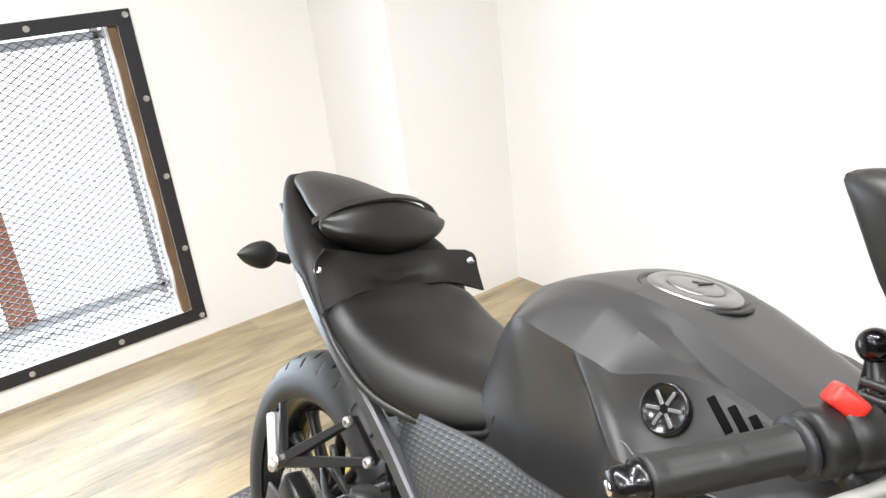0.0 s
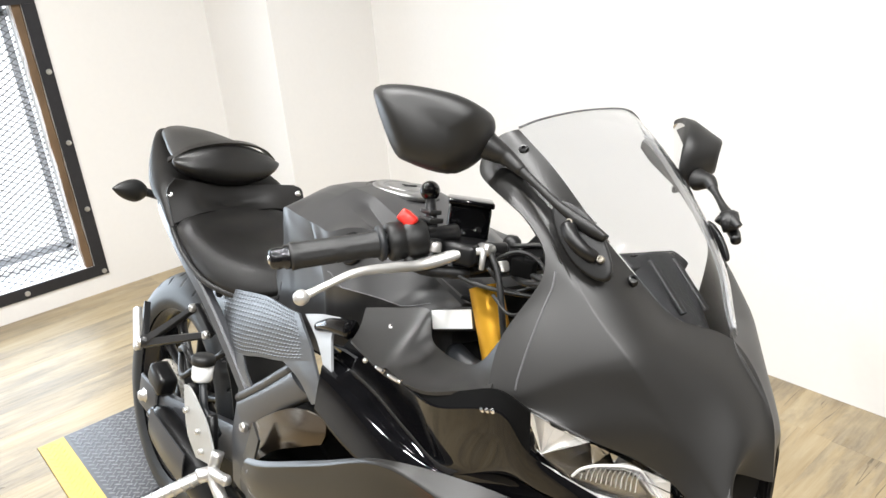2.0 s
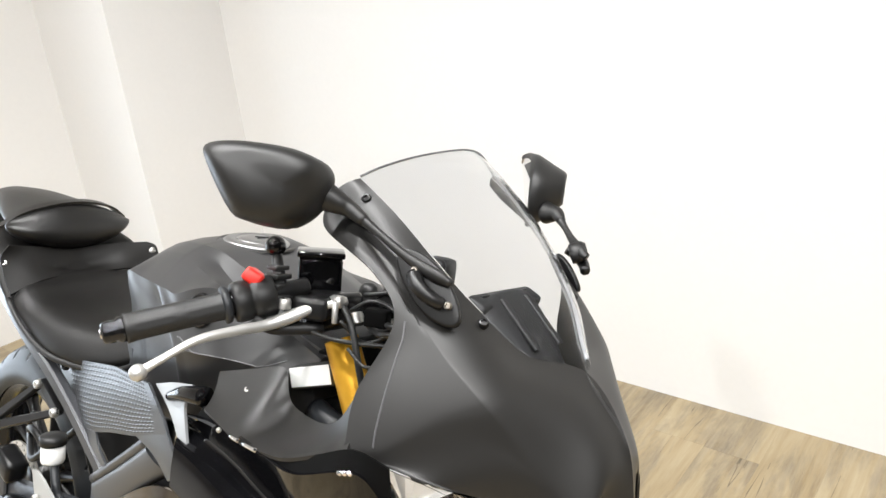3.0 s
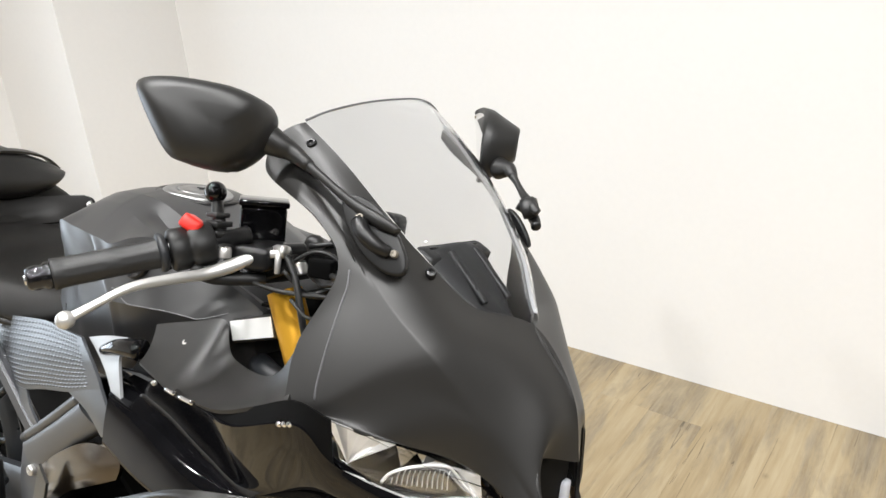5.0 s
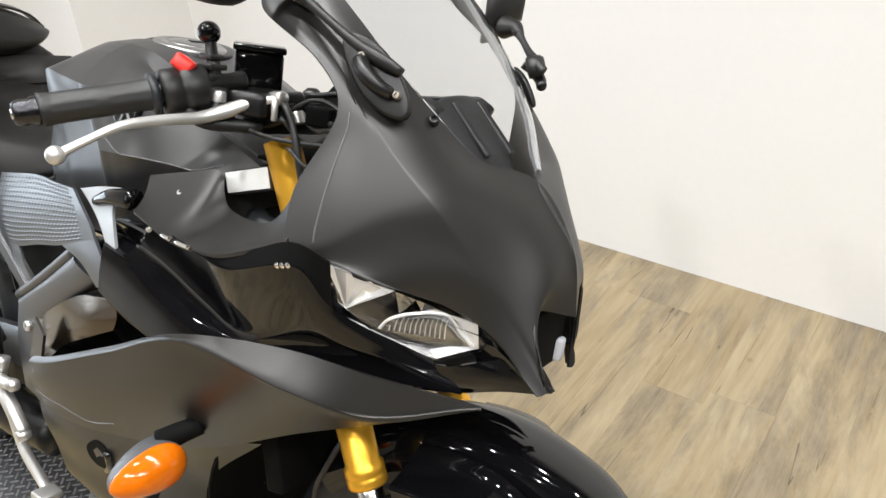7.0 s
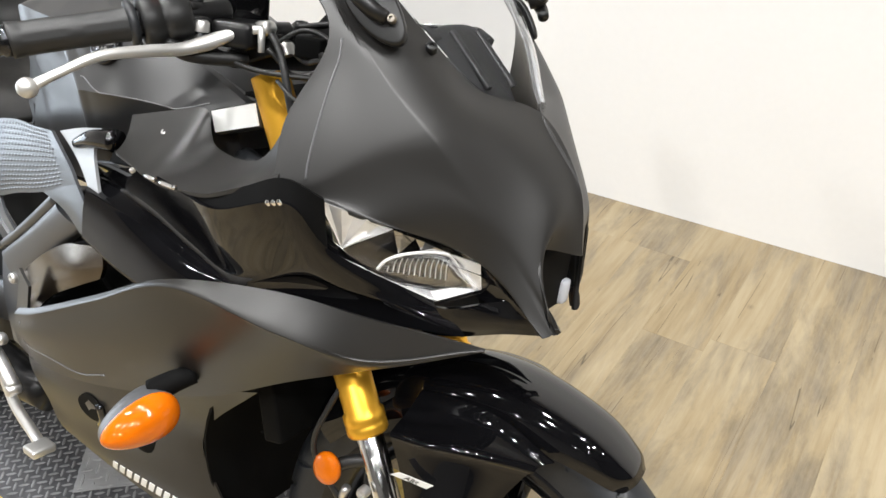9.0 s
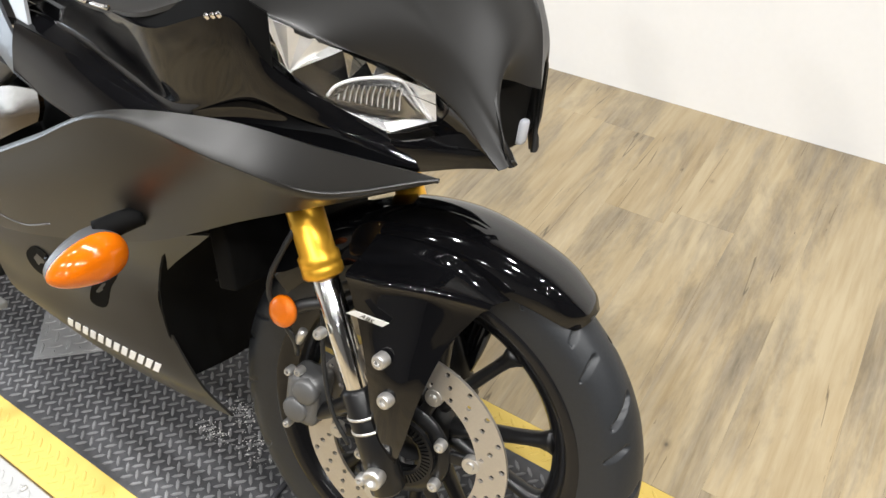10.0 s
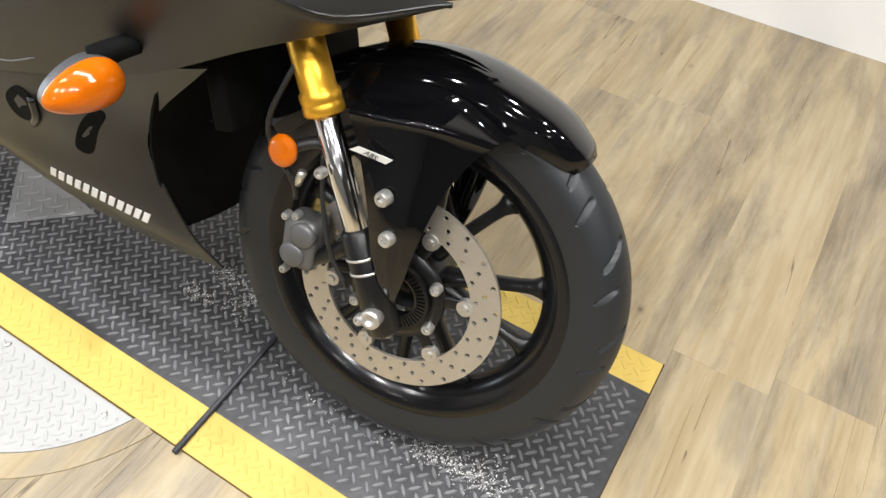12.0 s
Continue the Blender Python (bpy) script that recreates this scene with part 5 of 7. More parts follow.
    # ball mount
    mount = part("ball_mount", rod((0.352, -0.178, 0.935), (0.336, -0.177, 1.000), 0.0105, 0.0065), SATIN, bike, "black phone holder ball mount")
    bm = bmesh.new()
    bmesh.ops.create_uvsphere(bm, u_segments=24, v_segments=14, radius=0.0128, matrix=Matrix.Translation((0.333, -0.177, 1.008)))
    part("ball", bm, GLOSS, mount, "shiny black rubber ball")
    part("mount_collar", join(box(0.026, 0.030, 0.016, (0.350, -0.178, 0.945), 0.003), box(0.024, 0.026, 0.007, (0.345, -0.178, 0.962), 0.002), box(0.022, 0.024, 0.007, (0.343, -0.178, 0.973), 0.002), box(0.019, 0.021, 0.006, (0.341, -0.178, 0.983), 0.002)), PLASTIC, mount)
    for p in ((0.352, -0.190, 0.936), (0.360, -0.170, 0.930)):
        part("mount_bolt", bolt(p, (-0.2, -0.8, 0.5), 0.006, 0.006), CHROME, mount)


DEEPBLACK = material("deep_black_plastic", (0.004, 0.004, 0.0042), 0.40, grain=0.2, scale=400)
GRIP = material("grip_rubber", (0.012, 0.012, 0.012), 0.5, grain=0.25, scale=300, bump=0.0004)
LEVER = material("cast_silver_lever", (0.56, 0.555, 0.535), 0.36, metal=0.7, grain=0.05, scale=400)
CHROME_DARK = material("polished_dark_metal", (0.05, 0.05, 0.053), 0.18, metal=0.9, grain=0.1)
build_right_bar()


def build_left_bar():
    flip = STEER @ MIRROR @ STEER_IN
    part("handlebar", rod(bar(0.40), bar(1.05), 0.0115), SATIN, bike, "", True, flip)
    part("grip", lathe([(0, 0), (0.017, 0), (0.0165, 0.11), (0.022, 0.115), (0, 0.118)], 24, along(BAR_A, BAR_B)), RUBBER, bike, "", True, flip)
    part("switch_housing", box(0.05, 0.045, 0.05, bar(0.62), 0.012), PLASTIC, bike, "", True, flip)
    # top yoke, stem nut and wiring behind the nose
    part("top_yoke", extrude([(-0.03, -0.14), (0.03, -0.12), (0.045, 0), (0.03, 0.12), (-0.03, 0.14), (-0.04, 0)], 0.022, STEER @ Matrix.Translation((0.375, 0, 0.905)) @ Matrix.Rotation(radians(-RAKE), 4, "Y"), 0.004), SATIN, bike, "black top yoke")
    part("stem_nut", lathe([(0, 0.014), (0.012, 0.014), (0.016, 0.008), (0.016, 0), (0, 0)], 6, STEER @ Matrix.Translation((0.375, 0, 0.928)) @ Matrix.Rotation(radians(-RAKE), 4, "Y")), ALLOY, bike)
    part("lower_yoke", box(0.07, 0.27, 0.035, (0.50, 0, 0.655), 0.01), SATIN, bike, "", True, STEER)
    for k, (a, b, c, d) in enumerate((((0.40, -0.10, 0.93), (0.45, -0.12, 0.92), (0.50, -0.15, 0.93), (0.55, -0.10, 0.94)), ((0.37, -0.06, 0.93), (0.42, -0.08, 0.925), (0.48, -0.12, 0.93), (0.55, -0.10, 0.92)),
                                      ((0.35, -0.17, 0.925), (0.39, -0.155, 0.908), (0.44, -0.14, 0.905), (0.52, -0.10, 0.91)), ((0.40, 0.02, 0.93), (0.44, -0.05, 0.945), (0.50, -0.08, 0.94), (0.56, -0.05, 0.93)))):
        part("cable", tube([a, b, c, d], 0.0030 + 0.0008 * (k % 2), 8, 20), PLASTIC, bike, "black control cable")
    # this shroud's near-black paints the shade behind the nose
    part("inner_shroud", panel([[(0.345, -0.105, 0.868), (0.345, 0, 0.875), (0.345, 0.12, 0.880)], [(0.440, -0.090, 0.862), (0.440, 0, 0.866), (0.440, 0.13, 0.875)], [(0.530, -0.150, 0.850), (0.530, 0, 0.860), (0.530, 0.16, 0.865)]], 10, 12, 0.004, inner=(0.4, 0, 0.5)), RUBBER_AND_SHADE, bike, "shroud below the top yoke, recess shade in its black colour")
    # connectors, clips and loose wiring behind the nose
    for k, (p, size, turn) in enumerate((((0.452, -0.115, 0.935), (0.030, 0.018, 0.022), 20), ((0.470, -0.080, 0.915), (0.036, 0.020, 0.016), -15), ((0.430, -0.070, 0.940), (0.024, 0.030, 0.020), 40), ((0.500, -0.120, 0.905), (0.022, 0.016, 0.030), 10), ((0.405, -0.045, 0.948), (0.030, 0.022, 0.018), -30))):
        part("wiring_connector", box(*size, p, 0.003, (12 * k, -8 * k, turn)), RUBBER_AND_SHADE, bike, "", True)
    for a, b, c, d, r in (((0.425, -0.150, 0.930), (0.445, -0.128, 0.905), (0.480, -0.110, 0.920), (0.525, -0.090, 0.930), 0.0024), ((0.395, -0.120, 0.925), (0.430, -0.105, 0.950), (0.470, -0.100, 0.940), (0.520, -0.130, 0.900), 0.0028),
                          ((0.400, -0.085, 0.950), (0.450, -0.060, 0.958), (0.490, -0.070, 0.930), (0.540, -0.080, 0.900), 0.0034), ((0.440, -0.150, 0.900), (0.470, -0.150, 0.885), (0.500, -0.145, 0.900), (0.530, -0.120, 0.930), 0.0022)):
        part("wire", tube([a, b, c, d], r, 7, 20), PLASTIC, bike)
    part("yoke_bolt", bolt((0.405, -0.118, 0.922), (-0.4, 0, 0.9), 0.010, 0.007), ALLOY, bike, "", True, STEER)
    part("stem_cap", lathe([(0, 0.040), (0.007, 0.039), (0.012, 0.034), (0.0135, 0.028), (0.012, 0.020), (0.0145, 0.016), (0.0145, 0.0), (0, 0.0)], 24, Matrix.Translation((0.349, -0.023, 0.912))), DEEPBLACK, bike, "shiny black cap on the top yoke")
    part("ignition_switch", lathe([(0, 0.02), (0.016, 0.02), (0.019, 0.015), (0.019, -0.03), (0, -0.03)], 24, STEER @ Matrix.Translation((0.415, 0, 0.915)) @ Matrix.Rotation(radians(-RAKE), 4, "Y")), SATIN, bike)


build_left_bar()


# ---- mirrors ----
def build_mirror(m, hold, turn, deep=1.0, joint=None, hull=(0.430, -0.190, 1.078)):
    out = [(0.340, -0.287, 1.124), (0.352, -0.292, 1.105), (0.372, -0.276, 1.058), (0.384, -0.262, 1.047), (0.405, -0.232, 1.040), (0.430, -0.203, 1.045), (0.444, -0.184, 1.062), (0.446, -0.180, 1.090), (0.438, -0.192, 1.110), (0.418, -0.222, 1.126), (0.392, -0.248, 1.131), (0.362, -0.272, 1.131)]
    c = Vector((0.395, -0.238, 1.088))
    fwd = Vector((0.80, -0.52, 0.05)).normalized()
    rows = []
    for d, s in ((-0.012, 0.97), (-0.008, 1.0), (0.004, 1.0), (0.017, 0.965), (0.028, 0.90), (0.036, 0.76), (0.041, 0.48), (0.0425, 0.14)):
        if deep > 1 and d > 0:
            s = min(s, 1 - d * 13)
        edge = spline([c + (Vector(p) - c) * s + fwd * (d * deep if d > 0 else d) for p in out], 40, True)
        for _ in range(int((1 - s) * (45 if deep == 1 else 14))):
            edge = [(edge[k - 1] + edge[k] * 2 + edge[(k + 1) % 40]) / 4 for k in range(40)]
        # flat facet where the shell meets its neck
        flat = Vector((0.88, 0.30, -0.36)).normalized()
        rows.append([p - flat * max(0.0, (p - c).dot(flat) - 0.038) * (0.55 if deep == 1 else 0.2) for p in edge])
    head = part("mirror", skin([r for r in rows], closed=True, caps=True), PLASTIC_MIRROR, bike, "black rear-view mirror on a short arm", True, m @ turn)
    face = spline([c + (Vector(p) - c) * 0.84 - fwd * 0.0128 for p in out], 40, True)
    bm = bmesh.new()
    bm.faces.new([bm.verts.new(p) for p in face])
    bm2 = bmesh.new()
    bm2.faces.new([bm2.verts.new(p - fwd * 0.001) for p in face])
    part("mirror_glass", join(bm, bm2), MIRRORGLASS, head, "silvered mirror glass", False, m @ turn)
    part("mirror_neck", tube([turn @ Vector(hull), (turn @ Vector(hull)).lerp(joint, 0.5), joint, joint.lerp(Vector((0.565, -0.162, 1.008)), 0.2)], (0.0165, 0.0065), 18, 14), PLASTIC_MIRROR, head, "", True, m)
    rows = []
    for p, a, b in ((joint, 0.009, 0.008), (joint.lerp(Vector((0.565, -0.162, 1.008)), 0.35), 0.0048, 0.0045), (joint.lerp(Vector((0.565, -0.162, 1.008)), 0.7), 0.0055, 0.005), ((0.566, -0.160, 1.011), 0.0080, 0.006), ((0.584, -0.152, 1.003), 0.005, 0.005)):
        q = Vector(p)
        rows.append([q + Vector((0.55, 0, 0.83)) * a * math.cos(t) + Vector((0.1, -1, 0)) * b * math.sin(t) for t in (2 * math.pi * i / 14 for i in range(14))])
    part("mirror_arm", skin(grid(rows, 24, 14), closed=True, caps=True), PLASTIC_MIRROR, head, "", True, m)
    part("mirror_base", extrude([(0.046 * math.cos(t) * (1 + 0.1 * math.cos(2 * t)), 0.025 * math.sin(t)) for t in (2 * math.pi * k / 28 for k in range(28))], 0.010, hold, 0.003), DEEPBLACK, head, "", True, m)
    for p in ((0.548, -0.170, 1.013), (0.588, -0.160, 0.982)) if turn == Matrix() else ():
        part("base_bolt", bolt(p, (0.25, -0.9, 0.3), 0.0042, 0.003), CAP_DARK, head, "", True, m)
    part("arm_knuckle", tube([(0.546, -0.168, 1.008), (0.558, -0.175, 0.999), (0.572, -0.170, 0.988), (0.580, -0.160, 0.982)], (0.009, 0.007), 12, 14), DEEPBLACK, head, "", True, m)
    if turn != Matrix():
        part("arm_pivot", lathe([(0, 0.013), (0.010, 0.013), (0.014, 0.008), (0.0155, 0.0), (0.014, -0.010), (0, -0.012)], 20, along((0.563, -0.165, 1.005), (0.62, -0.20, 1.03))), PLASTIC_MIRROR, head, "", True, m)


CAP_DARK = material("dull_bolt_steel", (0.22, 0.20, 0.17), 0.4, metal=0.8, grain=0.1)
PLASTIC_MIRROR = material("mirror_black_plastic", (0.011, 0.0108, 0.0105), 0.45, grain=0.2, scale=500)
MIRRORGLASS = material("mirror_silver", (0.85, 0.85, 0.86), 0.03, metal=1.0)
hold_ax = Matrix(((0.76, 0.10, 0.25, 0.557), (0.17, 0.32, -0.93, -0.151), (-0.62, 0.94, 0.27, 0.994), (0, 0, 0, 1)))
build_mirror(Matrix(), hold_ax, Matrix(), 1.0, Vector((0.452, -0.175, 1.067)))
NECK = Vector((0.446, -0.180, 1.070))
build_mirror(MIRROR, Matrix.Translation((0.004, 0.010, -0.016)) @ hold_ax @ Matrix.Scale(0.62, 4), Matrix.Translation((0.027, -0.012, -0.014)) @ Matrix.Translation(NECK) @ Matrix.Rotation(radians(8), 4, "Z") @ Matrix.Diagonal((0.9, 0.80, 1.22, 1)) @ Matrix.Translation(-NECK), 1.3, Vector((0.503, -0.205, 1.048)), (0.450, -0.210, 1.062))


# ---- nose: headlights, intake, screen screws, cockpit ----
def build_nose():
    for m in (Matrix(), MIRROR):
        back = panel([
            [(0.562, -0.208, 0.820), (0.596, -0.174, 0.812), (0.642, -0.124, 0.798), (0.684, -0.078, 0.776)],
            [(0.548, -0.205, 0.795), (0.580, -0.165, 0.770), (0.622, -0.120, 0.748), (0.672, -0.076, 0.742)],
            [(0.560, -0.205, 0.770), (0.596, -0.160, 0.734), (0.640, -0.118, 0.712), (0.672, -0.078, 0.722)],
        ], 12, 18, 0.003)
        lampb = part("headlight", back, LAMPGREY, bike, "clear headlight with a silver reflector and lens unit", True, m)
        lens = panel([
            [(0.578, -0.224, 0.820), (0.612, -0.186, 0.798), (0.652, -0.142, 0.768), (0.690, -0.100, 0.748)],
            [(0.585, -0.216, 0.795), (0.618, -0.180, 0.766), (0.656, -0.136, 0.742), (0.692, -0.092, 0.736)],
            [(0.584, -0.209, 0.778), (0.614, -0.168, 0.738), (0.650, -0.124, 0.714), (0.684, -0.085, 0.724)],
        ], 10, 16, 0.002)
        part("headlight_lens", lens, CLEAR, lampb, "clear plastic lens", True, m).visible_shadow = False
        # inside the lamp: u along it, v down, d behind the lens, in millimetres
        U, V, N = Vector((0.6156, 0.6815, -0.3957)), Vector((-0.4181, -0.1432, -0.8970)), Vector((-0.6680, 0.7177, 0.1968))

        def inside(*uvd):
            return [Vector((0.578, -0.224, 0.820)) + (U * u + V * v + N * d) * 0.001 for u, v, d in uvd]

        def facets(*faces):
            bm = bmesh.new()
            for pts in faces:
                front = [bm.verts.new(p) for p in inside(*pts)]
                back = [bm.verts.new(p + N * 0.002) for p in inside(*pts)]
                bm.faces.new(front)
                bm.faces.new(back[::-1])
                for k in range(len(front)):
                    k2 = (k + 1) % len(front)
                    bm.faces.new((front[k2], front[k], back[k], back[k2]))
            return bm
        tip = (45, 43, 12)
        rim = [(-3, 2, 4), (10, 5, 9), (22, 2, 5), (36, 3, 10), (48, 0, 5), (63, 2, 9), (75, -2, 5), (65, 11, 9), (55, 21, 7), (48, 36, 9)]
        part("upper_reflector", facets(*[(tip, a, b) for a, b in zip(rim, rim[1:])]), LAMPSILVER, lampb, "bright faceted upper reflector", False, m)
        part("lamp_divider", facets(((49, 45, 14), (57, 24, 12), (79, 1, 12), (95, 20, 18), (96, 40, 18), (83, 53, 16), (60, 53, 15))), CHROME_DARK, lampb, "dark middle of the lamp", False, m)
        arc = [(85, 44, 6), (87, 31, 5), (98, 17, 4), (117, 4, 4), (135, -3, 4), (145, -1, 5), (166, 10, 6), (186, 18, 6)]
        part("lamp_bowl", panel([inside(*arc[:7]), inside((97, 42, 16), (104, 34, 18), (116, 25, 20), (131, 16, 20), (144, 12, 18), (154, 12, 14), (170, 16, 9)), inside((87, 48, 12), (101, 50, 13), (116, 49, 15), (134, 45, 16), (150, 39, 15), (168, 30, 12), (186, 19, 8))], 14, 24, 0.002), LAMPGREY, lampb, "ribbed lamp bowl", True, m)
        for k in range(12):
            f = k / 11
            a, b, c = inside((94 + 52 * f, 30 - 24 * f, 13), (96 + 54 * f, 38 - 22 * f, 16.5), (98 + 58 * f, 46 - 18 * f, 13.5))
            part("lamp_rib", tube([a, b, c], 0.0007, 5, 8), LAMPSILVER, lampb, "", True, m)
        part("lamp_rim", tube(inside(*arc), 0.0017, 8, 40), PALE, lampb, "pale rim round the lamp bowl", True, m)
        top = [(76, -2, 4), (87, -1, 8), (99, -4, 4), (111, -3, 8), (122, -5, 4), (142, -6, 4)]
        part("top_reflector", facets(*[(a, b, (94, 20, 6)) if k < 2 else (a, b, (112, 6, 6)) for k, (a, b) in enumerate(zip(top, top[1:]))]), LAMPGREY, lampb, "grey faceted strip over the bowl", False, m)
        part("end_reflector", facets(((140, -5, 4), (173, -9, 4), (162, 4, 10)), ((173, -9, 4), (191, 16, 5), (162, 4, 10)), ((191, 16, 5), (187, 19, 7), (162, 4, 10)), ((187, 19, 7), (147, 1, 8), (162, 4, 10))), LAMPSILVER, lampb, "bright end facets", False, m)
        part("lamp_bezel", panel([inside((41, 50, 6), (58, 51, 8), (82, 51, 8), (102, 51, 8), (123, 49, 8)), inside((49, 56, 5), (67, 64, 5), (85, 64, 5), (114, 59, 5), (158, 48, 5))], 6, 24, 0.003), PALE, lampb, "pale lower lamp strip", True, m)
        part("lower_facet", facets(((123, 49, 8), (149, 46, 12), (158, 48, 5)), ((149, 46, 12), (169, 32, 14), (158, 48, 5)), ((169, 32, 14), (188, 19, 8), (158, 48, 5)), ((188, 19, 8), (191, 16, 5), (158, 48, 5))), LAMPSILVER, lampb, "bright lower facets", False, m)
        # chin below the lamp
        chin = panel([
            [(0.560, -0.205, 0.772), (0.610, -0.160, 0.728), (0.655, -0.112, 0.704), (0.710, -0.080, 0.722), (0.752, -0.074, 0.716)],
            [(0.560, -0.180, 0.735), (0.612, -0.140, 0.695), (0.660, -0.105, 0.684), (0.712, -0.080, 0.698), (0.755, -0.072, 0.704)],
            [(0.560, -0.150, 0.700), (0.612, -0.118, 0.668), (0.660, -0.095, 0.668), (0.712, -0.076, 0.684), (0.757, -0.070, 0.697)],
        ], 12, 20, 0.004)
        part("chin_panel", chin, GLOSS, bike, "gloss black chin panel", True, m if m == Matrix() else m @ Matrix.Translation((-0.095, 0, 0.016)))
        # intake cheek
        part("intake_wall", panel([
            [(0.728, -0.064, 0.762), (0.744, -0.068, 0.735), (0.760, -0.071, 0.708)],
            [(0.690, -0.040, 0.752), (0.690, -0.046, 0.720), (0.690, -0.050, 0.694)],
        ], 8, 10, 0.003), RUBBER_AND_SHADE, bike, "", True, m if m == Matrix() else m @ Matrix.Translation((-0.036, 0, -0.012)))
        part("screen_screw", bolt((0.596, -0.103, 0.958), (0.4, -0.6, 0.7), 0.006, 0.004), SATIN, bike, "", True, m)
        part("screen_screw", bolt((0.448, -0.145, 1.078), (0.3, -0.8, 0.5), 0.006, 0.004), SATIN, bike, "", True, m)
    # intake throat and floor: near-black puts the recess shade into the colour
    part("intake_throat", box(0.05, 0.124, 0.080, (0.692, 0, 0.722), 0.006), RUBBER_AND_SHADE, bike, "intake throat, recess shade in its black colour")
    part("intake_floor", panel([[(0.690, -0.05, 0.690), (0.690, 0, 0.690), (0.690, 0.045, 0.694)], [(0.745, -0.06, 0.696), (0.722, 0, 0.694), (0.700, 0.042, 0.698)]], 6, 8, 0.004), RUBBER_AND_SHADE, bike)
    part("position_lamp", box(0.012, 0.018, 0.030, (0.718, 0.050, 0.700), 0.005), CLEARISH, bike, "pale intake marker lamp")
    # instrument cowl under the screen
    rows = []
    for u, w, h, t in ((0.530, 0.066, 0.966, 0.03), (0.550, 0.068, 0.976, 0.04), (0.566, 0.066, 0.972, 0.05), (0.600, 0.054, 0.942, 0.05), (0.630, 0.036, 0.912, 0.04), (0.652, 0.020, 0.895, 0.02)):
        rows.append([(u, 0, h), (u, -w * 0.5, h - 0.004), (u, -w * 0.9, h - 0.018), (u, -w, h - 0.04), (u, -w * 0.8, h - 0.04 - t)])
    part("instrument_cowl", body(rows, 20, 21), PLASTIC, bike, "black instrument cowl behind the screen")
    part("instrument_panel", join(box(0.030, 0.136, 0.040, (0.548, 0.004, 0.952), 0.008, (0, 25, 0)), box(0.006, 0.010, 0.075, (0.594, -0.024, 0.945), 0.002, (0, -48, 0)), box(0.006, 0.010, 0.075, (0.594, 0.030, 0.945), 0.002, (0, -48, 0))), PLASTIC, bike, "black instrument panel")
    part("display", box(0.003, 0.100, 0.036, (0.5450, 0.004, 0.957), 0.001, (0, 25, 0)), GLOSS, bike)
    # bright rolled edge of the screen
    part("screen_edge", tube(TOP_EDGE + FAR_EDGE[1:3], 0.0014, 8, 40), GREYEDGE, bike)
    part("lower_cowl_floor", panel([[(0.45, -0.10, 0.66), (0.60, -0.10, 0.66), (0.69, -0.05, 0.685)], [(0.45, 0, 0.66), (0.60, 0, 0.66), (0.69, 0, 0.685)], [(0.45, 0.10, 0.66), (0.60, 0.10, 0.66), (0.69, 0.05, 0.685)]], 8, 10, 0.004), PLASTIC, bike)


GREYEDGE = material("grey_screen_edge", (0.10, 0.10, 0.105), 0.35, grain=0.1)
LAMPSILVER = material("faceted_lamp_silver", (0.92, 0.92, 0.92), 0.38, metal=0.85, grain=0.10, scale=150, bump=0.001)
LAMPGREY = material("grey_lamp_reflector", (0.42, 0.42, 0.42), 0.18, metal=1.0, grain=0.12, scale=120, bump=0.001)
PALE = material("pale_lamp_strip", (0.55, 0.54, 0.53), 0.3, metal=0.2, grain=0.05)
CLEARISH = material("pale_lamp_plastic", (0.55, 0.57, 0.62), 0.25, grain=0.1)
build_nose()


# ---- side: inner panel, trims, indicators, frame ----
def on_skin(points):
    """The points laid on the right side's wing or lower fairing, whichever is nearer."""
    out = []
    for p in points:
        best = None
        for ob in (wings[0], belly[0]):
            tree = BVHTree.FromPolygons([v.co for v in ob.data.vertices], [f.vertices for f in ob.data.polygons])
            at, n, _, d = tree.find_nearest(Vector(p))
            if best is None or d < best[1]:
                best = (at, d)
        out.append(best[0])
    return out


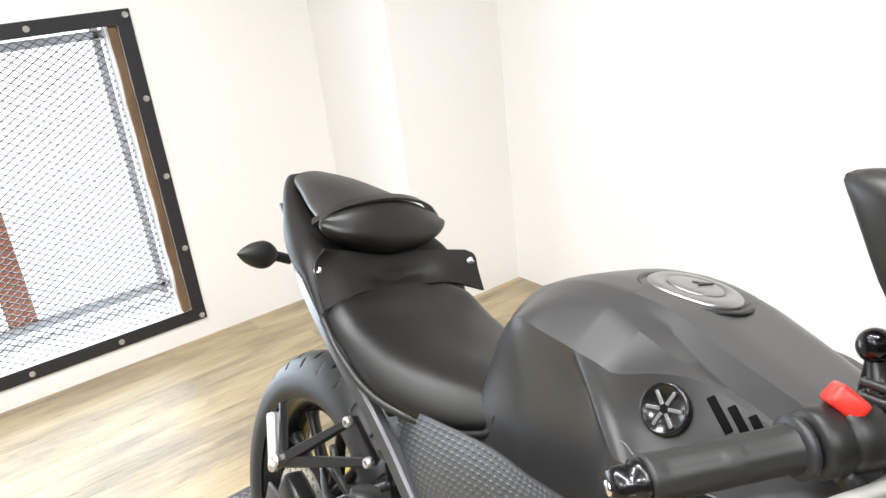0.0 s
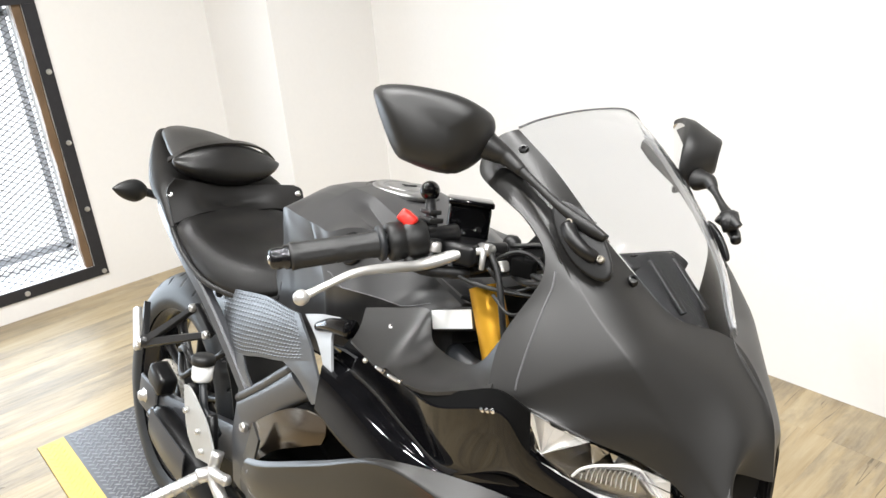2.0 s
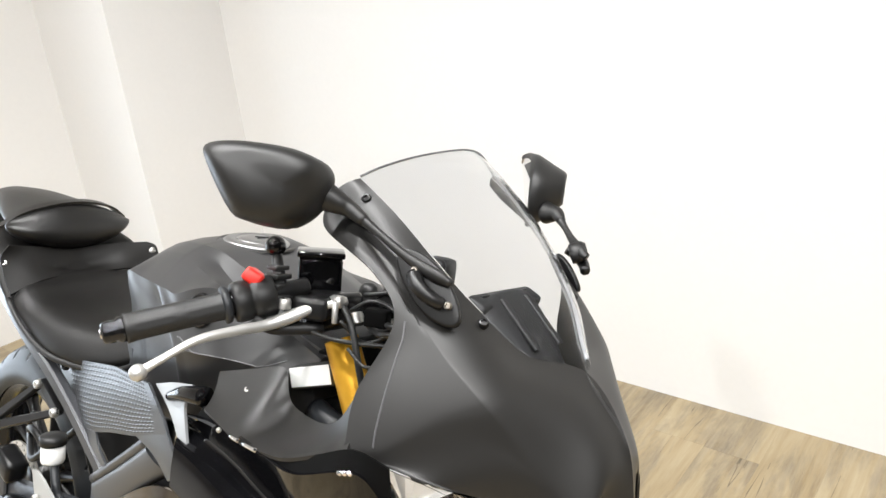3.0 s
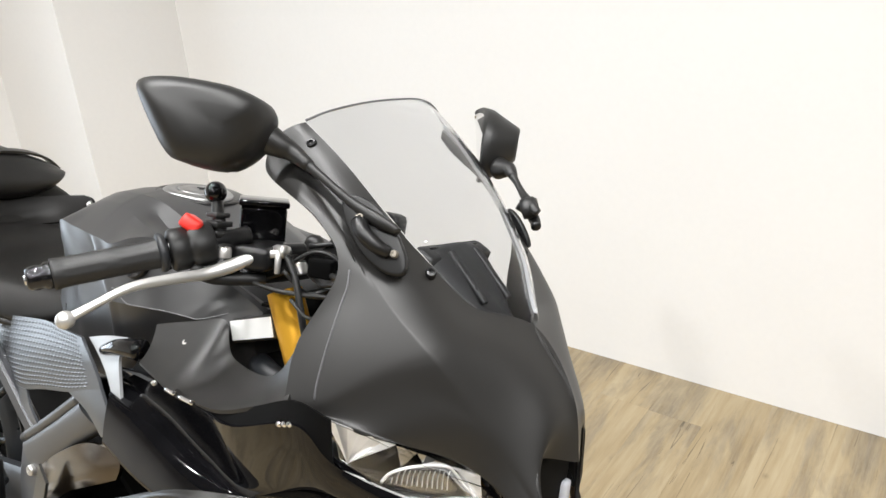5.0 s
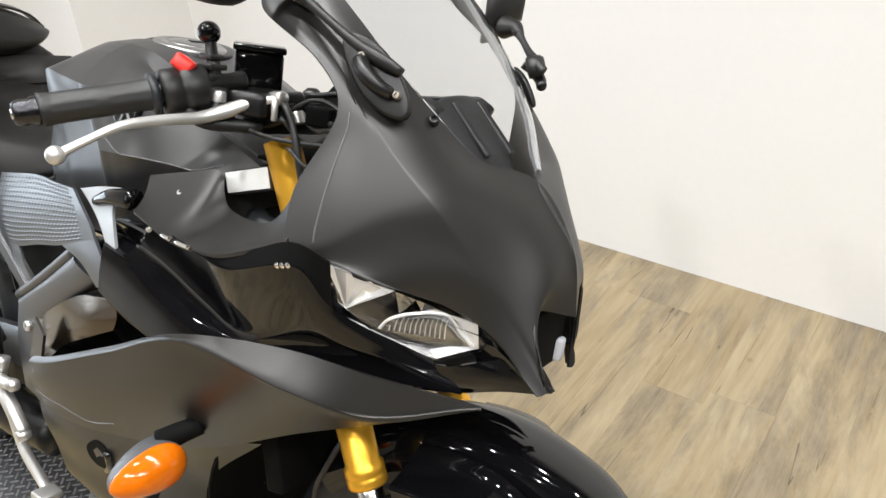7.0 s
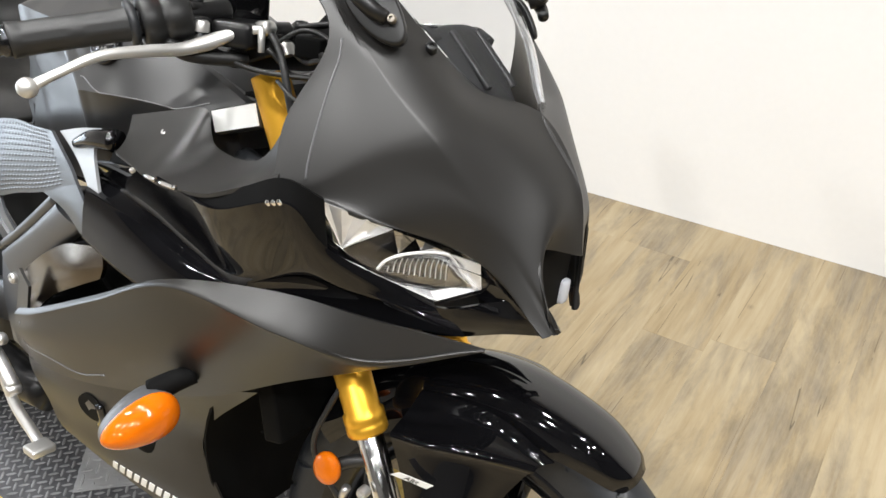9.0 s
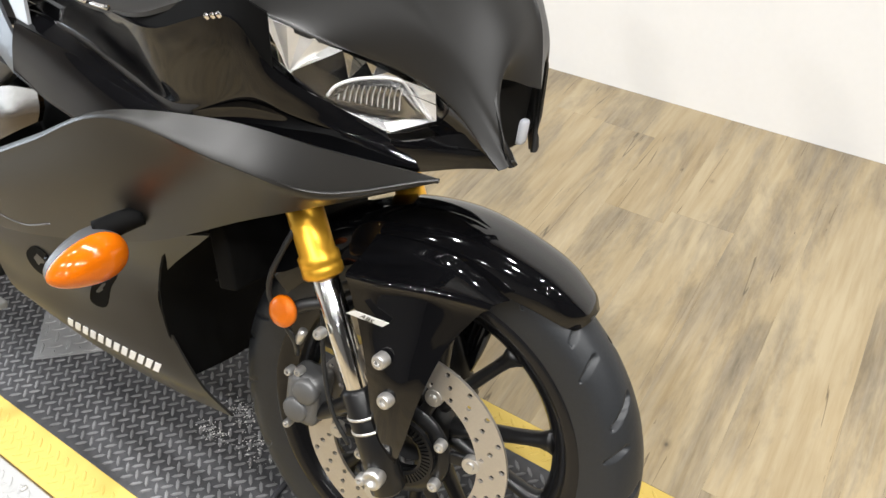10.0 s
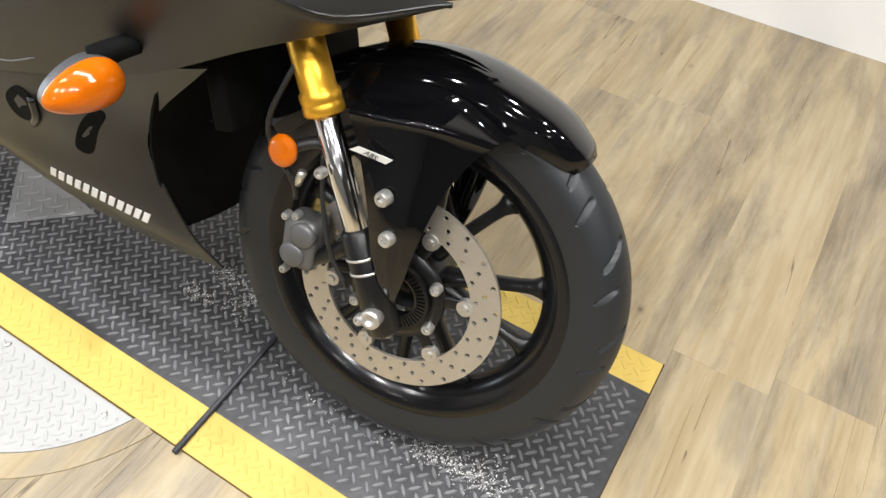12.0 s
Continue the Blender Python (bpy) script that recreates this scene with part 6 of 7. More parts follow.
def build_side_details():
    def inner_panel():
        top = [Vector(p) for p in ((0.228, -0.172, 0.822), (0.285, -0.160, 0.838), (0.333, -0.150, 0.849), (0.350, -0.157, 0.826), (0.370, -0.166, 0.815), (0.443, -0.190, 0.820), (0.483, -0.200, 0.838), (0.508, -0.196, 0.880))]
        low = [Vector(p) for p in ((0.262, -0.218, 0.790), (0.305, -0.227, 0.786), (0.335, -0.234, 0.784), (0.368, -0.239, 0.784), (0.410, -0.243, 0.788), (0.452, -0.246, 0.796), (0.496, -0.244, 0.814), (0.532, -0.236, 0.828))]
        dip = Vector((0, 0.003, -0.005))
        rows = [[a.lerp(b, f) + dip * (4 * f * (1 - f)) for a, b in zip(top, low)] for f in (0, 0.3, 0.55, 0.8, 1)]
        return panel(rows, 22, 40, 0.004, uneven=True)

    def duct_lip():
        return panel([
            [(0.255, -0.214, 0.790), (0.305, -0.224, 0.785), (0.368, -0.236, 0.783), (0.452, -0.243, 0.795), (0.500, -0.244, 0.816), (0.548, -0.243, 0.836), (0.582, -0.226, 0.822)],
            [(0.230, -0.206, 0.768), (0.300, -0.220, 0.776), (0.380, -0.236, 0.778), (0.455, -0.246, 0.778), (0.505, -0.248, 0.792), (0.556, -0.246, 0.808), (0.582, -0.214, 0.770)],
        ], 8, 30, 0.003)
    both(duct_lip, "duct_lip", RUBBER_AND_SHADE, bike, "black lip under the air duct panel")

    def nose_infill():
        return panel([
            [(0.678, -0.100, 0.762), (0.718, -0.084, 0.733), (0.752, -0.076, 0.703)],
            [(0.674, -0.088, 0.740), (0.712, -0.079, 0.722), (0.750, -0.073, 0.700)],
            [(0.672, -0.084, 0.718), (0.708, -0.078, 0.708), (0.748, -0.072, 0.697)],
        ], 8, 12, 0.003)
    for m in (Matrix(), MIRROR @ Matrix.Translation((-0.056, 0, -0.014))):
        part("nose_infill", nose_infill(), GLOSS, bike, "black filler beside the headlight", True, m)
    both(inner_panel, "inner_panel", MATTE, bike, "matte black inner air duct panel")
    for m in (Matrix(), MIRROR):
        part("panel_bolt", bolt((0.296, -0.175, 0.8155), (0, -0.6, 0.8), 0.007, 0.004), ALLOY, bike, "", True, m)
        part("panel_rivet", bolt((0.324, -0.240, 0.787), (0, -0.6, 0.8), 0.003, 0.002), ALLOY, bike, "", True, m)
        for k in range(3):
            part("edge_screw", bolt((0.541 + 0.007 * k, -0.2535, 0.8125 + 0.0022 * k), (0, -0.7, 0.7), 0.0024, 0.002), CHROME, bike, "", True, m)
        for pts in (((0.350, -0.242, 0.788), (0.360, -0.2435, 0.788), (0.369, -0.2445, 0.7885)), ((0.379, -0.2455, 0.7885), (0.392, -0.247, 0.789), (0.406, -0.2485, 0.790))):
            part("edge_clip", tube(pts, 0.0028, 8, 8), CHROME, bike, "", True, m)
        # wedge between the gloss fairing and the side cover, its bright wall reflection painted in silver
        part("side_wedge", panel([
            [(0.118, -0.198, 0.781), (0.161, -0.198, 0.794), (0.206, -0.198, 0.803)],
            [(0.158, -0.206, 0.765), (0.181, -0.206, 0.772), (0.202, -0.206, 0.779)],
            [(0.193, -0.214, 0.743), (0.204, -0.214, 0.749), (0.216, -0.214, 0.755)],
            [(0.233, -0.224, 0.700), (0.237, -0.224, 0.702), (0.242, -0.224, 0.706)],
        ], 12, 8, 0.004), WEDGE_REFLECTION, bike, "gloss black side wedge with a bright reflection in its colour", True, m)
        part("duct_tube", tube([(0.160, -0.200, 0.775), (0.200, -0.205, 0.790), (0.240, -0.200, 0.795)], (0.008, 0.014), 12, 12), GLOSS, bike, "", True, m)
    # front indicators
    for m in (Matrix(), MIRROR):
        C = Vector((0.398, -0.282, 0.530))
        ax = Vector((0.93, -0.30, 0.06)).normalized()
        side = Vector((-0.20, -0.95, -0.30)).normalized()
        up = side.cross(ax).normalized()
        side = ax.cross(up)
        n = 28

        def oval(t, s, lean=0.0):
            c = C + ax * t + side * lean
            return [c + (side * 0.043 * math.cos(q) * (1 + 0.10 * math.cos(q)) + up * (0.0260 - 0.004 * math.cos(q)) * math.sin(q)) * s for q in (2 * math.pi * k / n for k in range(n))]
        ind = part("indicator", skin(grid([oval(-0.046, 0.10, -0.012), oval(-0.042, 0.42, -0.010), oval(-0.030, 0.76, -0.006), oval(-0.014, 0.95), oval(0.0, 1.01), oval(0.003, 1.0)], 16, n), closed=True, caps=True), MATTE_GREY, bike, "stubby grey indicator with an amber lens", True, m)
        part("indicator_lens", skin(grid([oval(0.001, 1.0), oval(0.006, 1.015), oval(0.014, 0.94), oval(0.022, 0.76), oval(0.028, 0.45), oval(0.030, 0.06)], 18, n), closed=True, caps=True), AMBER, ind, "amber lens", True, m)
        part("indicator_stem", tube([C + Vector((-0.014, 0.022, 0.018)), C + Vector((0.0, 0.040, 0.030)), C + Vector((0.010, 0.060, 0.036))], (0.015, 0.011), 12, 10), RUBBER_AND_SHADE, ind, "black rubber stem", True, m)
    text_bars("side_marking", (0.150, -0.160, 0.268), (0.0142, 0.002, -0.0016), (0.007, -0.008, 0.0215), 12, WHITEINK, bike, "white maker marking as plain bars", belly[0])
    # ABS marking on the mudguard stay
    tx = bpy.data.curves.new("stay_marking", "FONT")
    tx.body, tx.size, tx.extrude, tx.align_x, tx.shear = "ABS", 0.017, 0.0004, "CENTER", 0.3
    plate = part("marking_plate", extrude([(-0.034, -0.001), (0.030, -0.004), (0.036, 0.010), (-0.024, 0.012)], 0.0008, STEER @ Matrix(((0.90, 0.40, 0.05, 0.648), (0.30, -0.20, -0.98, -0.1455), (-0.14, 0.90, -0.2, 0.500), (0, 0, 0, 1))) @ Matrix.Scale(0.7, 4)), WHITEINK, bike, "white plate with dark letters", False)
    ob = new("stay_marking", tx)
    ob.data.materials.append(PLASTIC)
    ob.parent = plate
    ob.matrix_basis = STEER @ Matrix(((0.90, 0.40, 0.05, 0.648), (0.30, -0.20, -0.98, -0.1470), (-0.14, 0.90, -0.2, 0.4995), (0, 0, 0, 1))) @ Matrix.Scale(0.55, 4)
    # lower fairing: seam, hole with a hose end, slanted slot; both openings are painted shade patches
    for m in (Matrix(), MIRROR):
        part("fairing_seam", tube(on_skin([(0.047, -0.228, 0.497), (0.037, -0.228, 0.450), (0.106, -0.228, 0.457), (0.174, -0.228, 0.462), (0.238, -0.228, 0.490)]), 0.0013, 6, 24), GREYEDGE, bike, "", True, m)
        for k, outline in enumerate((
                [(0.133, 0.396), (0.158, 0.420), (0.178, 0.424), (0.190, 0.414), (0.183, 0.383), (0.169, 0.360), (0.142, 0.356), (0.129, 0.371)],
                [(0.292, 0.420), (0.300, 0.408), (0.280, 0.378), (0.254, 0.336), (0.230, 0.338), (0.246, 0.372), (0.268, 0.404)])):
            rim = spline(on_skin([(x, -0.205 + 0.012 * k, z) for x, z in outline]), 28, True)
            bm = bmesh.new()
            lo, hi = [bm.verts.new(p + Vector((0, 0.003, 0))) for p in rim], [bm.verts.new(p + Vector((0, -0.0015, 0.0005))) for p in rim]
            bm.faces.new(hi)
            for i in range(28):
                bm.faces.new((lo[i], lo[(i + 1) % 28], hi[(i + 1) % 28], hi[i]))
            part(("vent_hole_shade", "vent_slot_shade")[k], bm, RUBBER_AND_SHADE, bike, "near-black patch for the shaded opening in the lower fairing", False, m)
            if not k:
                part("vent_hose", tube([p + Vector((0.004, -0.002, 0)) for p in (rim[10], rim[14], rim[18])], 0.006, 10, 10), CHROME_DARK, bike, "", True, m)


MATTE_GREY = material("matte_grey_plastic", (0.06, 0.062, 0.066), 0.4, grain=0.1, scale=300)
build_side_details()


# ---- middle and rear: side covers, frame, engine, swingarm, rear set ----
KNIT = material("textured_side_plastic", (0.034, 0.036, 0.040), 0.34, grain=0.15, scale=300)


def build_middle():
    for m in (Matrix(), MIRROR):
        main = [
            [(-0.301, -0.123, 0.703), (-0.161, -0.151, 0.735), (-0.034, -0.176, 0.763), (0.048, -0.193, 0.772), (0.111, -0.205, 0.780)],
            [(-0.269, -0.131, 0.672), (-0.150, -0.156, 0.699), (-0.032, -0.181, 0.727), (0.069, -0.200, 0.749), (0.146, -0.213, 0.762)],
            [(-0.235, -0.138, 0.637), (-0.142, -0.158, 0.658), (-0.036, -0.179, 0.687), (0.070, -0.199, 0.716), (0.169, -0.217, 0.747)],
            [(-0.200, -0.143, 0.609), (-0.123, -0.158, 0.625), (-0.036, -0.176, 0.655), (0.070, -0.197, 0.688), (0.185, -0.220, 0.732)]]
        front_arm = [
            [(0.070, -0.197, 0.688), (0.130, -0.209, 0.713), (0.185, -0.220, 0.732)],
            [(0.139, -0.211, 0.686), (0.172, -0.219, 0.701), (0.208, -0.225, 0.715)],
            [(0.194, -0.222, 0.670), (0.217, -0.228, 0.683), (0.237, -0.230, 0.694)]]
        rear_arm = [
            [(-0.200, -0.143, 0.609), (-0.162, -0.151, 0.616), (-0.123, -0.158, 0.625)],
            [(-0.145, -0.154, 0.592), (-0.123, -0.158, 0.599), (-0.104, -0.162, 0.604)],
            [(-0.085, -0.166, 0.579), (-0.073, -0.168, 0.584), (-0.062, -0.171, 0.589)]]
        main = [[Vector(r[0]) * 1.4 - Vector(r[1]) * 0.4] + r for r in main]
        ob = part("side_cover", join(panel(main, 22, 40, 0.004), panel(front_arm, 12, 8, 0.004), panel(rear_arm, 12, 8, 0.004)), KNIT, bike, "dark grey side cover with a knurled patch", True, m)
        # knurled patch: small raised lozenges over the middle of the cover
        bm = bmesh.new()
        field = grid(main, 61, 161)
        for i in range(3, 56, 4):
            for j in range(38, 148, 4):
                jj = j + (2 if i % 8 == 3 else 0)
                p, along_u, along_v = field[i][jj], field[i + 2][jj] - field[i - 2][jj], field[i][jj + 3] - field[i][jj - 3]
                out = along_u.cross(along_v).normalized()
                out = out if out.y < 0 else -out
                q = [bm.verts.new(p + out * 0.0002 + d) for d in (-along_v * 0.36, -along_u * 0.40, along_v * 0.36, along_u * 0.40)]
                tip = bm.verts.new(p + out * 0.0009)
                for k in range(4):
                    bm.faces.new((q[k], q[(k + 1) % 4], tip))
        bm.transform(m)
        quick("knurling", bm, KNIT, ob, "", "stuff")
        part("cover_bolt", bolt((-0.276, -0.136, 0.698), (0, -1, 0.2), 0.010, 0.004), PLASTIC, bike, "", True, m)
        # frame: diagonal spar with its lower brace
        def spar(pts, w, d):
            rows = []
            cs = [Vector(p) for p in pts]
            for i, c in enumerate(cs):
                t = (cs[min(i + 1, len(cs) - 1)] - cs[max(i - 1, 0)]).normalized()
                s = t.cross(Vector((0, 1, 0))).normalized()
                rows.append([c + s * w * x + Vector((0, 1, 0)) * d * y for x, y in ((-1, -0.6), (-0.7, -1), (0.7, -1), (1, -0.6), (1, 0.6), (0.7, 1), (-0.7, 1), (-1, 0.6))])
            return sharp(skin(grid(rows, 16, 8, True, False), closed=True, caps=True), 40)
        part("frame_spar", panel([[(-0.130, -0.148, 0.538), (-0.021, -0.164, 0.608), (0.087, -0.181, 0.681)], [(-0.126, -0.160, 0.530), (-0.016, -0.177, 0.600), (0.092, -0.194, 0.675)], [(-0.108, -0.163, 0.514), (0.008, -0.181, 0.594), (0.122, -0.200, 0.668)], [(-0.086, -0.161, 0.498), (0.037, -0.179, 0.586), (0.151, -0.198, 0.661)], [(-0.086, -0.150, 0.492), (0.037, -0.166, 0.580), (0.151, -0.186, 0.655)]], 16, 14, 0.008), FRAME, bike, "satin grey-black frame spar", True, m)
        part("frame_tube", tube([(-0.128, -0.154, 0.540), (-0.021, -0.168, 0.611), (0.092, -0.186, 0.688)], 0.009, 12, 12), FRAME, bike, "", True, m)
        part("seat_rail", spar([(-0.820, -0.030, 0.870), (-0.700, -0.085, 0.842), (-0.545, -0.142, 0.812), (-0.383, -0.162, 0.748), (-0.290, -0.155, 0.690), (-0.215, -0.145, 0.625), (-0.105, -0.145, 0.545)], 0.013, 0.010), FRAME, bike, "satin black seat rail", True, m if m == Matrix() else m @ Matrix.Translation((0, 0.022, -0.028)))
        part("pivot_plate", panel([[(-0.160, -0.140, 0.545), (-0.110, -0.150, 0.560), (-0.070, -0.155, 0.550)], [(-0.140, -0.155, 0.460), (-0.095, -0.160, 0.470), (-0.050, -0.165, 0.480)], [(-0.130, -0.150, 0.370), (-0.080, -0.155, 0.370), (-0.030, -0.160, 0.380)]], 14, 12, 0.012), FRAME, bike, "", True, m)
        part("spar_bolt", bolt((-0.085, -0.166, 0.502), (0, -1, 0), 0.009, 0.005), ALLOY, bike, "", True, m)
        # engine cover under the frame, its brown tint a painted reflection of the wood floor
        part("engine_cover", panel([[(-0.110, -0.150, 0.480), (0.000, -0.180, 0.560), (0.120, -0.200, 0.630), (0.220, -0.212, 0.655)], [(-0.060, -0.165, 0.470), (0.040, -0.190, 0.540), (0.140, -0.208, 0.600), (0.225, -0.214, 0.635)], [(-0.020, -0.170, 0.470), (0.070, -0.192, 0.535), (0.150, -0.206, 0.580), (0.215, -0.212, 0.615)]], 12, 18, 0.006), FLOOR_REFLECTION, bike, "engine cover with the floor's brown reflection in its colour", True, m)
        part("fairing_rear_edge", panel([[(-0.045, -0.185, 0.470), (-0.020, -0.195, 0.500), (0.010, -0.205, 0.560)], [(0.010, -0.200, 0.460), (0.030, -0.208, 0.500), (0.045, -0.212, 0.545)]], 8, 10, 0.004), MATTE, bike, "", True, m)
    # engine block and its mass behind the fairings, recess shade painted in as near-black
    part("engine", join(box(0.36, 0.24, 0.26, (0.10, 0, 0.42), 0.03), box(0.22, 0.26, 0.20, (0.20, 0, 0.58), 0.03, (0, 30, 0)), lathe([(0, -0.16), (0.075, -0.16), (0.085, -0.14), (0.085, 0.14), (0, 0.14)], 32, Matrix.Translation((0.0, 0, 0.40)) @ WHEELX)), RUBBER_AND_SHADE, bike, "engine block, recess shade in its black colour")
    part("air_box", box(0.36, 0.20, 0.12, (0.12, 0, 0.72), 0.03), RUBBER_AND_SHADE, bike)
    # added sheet, near-black for the shade behind the front wheel
    part("belly_shade_sheet", panel([[(0.42, -0.19, 0.56), (0.42, 0, 0.56), (0.42, 0.19, 0.56)], [(0.345, -0.150, 0.40), (0.345, 0, 0.40), (0.345, 0.150, 0.40)], [(0.345, -0.112, 0.24), (0.345, 0, 0.23), (0.345, 0.112, 0.24)]], 10, 10, 0.004, inner=(0, 0, 0.4)), RUBBER_AND_SHADE, bike, "added black sheet for the shade behind the front wheel")
    part("radiator", box(0.03, 0.28, 0.20, (0.43, 0, 0.55), 0.004, (0, -15, 0)), RUBBER_AND_SHADE, bike, "radiator, recess shade in its black colour")
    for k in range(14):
        part("radiator_fin", box(0.004, 0.28, 0.0025, (0.4365, 0, 0.46 + 0.014 * k), 0.0), RUBBER_AND_SHADE, bike, "", False)
    part("exhaust_header", tube([(0.30, -0.04, 0.50), (0.31, -0.05, 0.42), (0.31, -0.05, 0.30), (0.26, -0.04, 0.20), (0.05, -0.05, 0.17)], 0.019, 12, 30), EXHAUST, bike, "brown-blued exhaust pipe")
    part("exhaust_header", tube([(0.30, 0.04, 0.50), (0.31, 0.05, 0.42), (0.31, 0.05, 0.30), (0.26, 0.04, 0.20), (0.05, -0.02, 0.17)], 0.019, 12, 30), EXHAUST, bike)
    part("label_bracket", box(0.076, 0.030, 0.030, (0.362, -0.118, 0.842), 0.003, (0, -18, 0)), PLASTIC, bike)
    part("caution_label", box(0.074, 0.002, 0.025, (0.362, -0.1345, 0.843), 0.0006, (0, -18, 0)), LABEL, bike, "white caution label", False)
    # block in the duct, its shade painted in as near-black
    part("duct_block", box(0.20, 0.10, 0.06, (0.34, -0.045, 0.765), 0.015), RUBBER_AND_SHADE, bike)
    part("duct_boot", tube([(0.350, -0.105, 0.788), (0.380, -0.115, 0.785), (0.410, -0.115, 0.780)], 0.016, 12, 8), RUBBER, bike)


FRAME = material("satin_frame_paint", (0.048, 0.050, 0.055), 0.33, metal=0.2, grain=0.1, scale=200)
# brown base colour imitates the wood floor mirrored in the cover
FLOOR_REFLECTION = material("engine_cover_floor_reflection", (0.075, 0.055, 0.035), 0.16, metal=0.9, grain=0.1, scale=15)
EXHAUST = material("blued_exhaust", (0.10, 0.07, 0.05), 0.35, metal=1.0, grain=0.2, scale=20)
LABEL = material("white_label", (0.78, 0.78, 0.76), 0.45, grain=0.04)
build_middle()


def build_rear():
    # swingarm
    for m in (Matrix(), MIRROR):
        rows = []
        for u, w, y, hw in ((-0.685, 0.318, -0.098, 0.026), (-0.620, 0.322, -0.098, 0.034), (-0.500, 0.340, -0.092, 0.034), (-0.320, 0.370, -0.090, 0.038), (-0.170, 0.400, -0.095, 0.040)):
            c = Vector((u, y, w))
            rows.append([c + Vector((0, 0.013 * a, hw * b)) for a, b in ((-1, -0.7), (-1, 0.7), (-0.6, 1), (0.6, 1), (1, 0.7), (1, -0.7), (0.6, -1), (-0.6, -1))])
        part("swingarm", sharp(skin(grid(rows, 16, 8, True, False), closed=True, caps=True), 40), FRAME, bike, "satin black swingarm leg", True, m)
        part("axle_nut", lathe([(0, -0.012), (0.010, -0.012), (0.013, -0.009), (0.013, 0), (0.018, 0.001), (0.018, 0.006), (0, 0.006)], 6, m @ Matrix.Translation((-0.643, -0.119, 0.333)) @ WHEELX.inverted()), ALLOY, bike, "silver axle nut")
        part("axle_plate", box(0.100, 0.008, 0.078, (-0.628, -0.113, 0.335), 0.005, (0, 6, 0)), FRAME, bike, "", True, m)
    part("swingarm_bridge", box(0.06, 0.18, 0.07, (-0.24, 0, 0.385), 0.015), FRAME, bike)
    part("rear_shock", lathe([(0, 0), (0.030, 0), (0.030, 0.16), (0.02, 0.17), (0.02, 0.22), (0, 0.22)], 20, along((-0.20, 0, 0.38), (-0.15, 0, 0.66))), SATIN, bike)
    # silencer on the right, low behind the heel guard
    rows = []
    for u, y, w, a, b in ((-0.120, -0.100, 0.245, 0.026, 0.030), (-0.250, -0.110, 0.255, 0.034, 0.044), (-0.400, -0.120, 0.285, 0.036, 0.050), (-0.500, -0.124, 0.310, 0.034, 0.046), (-0.530, -0.125, 0.318, 0.026, 0.036)):
        rows.append([(u, y + a * math.cos(q), w + b * math.sin(q)) for q in (2 * math.pi * k / 20 for k in range(20))])
    part("silencer", skin(grid([[Vector(p) for p in r] for r in rows], 22, 20), closed=True, caps=True), SATIN, bike, "black stubby exhaust silencer")
    part("silencer_shield", panel([[(-0.33, -0.156, 0.330), (-0.42, -0.160, 0.350), (-0.50, -0.160, 0.365)], [(-0.33, -0.158, 0.295), (-0.42, -0.163, 0.312), (-0.50, -0.163, 0.330)], [(-0.34, -0.150, 0.255), (-0.42, -0.155, 0.270), (-0.49, -0.155, 0.290)]], 10, 14, 0.003), FRAME, bike, "satin black heat shield")
    part("tail_pipe", tube([(-0.520, -0.125, 0.316), (-0.560, -0.126, 0.326)], 0.018, 18, 4), CHROME_DARK, bike)
    # heel guard and rider's foot peg
    part("heel_guard", panel([
        [(-0.325, -0.170, 0.492), (-0.300, -0.172, 0.497), (-0.270, -0.174, 0.490)],
        [(-0.310, -0.172, 0.450), (-0.262, -0.176, 0.468), (-0.205, -0.178, 0.462)],
        [(-0.285, -0.174, 0.405), (-0.225, -0.178, 0.425), (-0.165, -0.180, 0.425)],
        [(-0.240, -0.174, 0.372), (-0.190, -0.178, 0.385), (-0.148, -0.180, 0.395)]], 18, 12, 0.004), HEEL, bike, "silver grey heel guard plate")
    for p in ((-0.285, -0.182, 0.455), (-0.225, -0.184, 0.435), (-0.205, -0.184, 0.402)):
        part("guard_bolt", bolt(p, (0, -1, 0.1), 0.006, 0.004), ALLOY, bike)
    hanger = part("foot_peg_hanger", join(tube([(-0.150, -0.175, 0.425), (-0.145, -0.185, 0.385), (-0.080, -0.200, 0.375), (-0.030, -0.205, 0.345)], 0.0115, 12, 16), rod((-0.150, -0.185, 0.385), (-0.158, -0.212, 0.380), 0.014), rod((-0.072, -0.190, 0.412), (-0.073, -0.206, 0.411), 0.010), tube([(-0.150, -0.185, 0.390), (-0.110, -0.195, 0.402), (-0.072, -0.198, 0.412)], 0.010, 10, 10), rod((-0.030, -0.195, 0.345), (-0.032, -0.216, 0.342), 0.010)), ALLOY, bike, "cast silver foot peg hanger")
    part("foot_peg", join(rod((-0.155, -0.205, 0.380), (-0.190, -0.300, 0.330), 0.0125, 0.011, n=12), box(0.02, 0.012, 0.012, (-0.192, -0.306, 0.327), 0.003)), ALLOY, hanger, "knurled alloy foot peg")
    for k in range(6):
        c = Vector((-0.160, -0.219, 0.3725)).lerp(Vector((-0.187, -0.293, 0.3335)), k / 5)
        part("peg_ridge", lathe([(0.0120, -0.002), (0.0133, -0.001), (0.0133, 0.001), (0.0120, 0.002)], 14, along(c, c + Vector((-0.035, -0.095, -0.050)))), ALLOY, hanger)
    part("peg_feeler", rod((-0.190, -0.300, 0.325), (-0.205, -0.312, 0.295), 0.004), ALLOY, hanger)
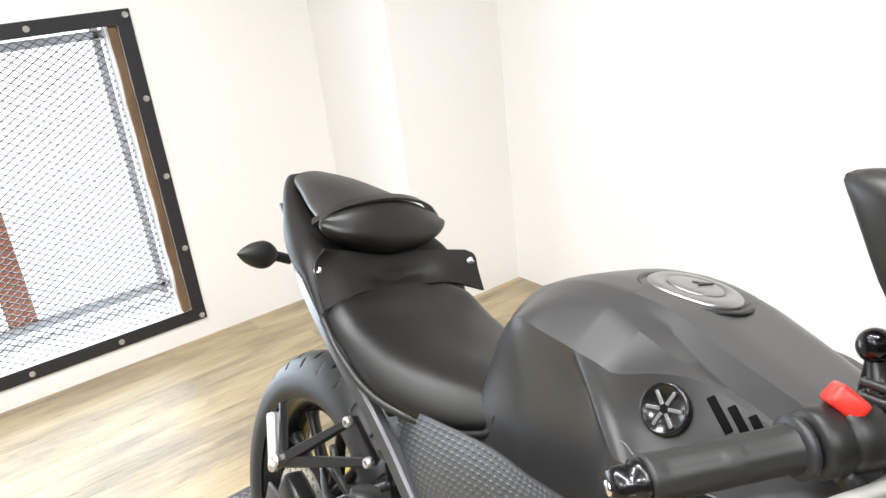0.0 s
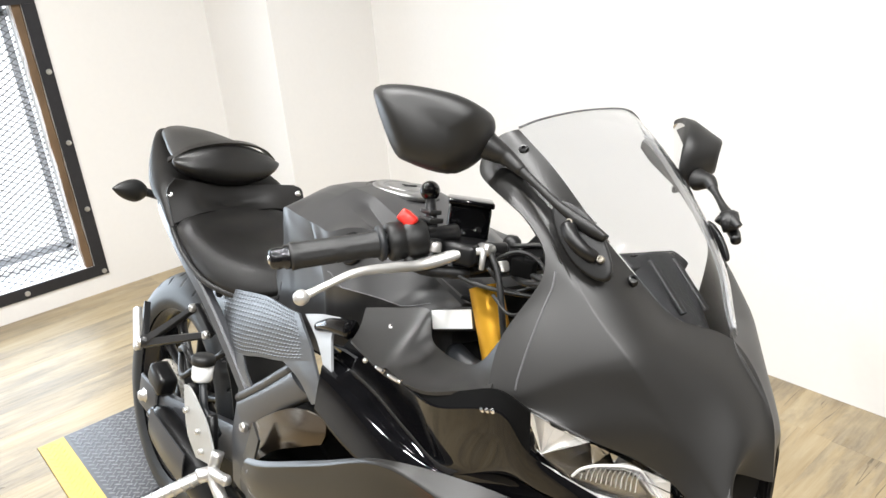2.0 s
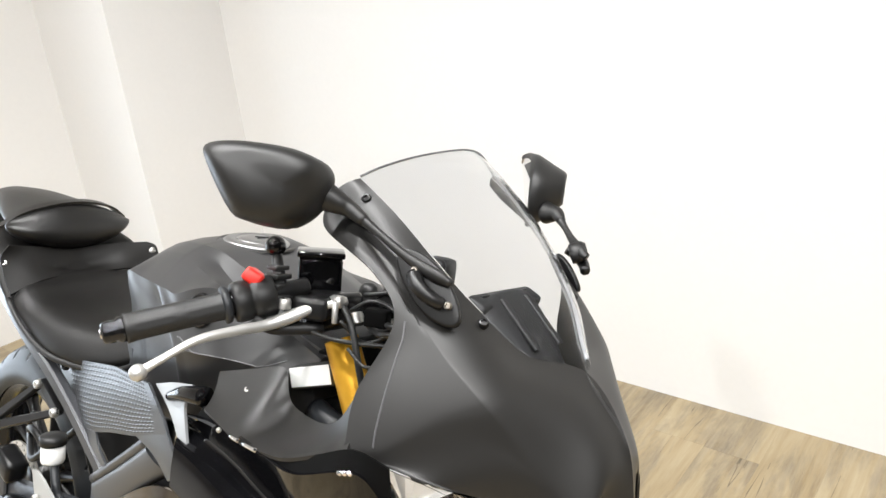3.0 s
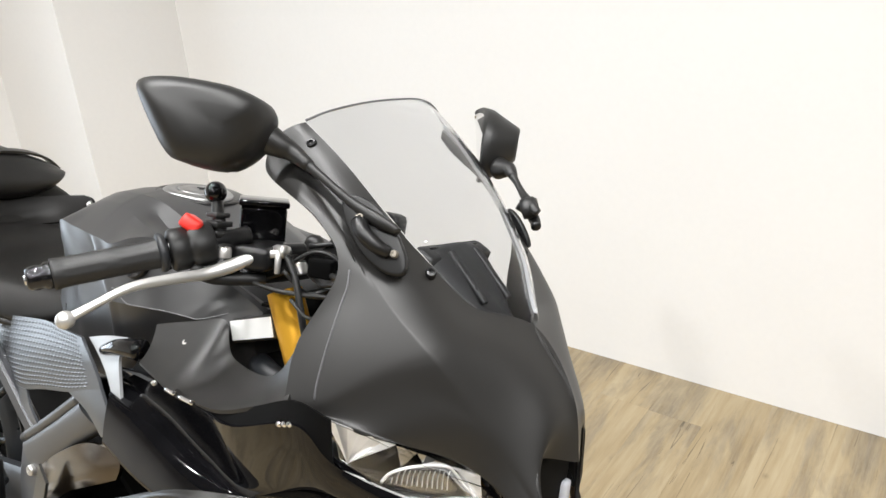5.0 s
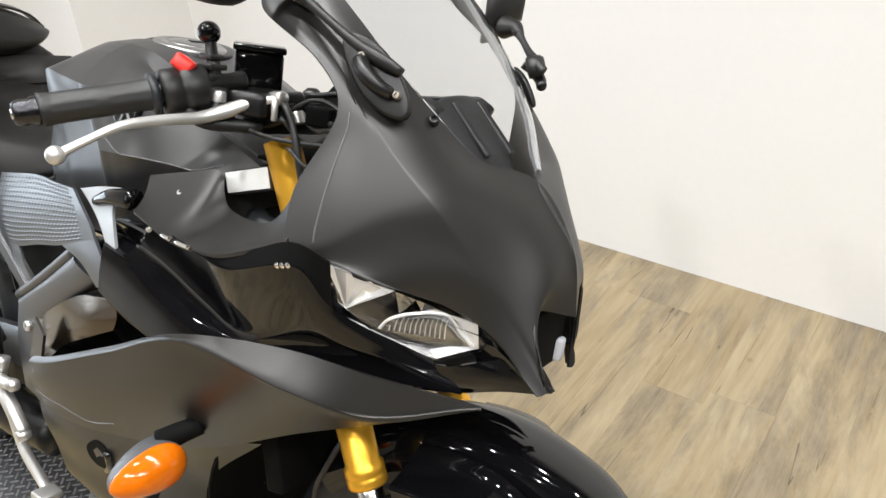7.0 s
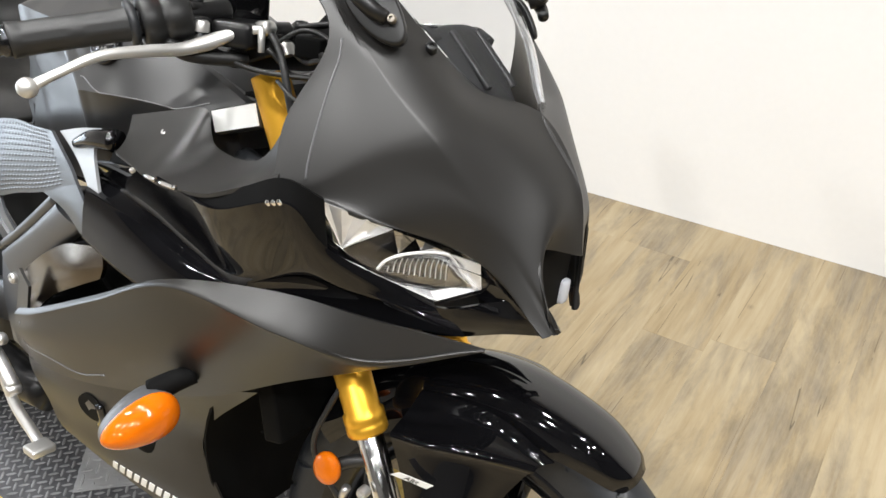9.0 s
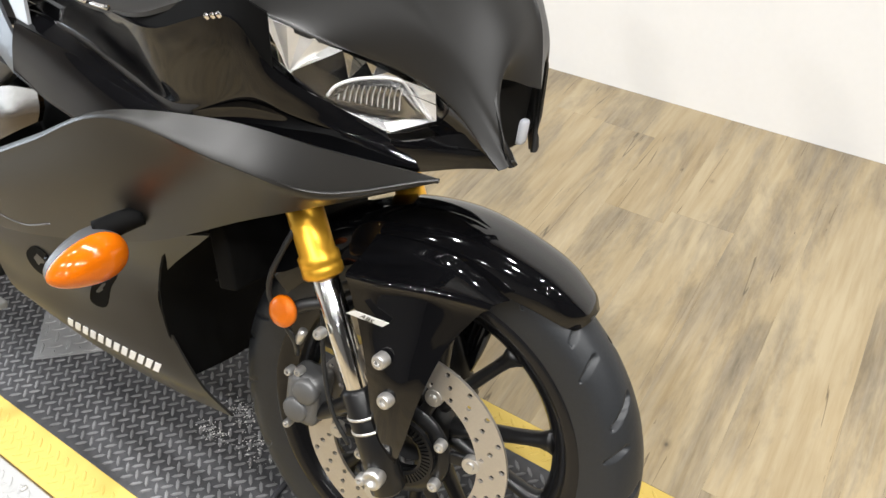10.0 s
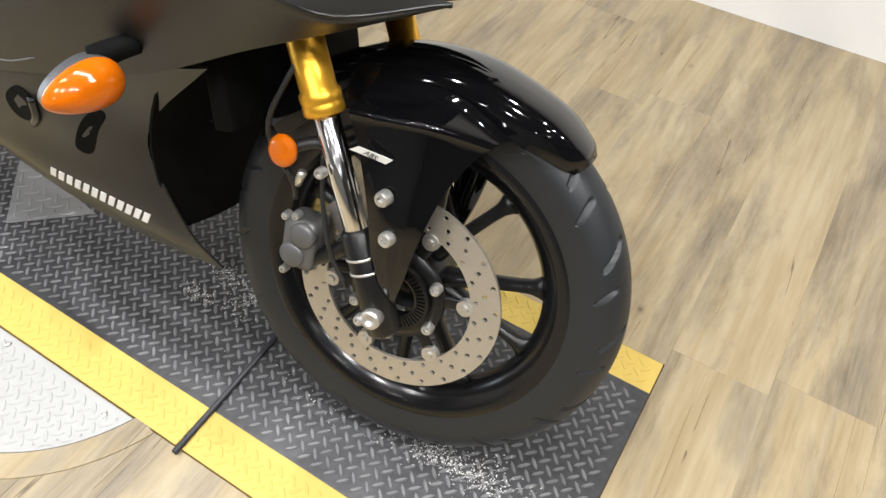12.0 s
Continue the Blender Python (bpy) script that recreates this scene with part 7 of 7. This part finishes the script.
    part("brake_pedal", join(tube([(-0.120, -0.180, 0.340), (-0.040, -0.200, 0.310), (0.040, -0.215, 0.300), (0.075, -0.225, 0.305)], 0.008, 10, 20), box(0.03, 0.035, 0.012, (0.085, -0.232, 0.307), 0.004)), ALLOY, bike, "alloy brake pedal")
    # passenger peg bracket: two arms and the peg folded up
    def arm(p, q, w0, w1):
        """A flat cast arm, from the frame to the peg's pivot."""
        p, q = Vector(p), Vector(q)
        way = (q - p).normalized()
        wide = way.cross(Vector((0, -1, 0.15))).normalized()
        deep = wide.cross(way)
        rows = []
        for f in (-0.04, 0.0, 0.5, 1.0, 1.04):
            w = (w0 + (w1 - w0) * f) * (0.7 if f in (-0.04, 1.04) else 1.0)
            rows.append([p.lerp(q, f) + wide * w * x + deep * 0.007 * y for x, y in ((-1, -0.5), (-0.75, -1), (0.75, -1), (1, -0.5), (1, 0.5), (0.75, 1), (-0.75, 1), (-1, 0.5))])
        return sharp(skin(rows, closed=True, caps=True), 40)
    pg = part("passenger_peg_bracket", join(arm((-0.381, -0.132, 0.634), (-0.476, -0.188, 0.538), 0.006, 0.011), arm((-0.314, -0.132, 0.597), (-0.476, -0.188, 0.532), 0.007, 0.010), arm((-0.381, -0.128, 0.636), (-0.314, -0.128, 0.597), 0.010, 0.010), arm((-0.546, -0.165, 0.598), (-0.484, -0.190, 0.540), 0.003, 0.006), rod((-0.478, -0.175, 0.535), (-0.482, -0.202, 0.534), 0.014, n=16)), CASTBLACK, bike, "black cast passenger foot peg bracket")
    part("passenger_peg", join(arm((-0.484, -0.204, 0.520), (-0.533, -0.190, 0.590), 0.009, 0.012), rod((-0.485, -0.196, 0.524), (-0.485, -0.212, 0.524), 0.010, n=14)), ALLOY, pg, "folded silver foot peg")
    for p in ((-0.381, -0.138, 0.634), (-0.314, -0.138, 0.597), (-0.481, -0.203, 0.534)):
        part("bracket_bolt", bolt(p, (0, -1, 0), 0.009, 0.006), ALLOY, pg)
    # rear brake reservoir, master cylinder, hoses
    rs = part("rear_reservoir", lathe([(0, 0), (0.019, 0), (0.021, 0.004), (0.021, 0.036), (0, 0.036)], 24, Matrix.Translation((-0.305, -0.142, 0.505))), LABEL, bike, "white translucent brake fluid pot")
    part("pot_lid", lathe([(0, 0.018), (0.020, 0.017), (0.024, 0.013), (0.024, 0.0), (0, 0.0)], 24, Matrix.Translation((-0.305, -0.142, 0.541))), PLASTIC, rs, "black screw lid")
    part("rear_hose", tube([(-0.300, -0.142, 0.505), (-0.275, -0.150, 0.475), (-0.265, -0.150, 0.455), (-0.240, -0.145, 0.440), (-0.205, -0.150, 0.43)], 0.008, 8, 20), RUBBER, bike)
    part("rear_master", rod((-0.195, -0.160, 0.375), (-0.215, -0.160, 0.470), 0.011), SATIN, bike)
    for k, pts in enumerate((((-0.48, -0.10, 0.54), (-0.42, -0.11, 0.50), (-0.36, -0.10, 0.52), (-0.30, -0.10, 0.56)), ((-0.52, -0.09, 0.48), (-0.44, -0.12, 0.46), (-0.38, -0.11, 0.50), (-0.32, -0.12, 0.48)), ((-0.56, -0.07, 0.46), (-0.50, -0.10, 0.50), (-0.43, -0.12, 0.52), (-0.38, -0.10, 0.47)))):
        part("wiring", tube(pts, 0.007, 8, 18), PLASTIC, bike)
    part("rear_caliper", box(0.075, 0.045, 0.05, (-0.575, -0.105, 0.400), 0.012, (0, 20, 0)), SATIN, bike, "black rear brake caliper")
    brake_disc(0.070, 0.096, -0.070, 60, Matrix.Translation(REAR), rear_wheel, "brake_disc")
    part("chain_guard", box(0.36, 0.012, 0.045, (-0.47, 0.09, 0.385), 0.006, (0, 8, 0)), PLASTIC, bike)
    part("rear_hugger", panel([[(-0.36, -0.075, 0.56), (-0.36, 0, 0.57), (-0.36, 0.075, 0.56)], [(-0.30, -0.075, 0.46), (-0.30, 0, 0.46), (-0.30, 0.075, 0.46)], [(-0.29, -0.07, 0.38), (-0.29, 0, 0.38), (-0.29, 0.07, 0.38)]], 10, 10, 0.004, inner=(0, 0, 0.5)), PLASTIC, bike, "black inner mudguard")
    # under-tail, plate holder and rear indicators
    part("under_tail", panel([[(-0.44, -0.13, 0.750), (-0.44, 0, 0.745), (-0.44, 0.13, 0.750)], [(-0.62, -0.11, 0.825), (-0.62, 0, 0.82), (-0.62, 0.11, 0.825)], [(-0.84, -0.06, 0.895), (-0.84, 0, 0.89), (-0.84, 0.06, 0.895)]], 14, 10, 0.005, inner=(-0.6, 0, 1.0)), PLASTIC, bike)
    for m in (Matrix(), MIRROR):
        A, ax = Vector((-0.755, -0.099, 0.812)), Vector((0.25, -0.95, 0.10)).normalized()
        side = ax.cross(Vector((0, 0, 1))).normalized()
        up = side.cross(ax)
        rows = []
        for t, s in ((0.0, 0.25), (0.012, 0.7), (0.030, 1.0), (0.052, 0.90), (0.074, 0.55), (0.092, 0.08)):
            rows.append([A + ax * t + (side * 0.024 * math.cos(q) + up * 0.027 * math.sin(q)) * s for q in (2 * math.pi * k / 18 for k in range(18))])
        ind = part("rear_indicator", skin(grid(rows, 16, 18), closed=True, caps=True), PLASTIC, bike, "dark almond-shaped rear indicator", True, m)
        part("indicator_stem", tube([A + Vector((0.0, 0.03, -0.01)), A + ax * 0.01], 0.010, 10, 4), RUBBER, ind, "", True, m)
    # seat seam
    for m in (Matrix(), MIRROR):
        part("seat_rim", tube([(-0.445, -0.166, 0.790), (-0.370, -0.170, 0.750), (-0.280, -0.162, 0.718), (-0.180, -0.130, 0.712), (-0.100, -0.110, 0.735), (-0.085, -0.112, 0.770)], 0.006, 8, 36), PLASTIC, bike, "", True, m if m == Matrix() else m @ Matrix.Translation((0, 0.022, -0.028)))
    # flat strap sewn over the pillion seat
    part("seat_strap", panel([
        [(-0.538, -0.146, 0.916), (-0.520, -0.108, 0.946), (-0.510, -0.060, 0.962), (-0.508, MID, 0.969), (-0.510, 0.028, 0.968), (-0.520, 0.076, 0.957), (-0.538, 0.114, 0.934)],
        [(-0.556, -0.138, 0.922), (-0.540, -0.102, 0.951), (-0.531, -0.058, 0.966), (-0.529, MID, 0.972), (-0.531, 0.026, 0.972), (-0.540, 0.070, 0.962), (-0.556, 0.106, 0.940)],
    ], 4, 36, 0.005, inner=(-0.53, MID, 0.85)), LEATHER, bike, "black pillion strap")
    # screwed panel between the seats, with a scoop in its middle
    part("seat_step", panel([
        [(-0.478, -0.152, 0.888), (-0.490, -0.100, 0.882), (-0.496, -0.060, 0.876), (-0.498, MID, 0.872), (-0.494, 0.030, 0.878), (-0.484, 0.070, 0.882), (-0.462, 0.124, 0.886)],
        [(-0.480, -0.166, 0.864), (-0.478, -0.108, 0.866), (-0.484, -0.062, 0.858), (-0.488, MID, 0.853), (-0.482, 0.032, 0.862), (-0.472, 0.076, 0.872), (-0.452, 0.140, 0.878)],
        [(-0.466, -0.166, 0.836), (-0.460, -0.110, 0.846), (-0.474, -0.060, 0.838), (-0.480, MID, 0.834), (-0.472, 0.030, 0.842), (-0.454, 0.078, 0.854), (-0.436, 0.140, 0.854)],
        [(-0.440, -0.164, 0.800), (-0.440, -0.110, 0.822), (-0.448, -0.060, 0.828), (-0.452, MID, 0.828), (-0.446, 0.030, 0.832), (-0.430, 0.078, 0.836), (-0.412, 0.138, 0.824)],
    ], 18, 36, 0.004, inner=(-0.6, MID, 0.6)), MOULDED, bike, "matte black panel between the seats")
    for p, way in (((-0.480, -0.160, 0.853), (0.5, -0.6, 0.6)), ((-0.450, 0.131, 0.868), (0.6, 0.4, 0.6))):
        part("cover_screw", bolt(p, way, 0.0068, 0.005), ALLOY, bike)
    # side stand
    part("side_stand", join(rod((-0.02, 0.14, 0.30), (-0.06, 0.262, 0.083), 0.011), box(0.07, 0.04, 0.008, (-0.065, 0.270, 0.084), 0.003, (-17, 0, 0))), SATIN, bike, "black side stand")


CASTBLACK = material("cast_black_alloy", (0.020, 0.020, 0.021), 0.32, metal=0.3, grain=0.2, scale=150)
HEEL = material("grey_heel_plate", (0.42, 0.42, 0.41), 0.42, metal=0.4, grain=0.06, scale=200)
build_rear()


TANK_TREE = BVHTree.FromPolygons([v.co for v in tank.data.vertices], [p.vertices for p in tank.data.polygons])


def on_tank(p):
    """The nearest point of the tank's right side, and the way it faces."""
    at, n, _, _ = TANK_TREE.find_nearest(Vector(p))
    return at, (n if n.y < 0 else -n)


def build_tank_details():
    # filler cap
    m = along((0.086, -0.010, 0.9705), (0.086 + 0.09, -0.040, 1.97))
    cap = part("filler_cap", lathe([(0, 0.004), (0.020, 0.004), (0.030, 0.0035), (0.034, 0.002), (0.035, 0.0045), (0.048, 0.004), (0.052, 0.001), (0.052, -0.006), (0, -0.006)], 48, m), CAP, bike, "brushed silver fuel filler cap")
    part("cap_lid", lathe([(0, 0.0065), (0.018, 0.0062), (0.030, 0.005), (0.0315, 0.003), (0, 0.003)], 40, m), CAP, cap)
    part("key_cover", extrude([(-0.008, -0.006), (0.018, 0.0), (-0.008, 0.006), (-0.003, 0)], 0.0022, m @ Matrix.Translation((0.006, 0, 0.0060)), 0.0006), PLASTIC, cap, "dark key cover", False)
    part("cap_ring", lathe([(0.054, -0.002), (0.062, -0.001), (0.064, -0.004), (0.054, -0.006), (0.054, -0.002)], 48, m), MATTE, cap)
    # round emblem as a plain disc with six plain rays
    for s in (Matrix(), Matrix.Translation((0, 0, -0.034)) @ MIRROR):
        em = s @ along((0.1800, -0.1738, 0.8965), (0.1860, -0.2918, 0.9255))
        e = part("tank_emblem", lathe([(0, 0.001), (0.019, 0.001), (0.0205, 0.003), (0.023, 0.003), (0.0245, 0.0), (0.0245, -0.006), (0, -0.006)], 40, em), CHROME_DARK, bike, "round polished tank emblem with plain rays")
        for k in range(6):
            part("emblem_ray", box(0.0135, 0.0034, 0.0016, (0.0110, 0, 0.0018), 0.0004), CAP, e, "", False, em @ Matrix.Rotation(radians(60 * k + 12), 4, "Z"))
        line = [on_tank(p)[0] for p in spline([(0.150, -0.198, 0.860), (0.185, -0.195, 0.845), (0.230, -0.186, 0.838), (0.285, -0.165, 0.842), (0.325, -0.140, 0.856)], 30)]
        part("tank_seam", tube(line, 0.0009, 8, 60), GREYEDGE, bike, "", True, s)
        for k in range(3):
            c, n = on_tank((0.225 + 0.0145 * k, -0.164 + 0.005 * k, 0.9085 + 0.001 * k))
            tall = Vector((1.0, 0, -1.0))
            tall = (tall - n * tall.dot(n)).normalized()
            wide = tall.cross(n)
            frame_at = Matrix((wide, tall, n)).transposed().to_4x4()
            frame_at.translation = c
            part("tank_vent", box(0.0075, 0.033 - 0.009 * k, 0.003, (0, 0, 0.0006), 0.001), RUBBER_AND_SHADE, bike, "", True, s @ frame_at)



CAP = material("brushed_cap_metal", (0.34, 0.34, 0.34), 0.34, metal=0.9, grain=0.08, scale=200)
build_tank_details()


# ---- floor planks ----
def build_planks():
    rng = random.Random(3)
    cols = []
    x0, x1, y0, y1 = ROOM[0], ROOM[1], ROOM[2], ROOM[3]
    n = 7
    cols += [(x0 + (PX0 - x0) * k / n, x0 + (PX0 - x0) * (k + 1) / n) for k in range(n)]
    n = 15
    cols += [(PX0 + (PX1 - PX0) * k / n, PX0 + (PX1 - PX0) * (k + 1) / n) for k in range(n)]
    n = 21
    cols += [(PX1 + (x1 - PX1) * k / n, PX1 + (x1 - PX1) * (k + 1) / n) for k in range(n)]
    shared = {}

    def plank(xa, xb, ya, yb):
        key = (round(xb - xa, 4), round(yb - ya, 3))
        if key not in shared:
            w, h = xb - xa - 0.0001, yb - ya - 0.0001
            me = bpy.data.meshes.new("plank")
            e = 0.0003
            vs = [(-w / 2, -h / 2, -0.006), (w / 2, -h / 2, -0.006), (w / 2, h / 2, -0.006), (-w / 2, h / 2, -0.006),
                  (-w / 2, -h / 2, -e), (w / 2, -h / 2, -e), (w / 2, h / 2, -e), (-w / 2, h / 2, -e),
                  (-w / 2 + e, -h / 2 + e, 0), (w / 2 - e, -h / 2 + e, 0), (w / 2 - e, h / 2 - e, 0), (-w / 2 + e, h / 2 - e, 0)]
            fs = [(8, 9, 10, 11)] + [(k, (k + 1) % 4, (k + 1) % 4 + 4, k + 4) for k in range(4)] + [(k + 4, (k + 1) % 4 + 4, (k + 1) % 4 + 8, k + 8) for k in range(4)]
            me.from_pydata(vs, [], fs)
            me.materials.append(OAK)
            shared[key] = me
        ob = new("plank", shared[key])
        ob.parent = floor
        ob.location = ((xa + xb) / 2, (ya + yb) / 2, 0)

    for xa, xb in cols:
        inside = PX0 - 1e-6 < xa and xb < PX1 + 1e-6
        for ya, yb in ([(y0, PY0 - 0.002), (PY1 + 0.002, y1)] if inside else [(y0, y1)]):
            y = ya
            first = rng.uniform(0.25, 1.3)
            while y < yb - 1e-6:
                e = min(yb, y + (first if first else 1.45))
                if yb - e < 0.12:
                    e = yb
                plank(xa, xb, y, e)
                y, first = e, 0


build_planks()
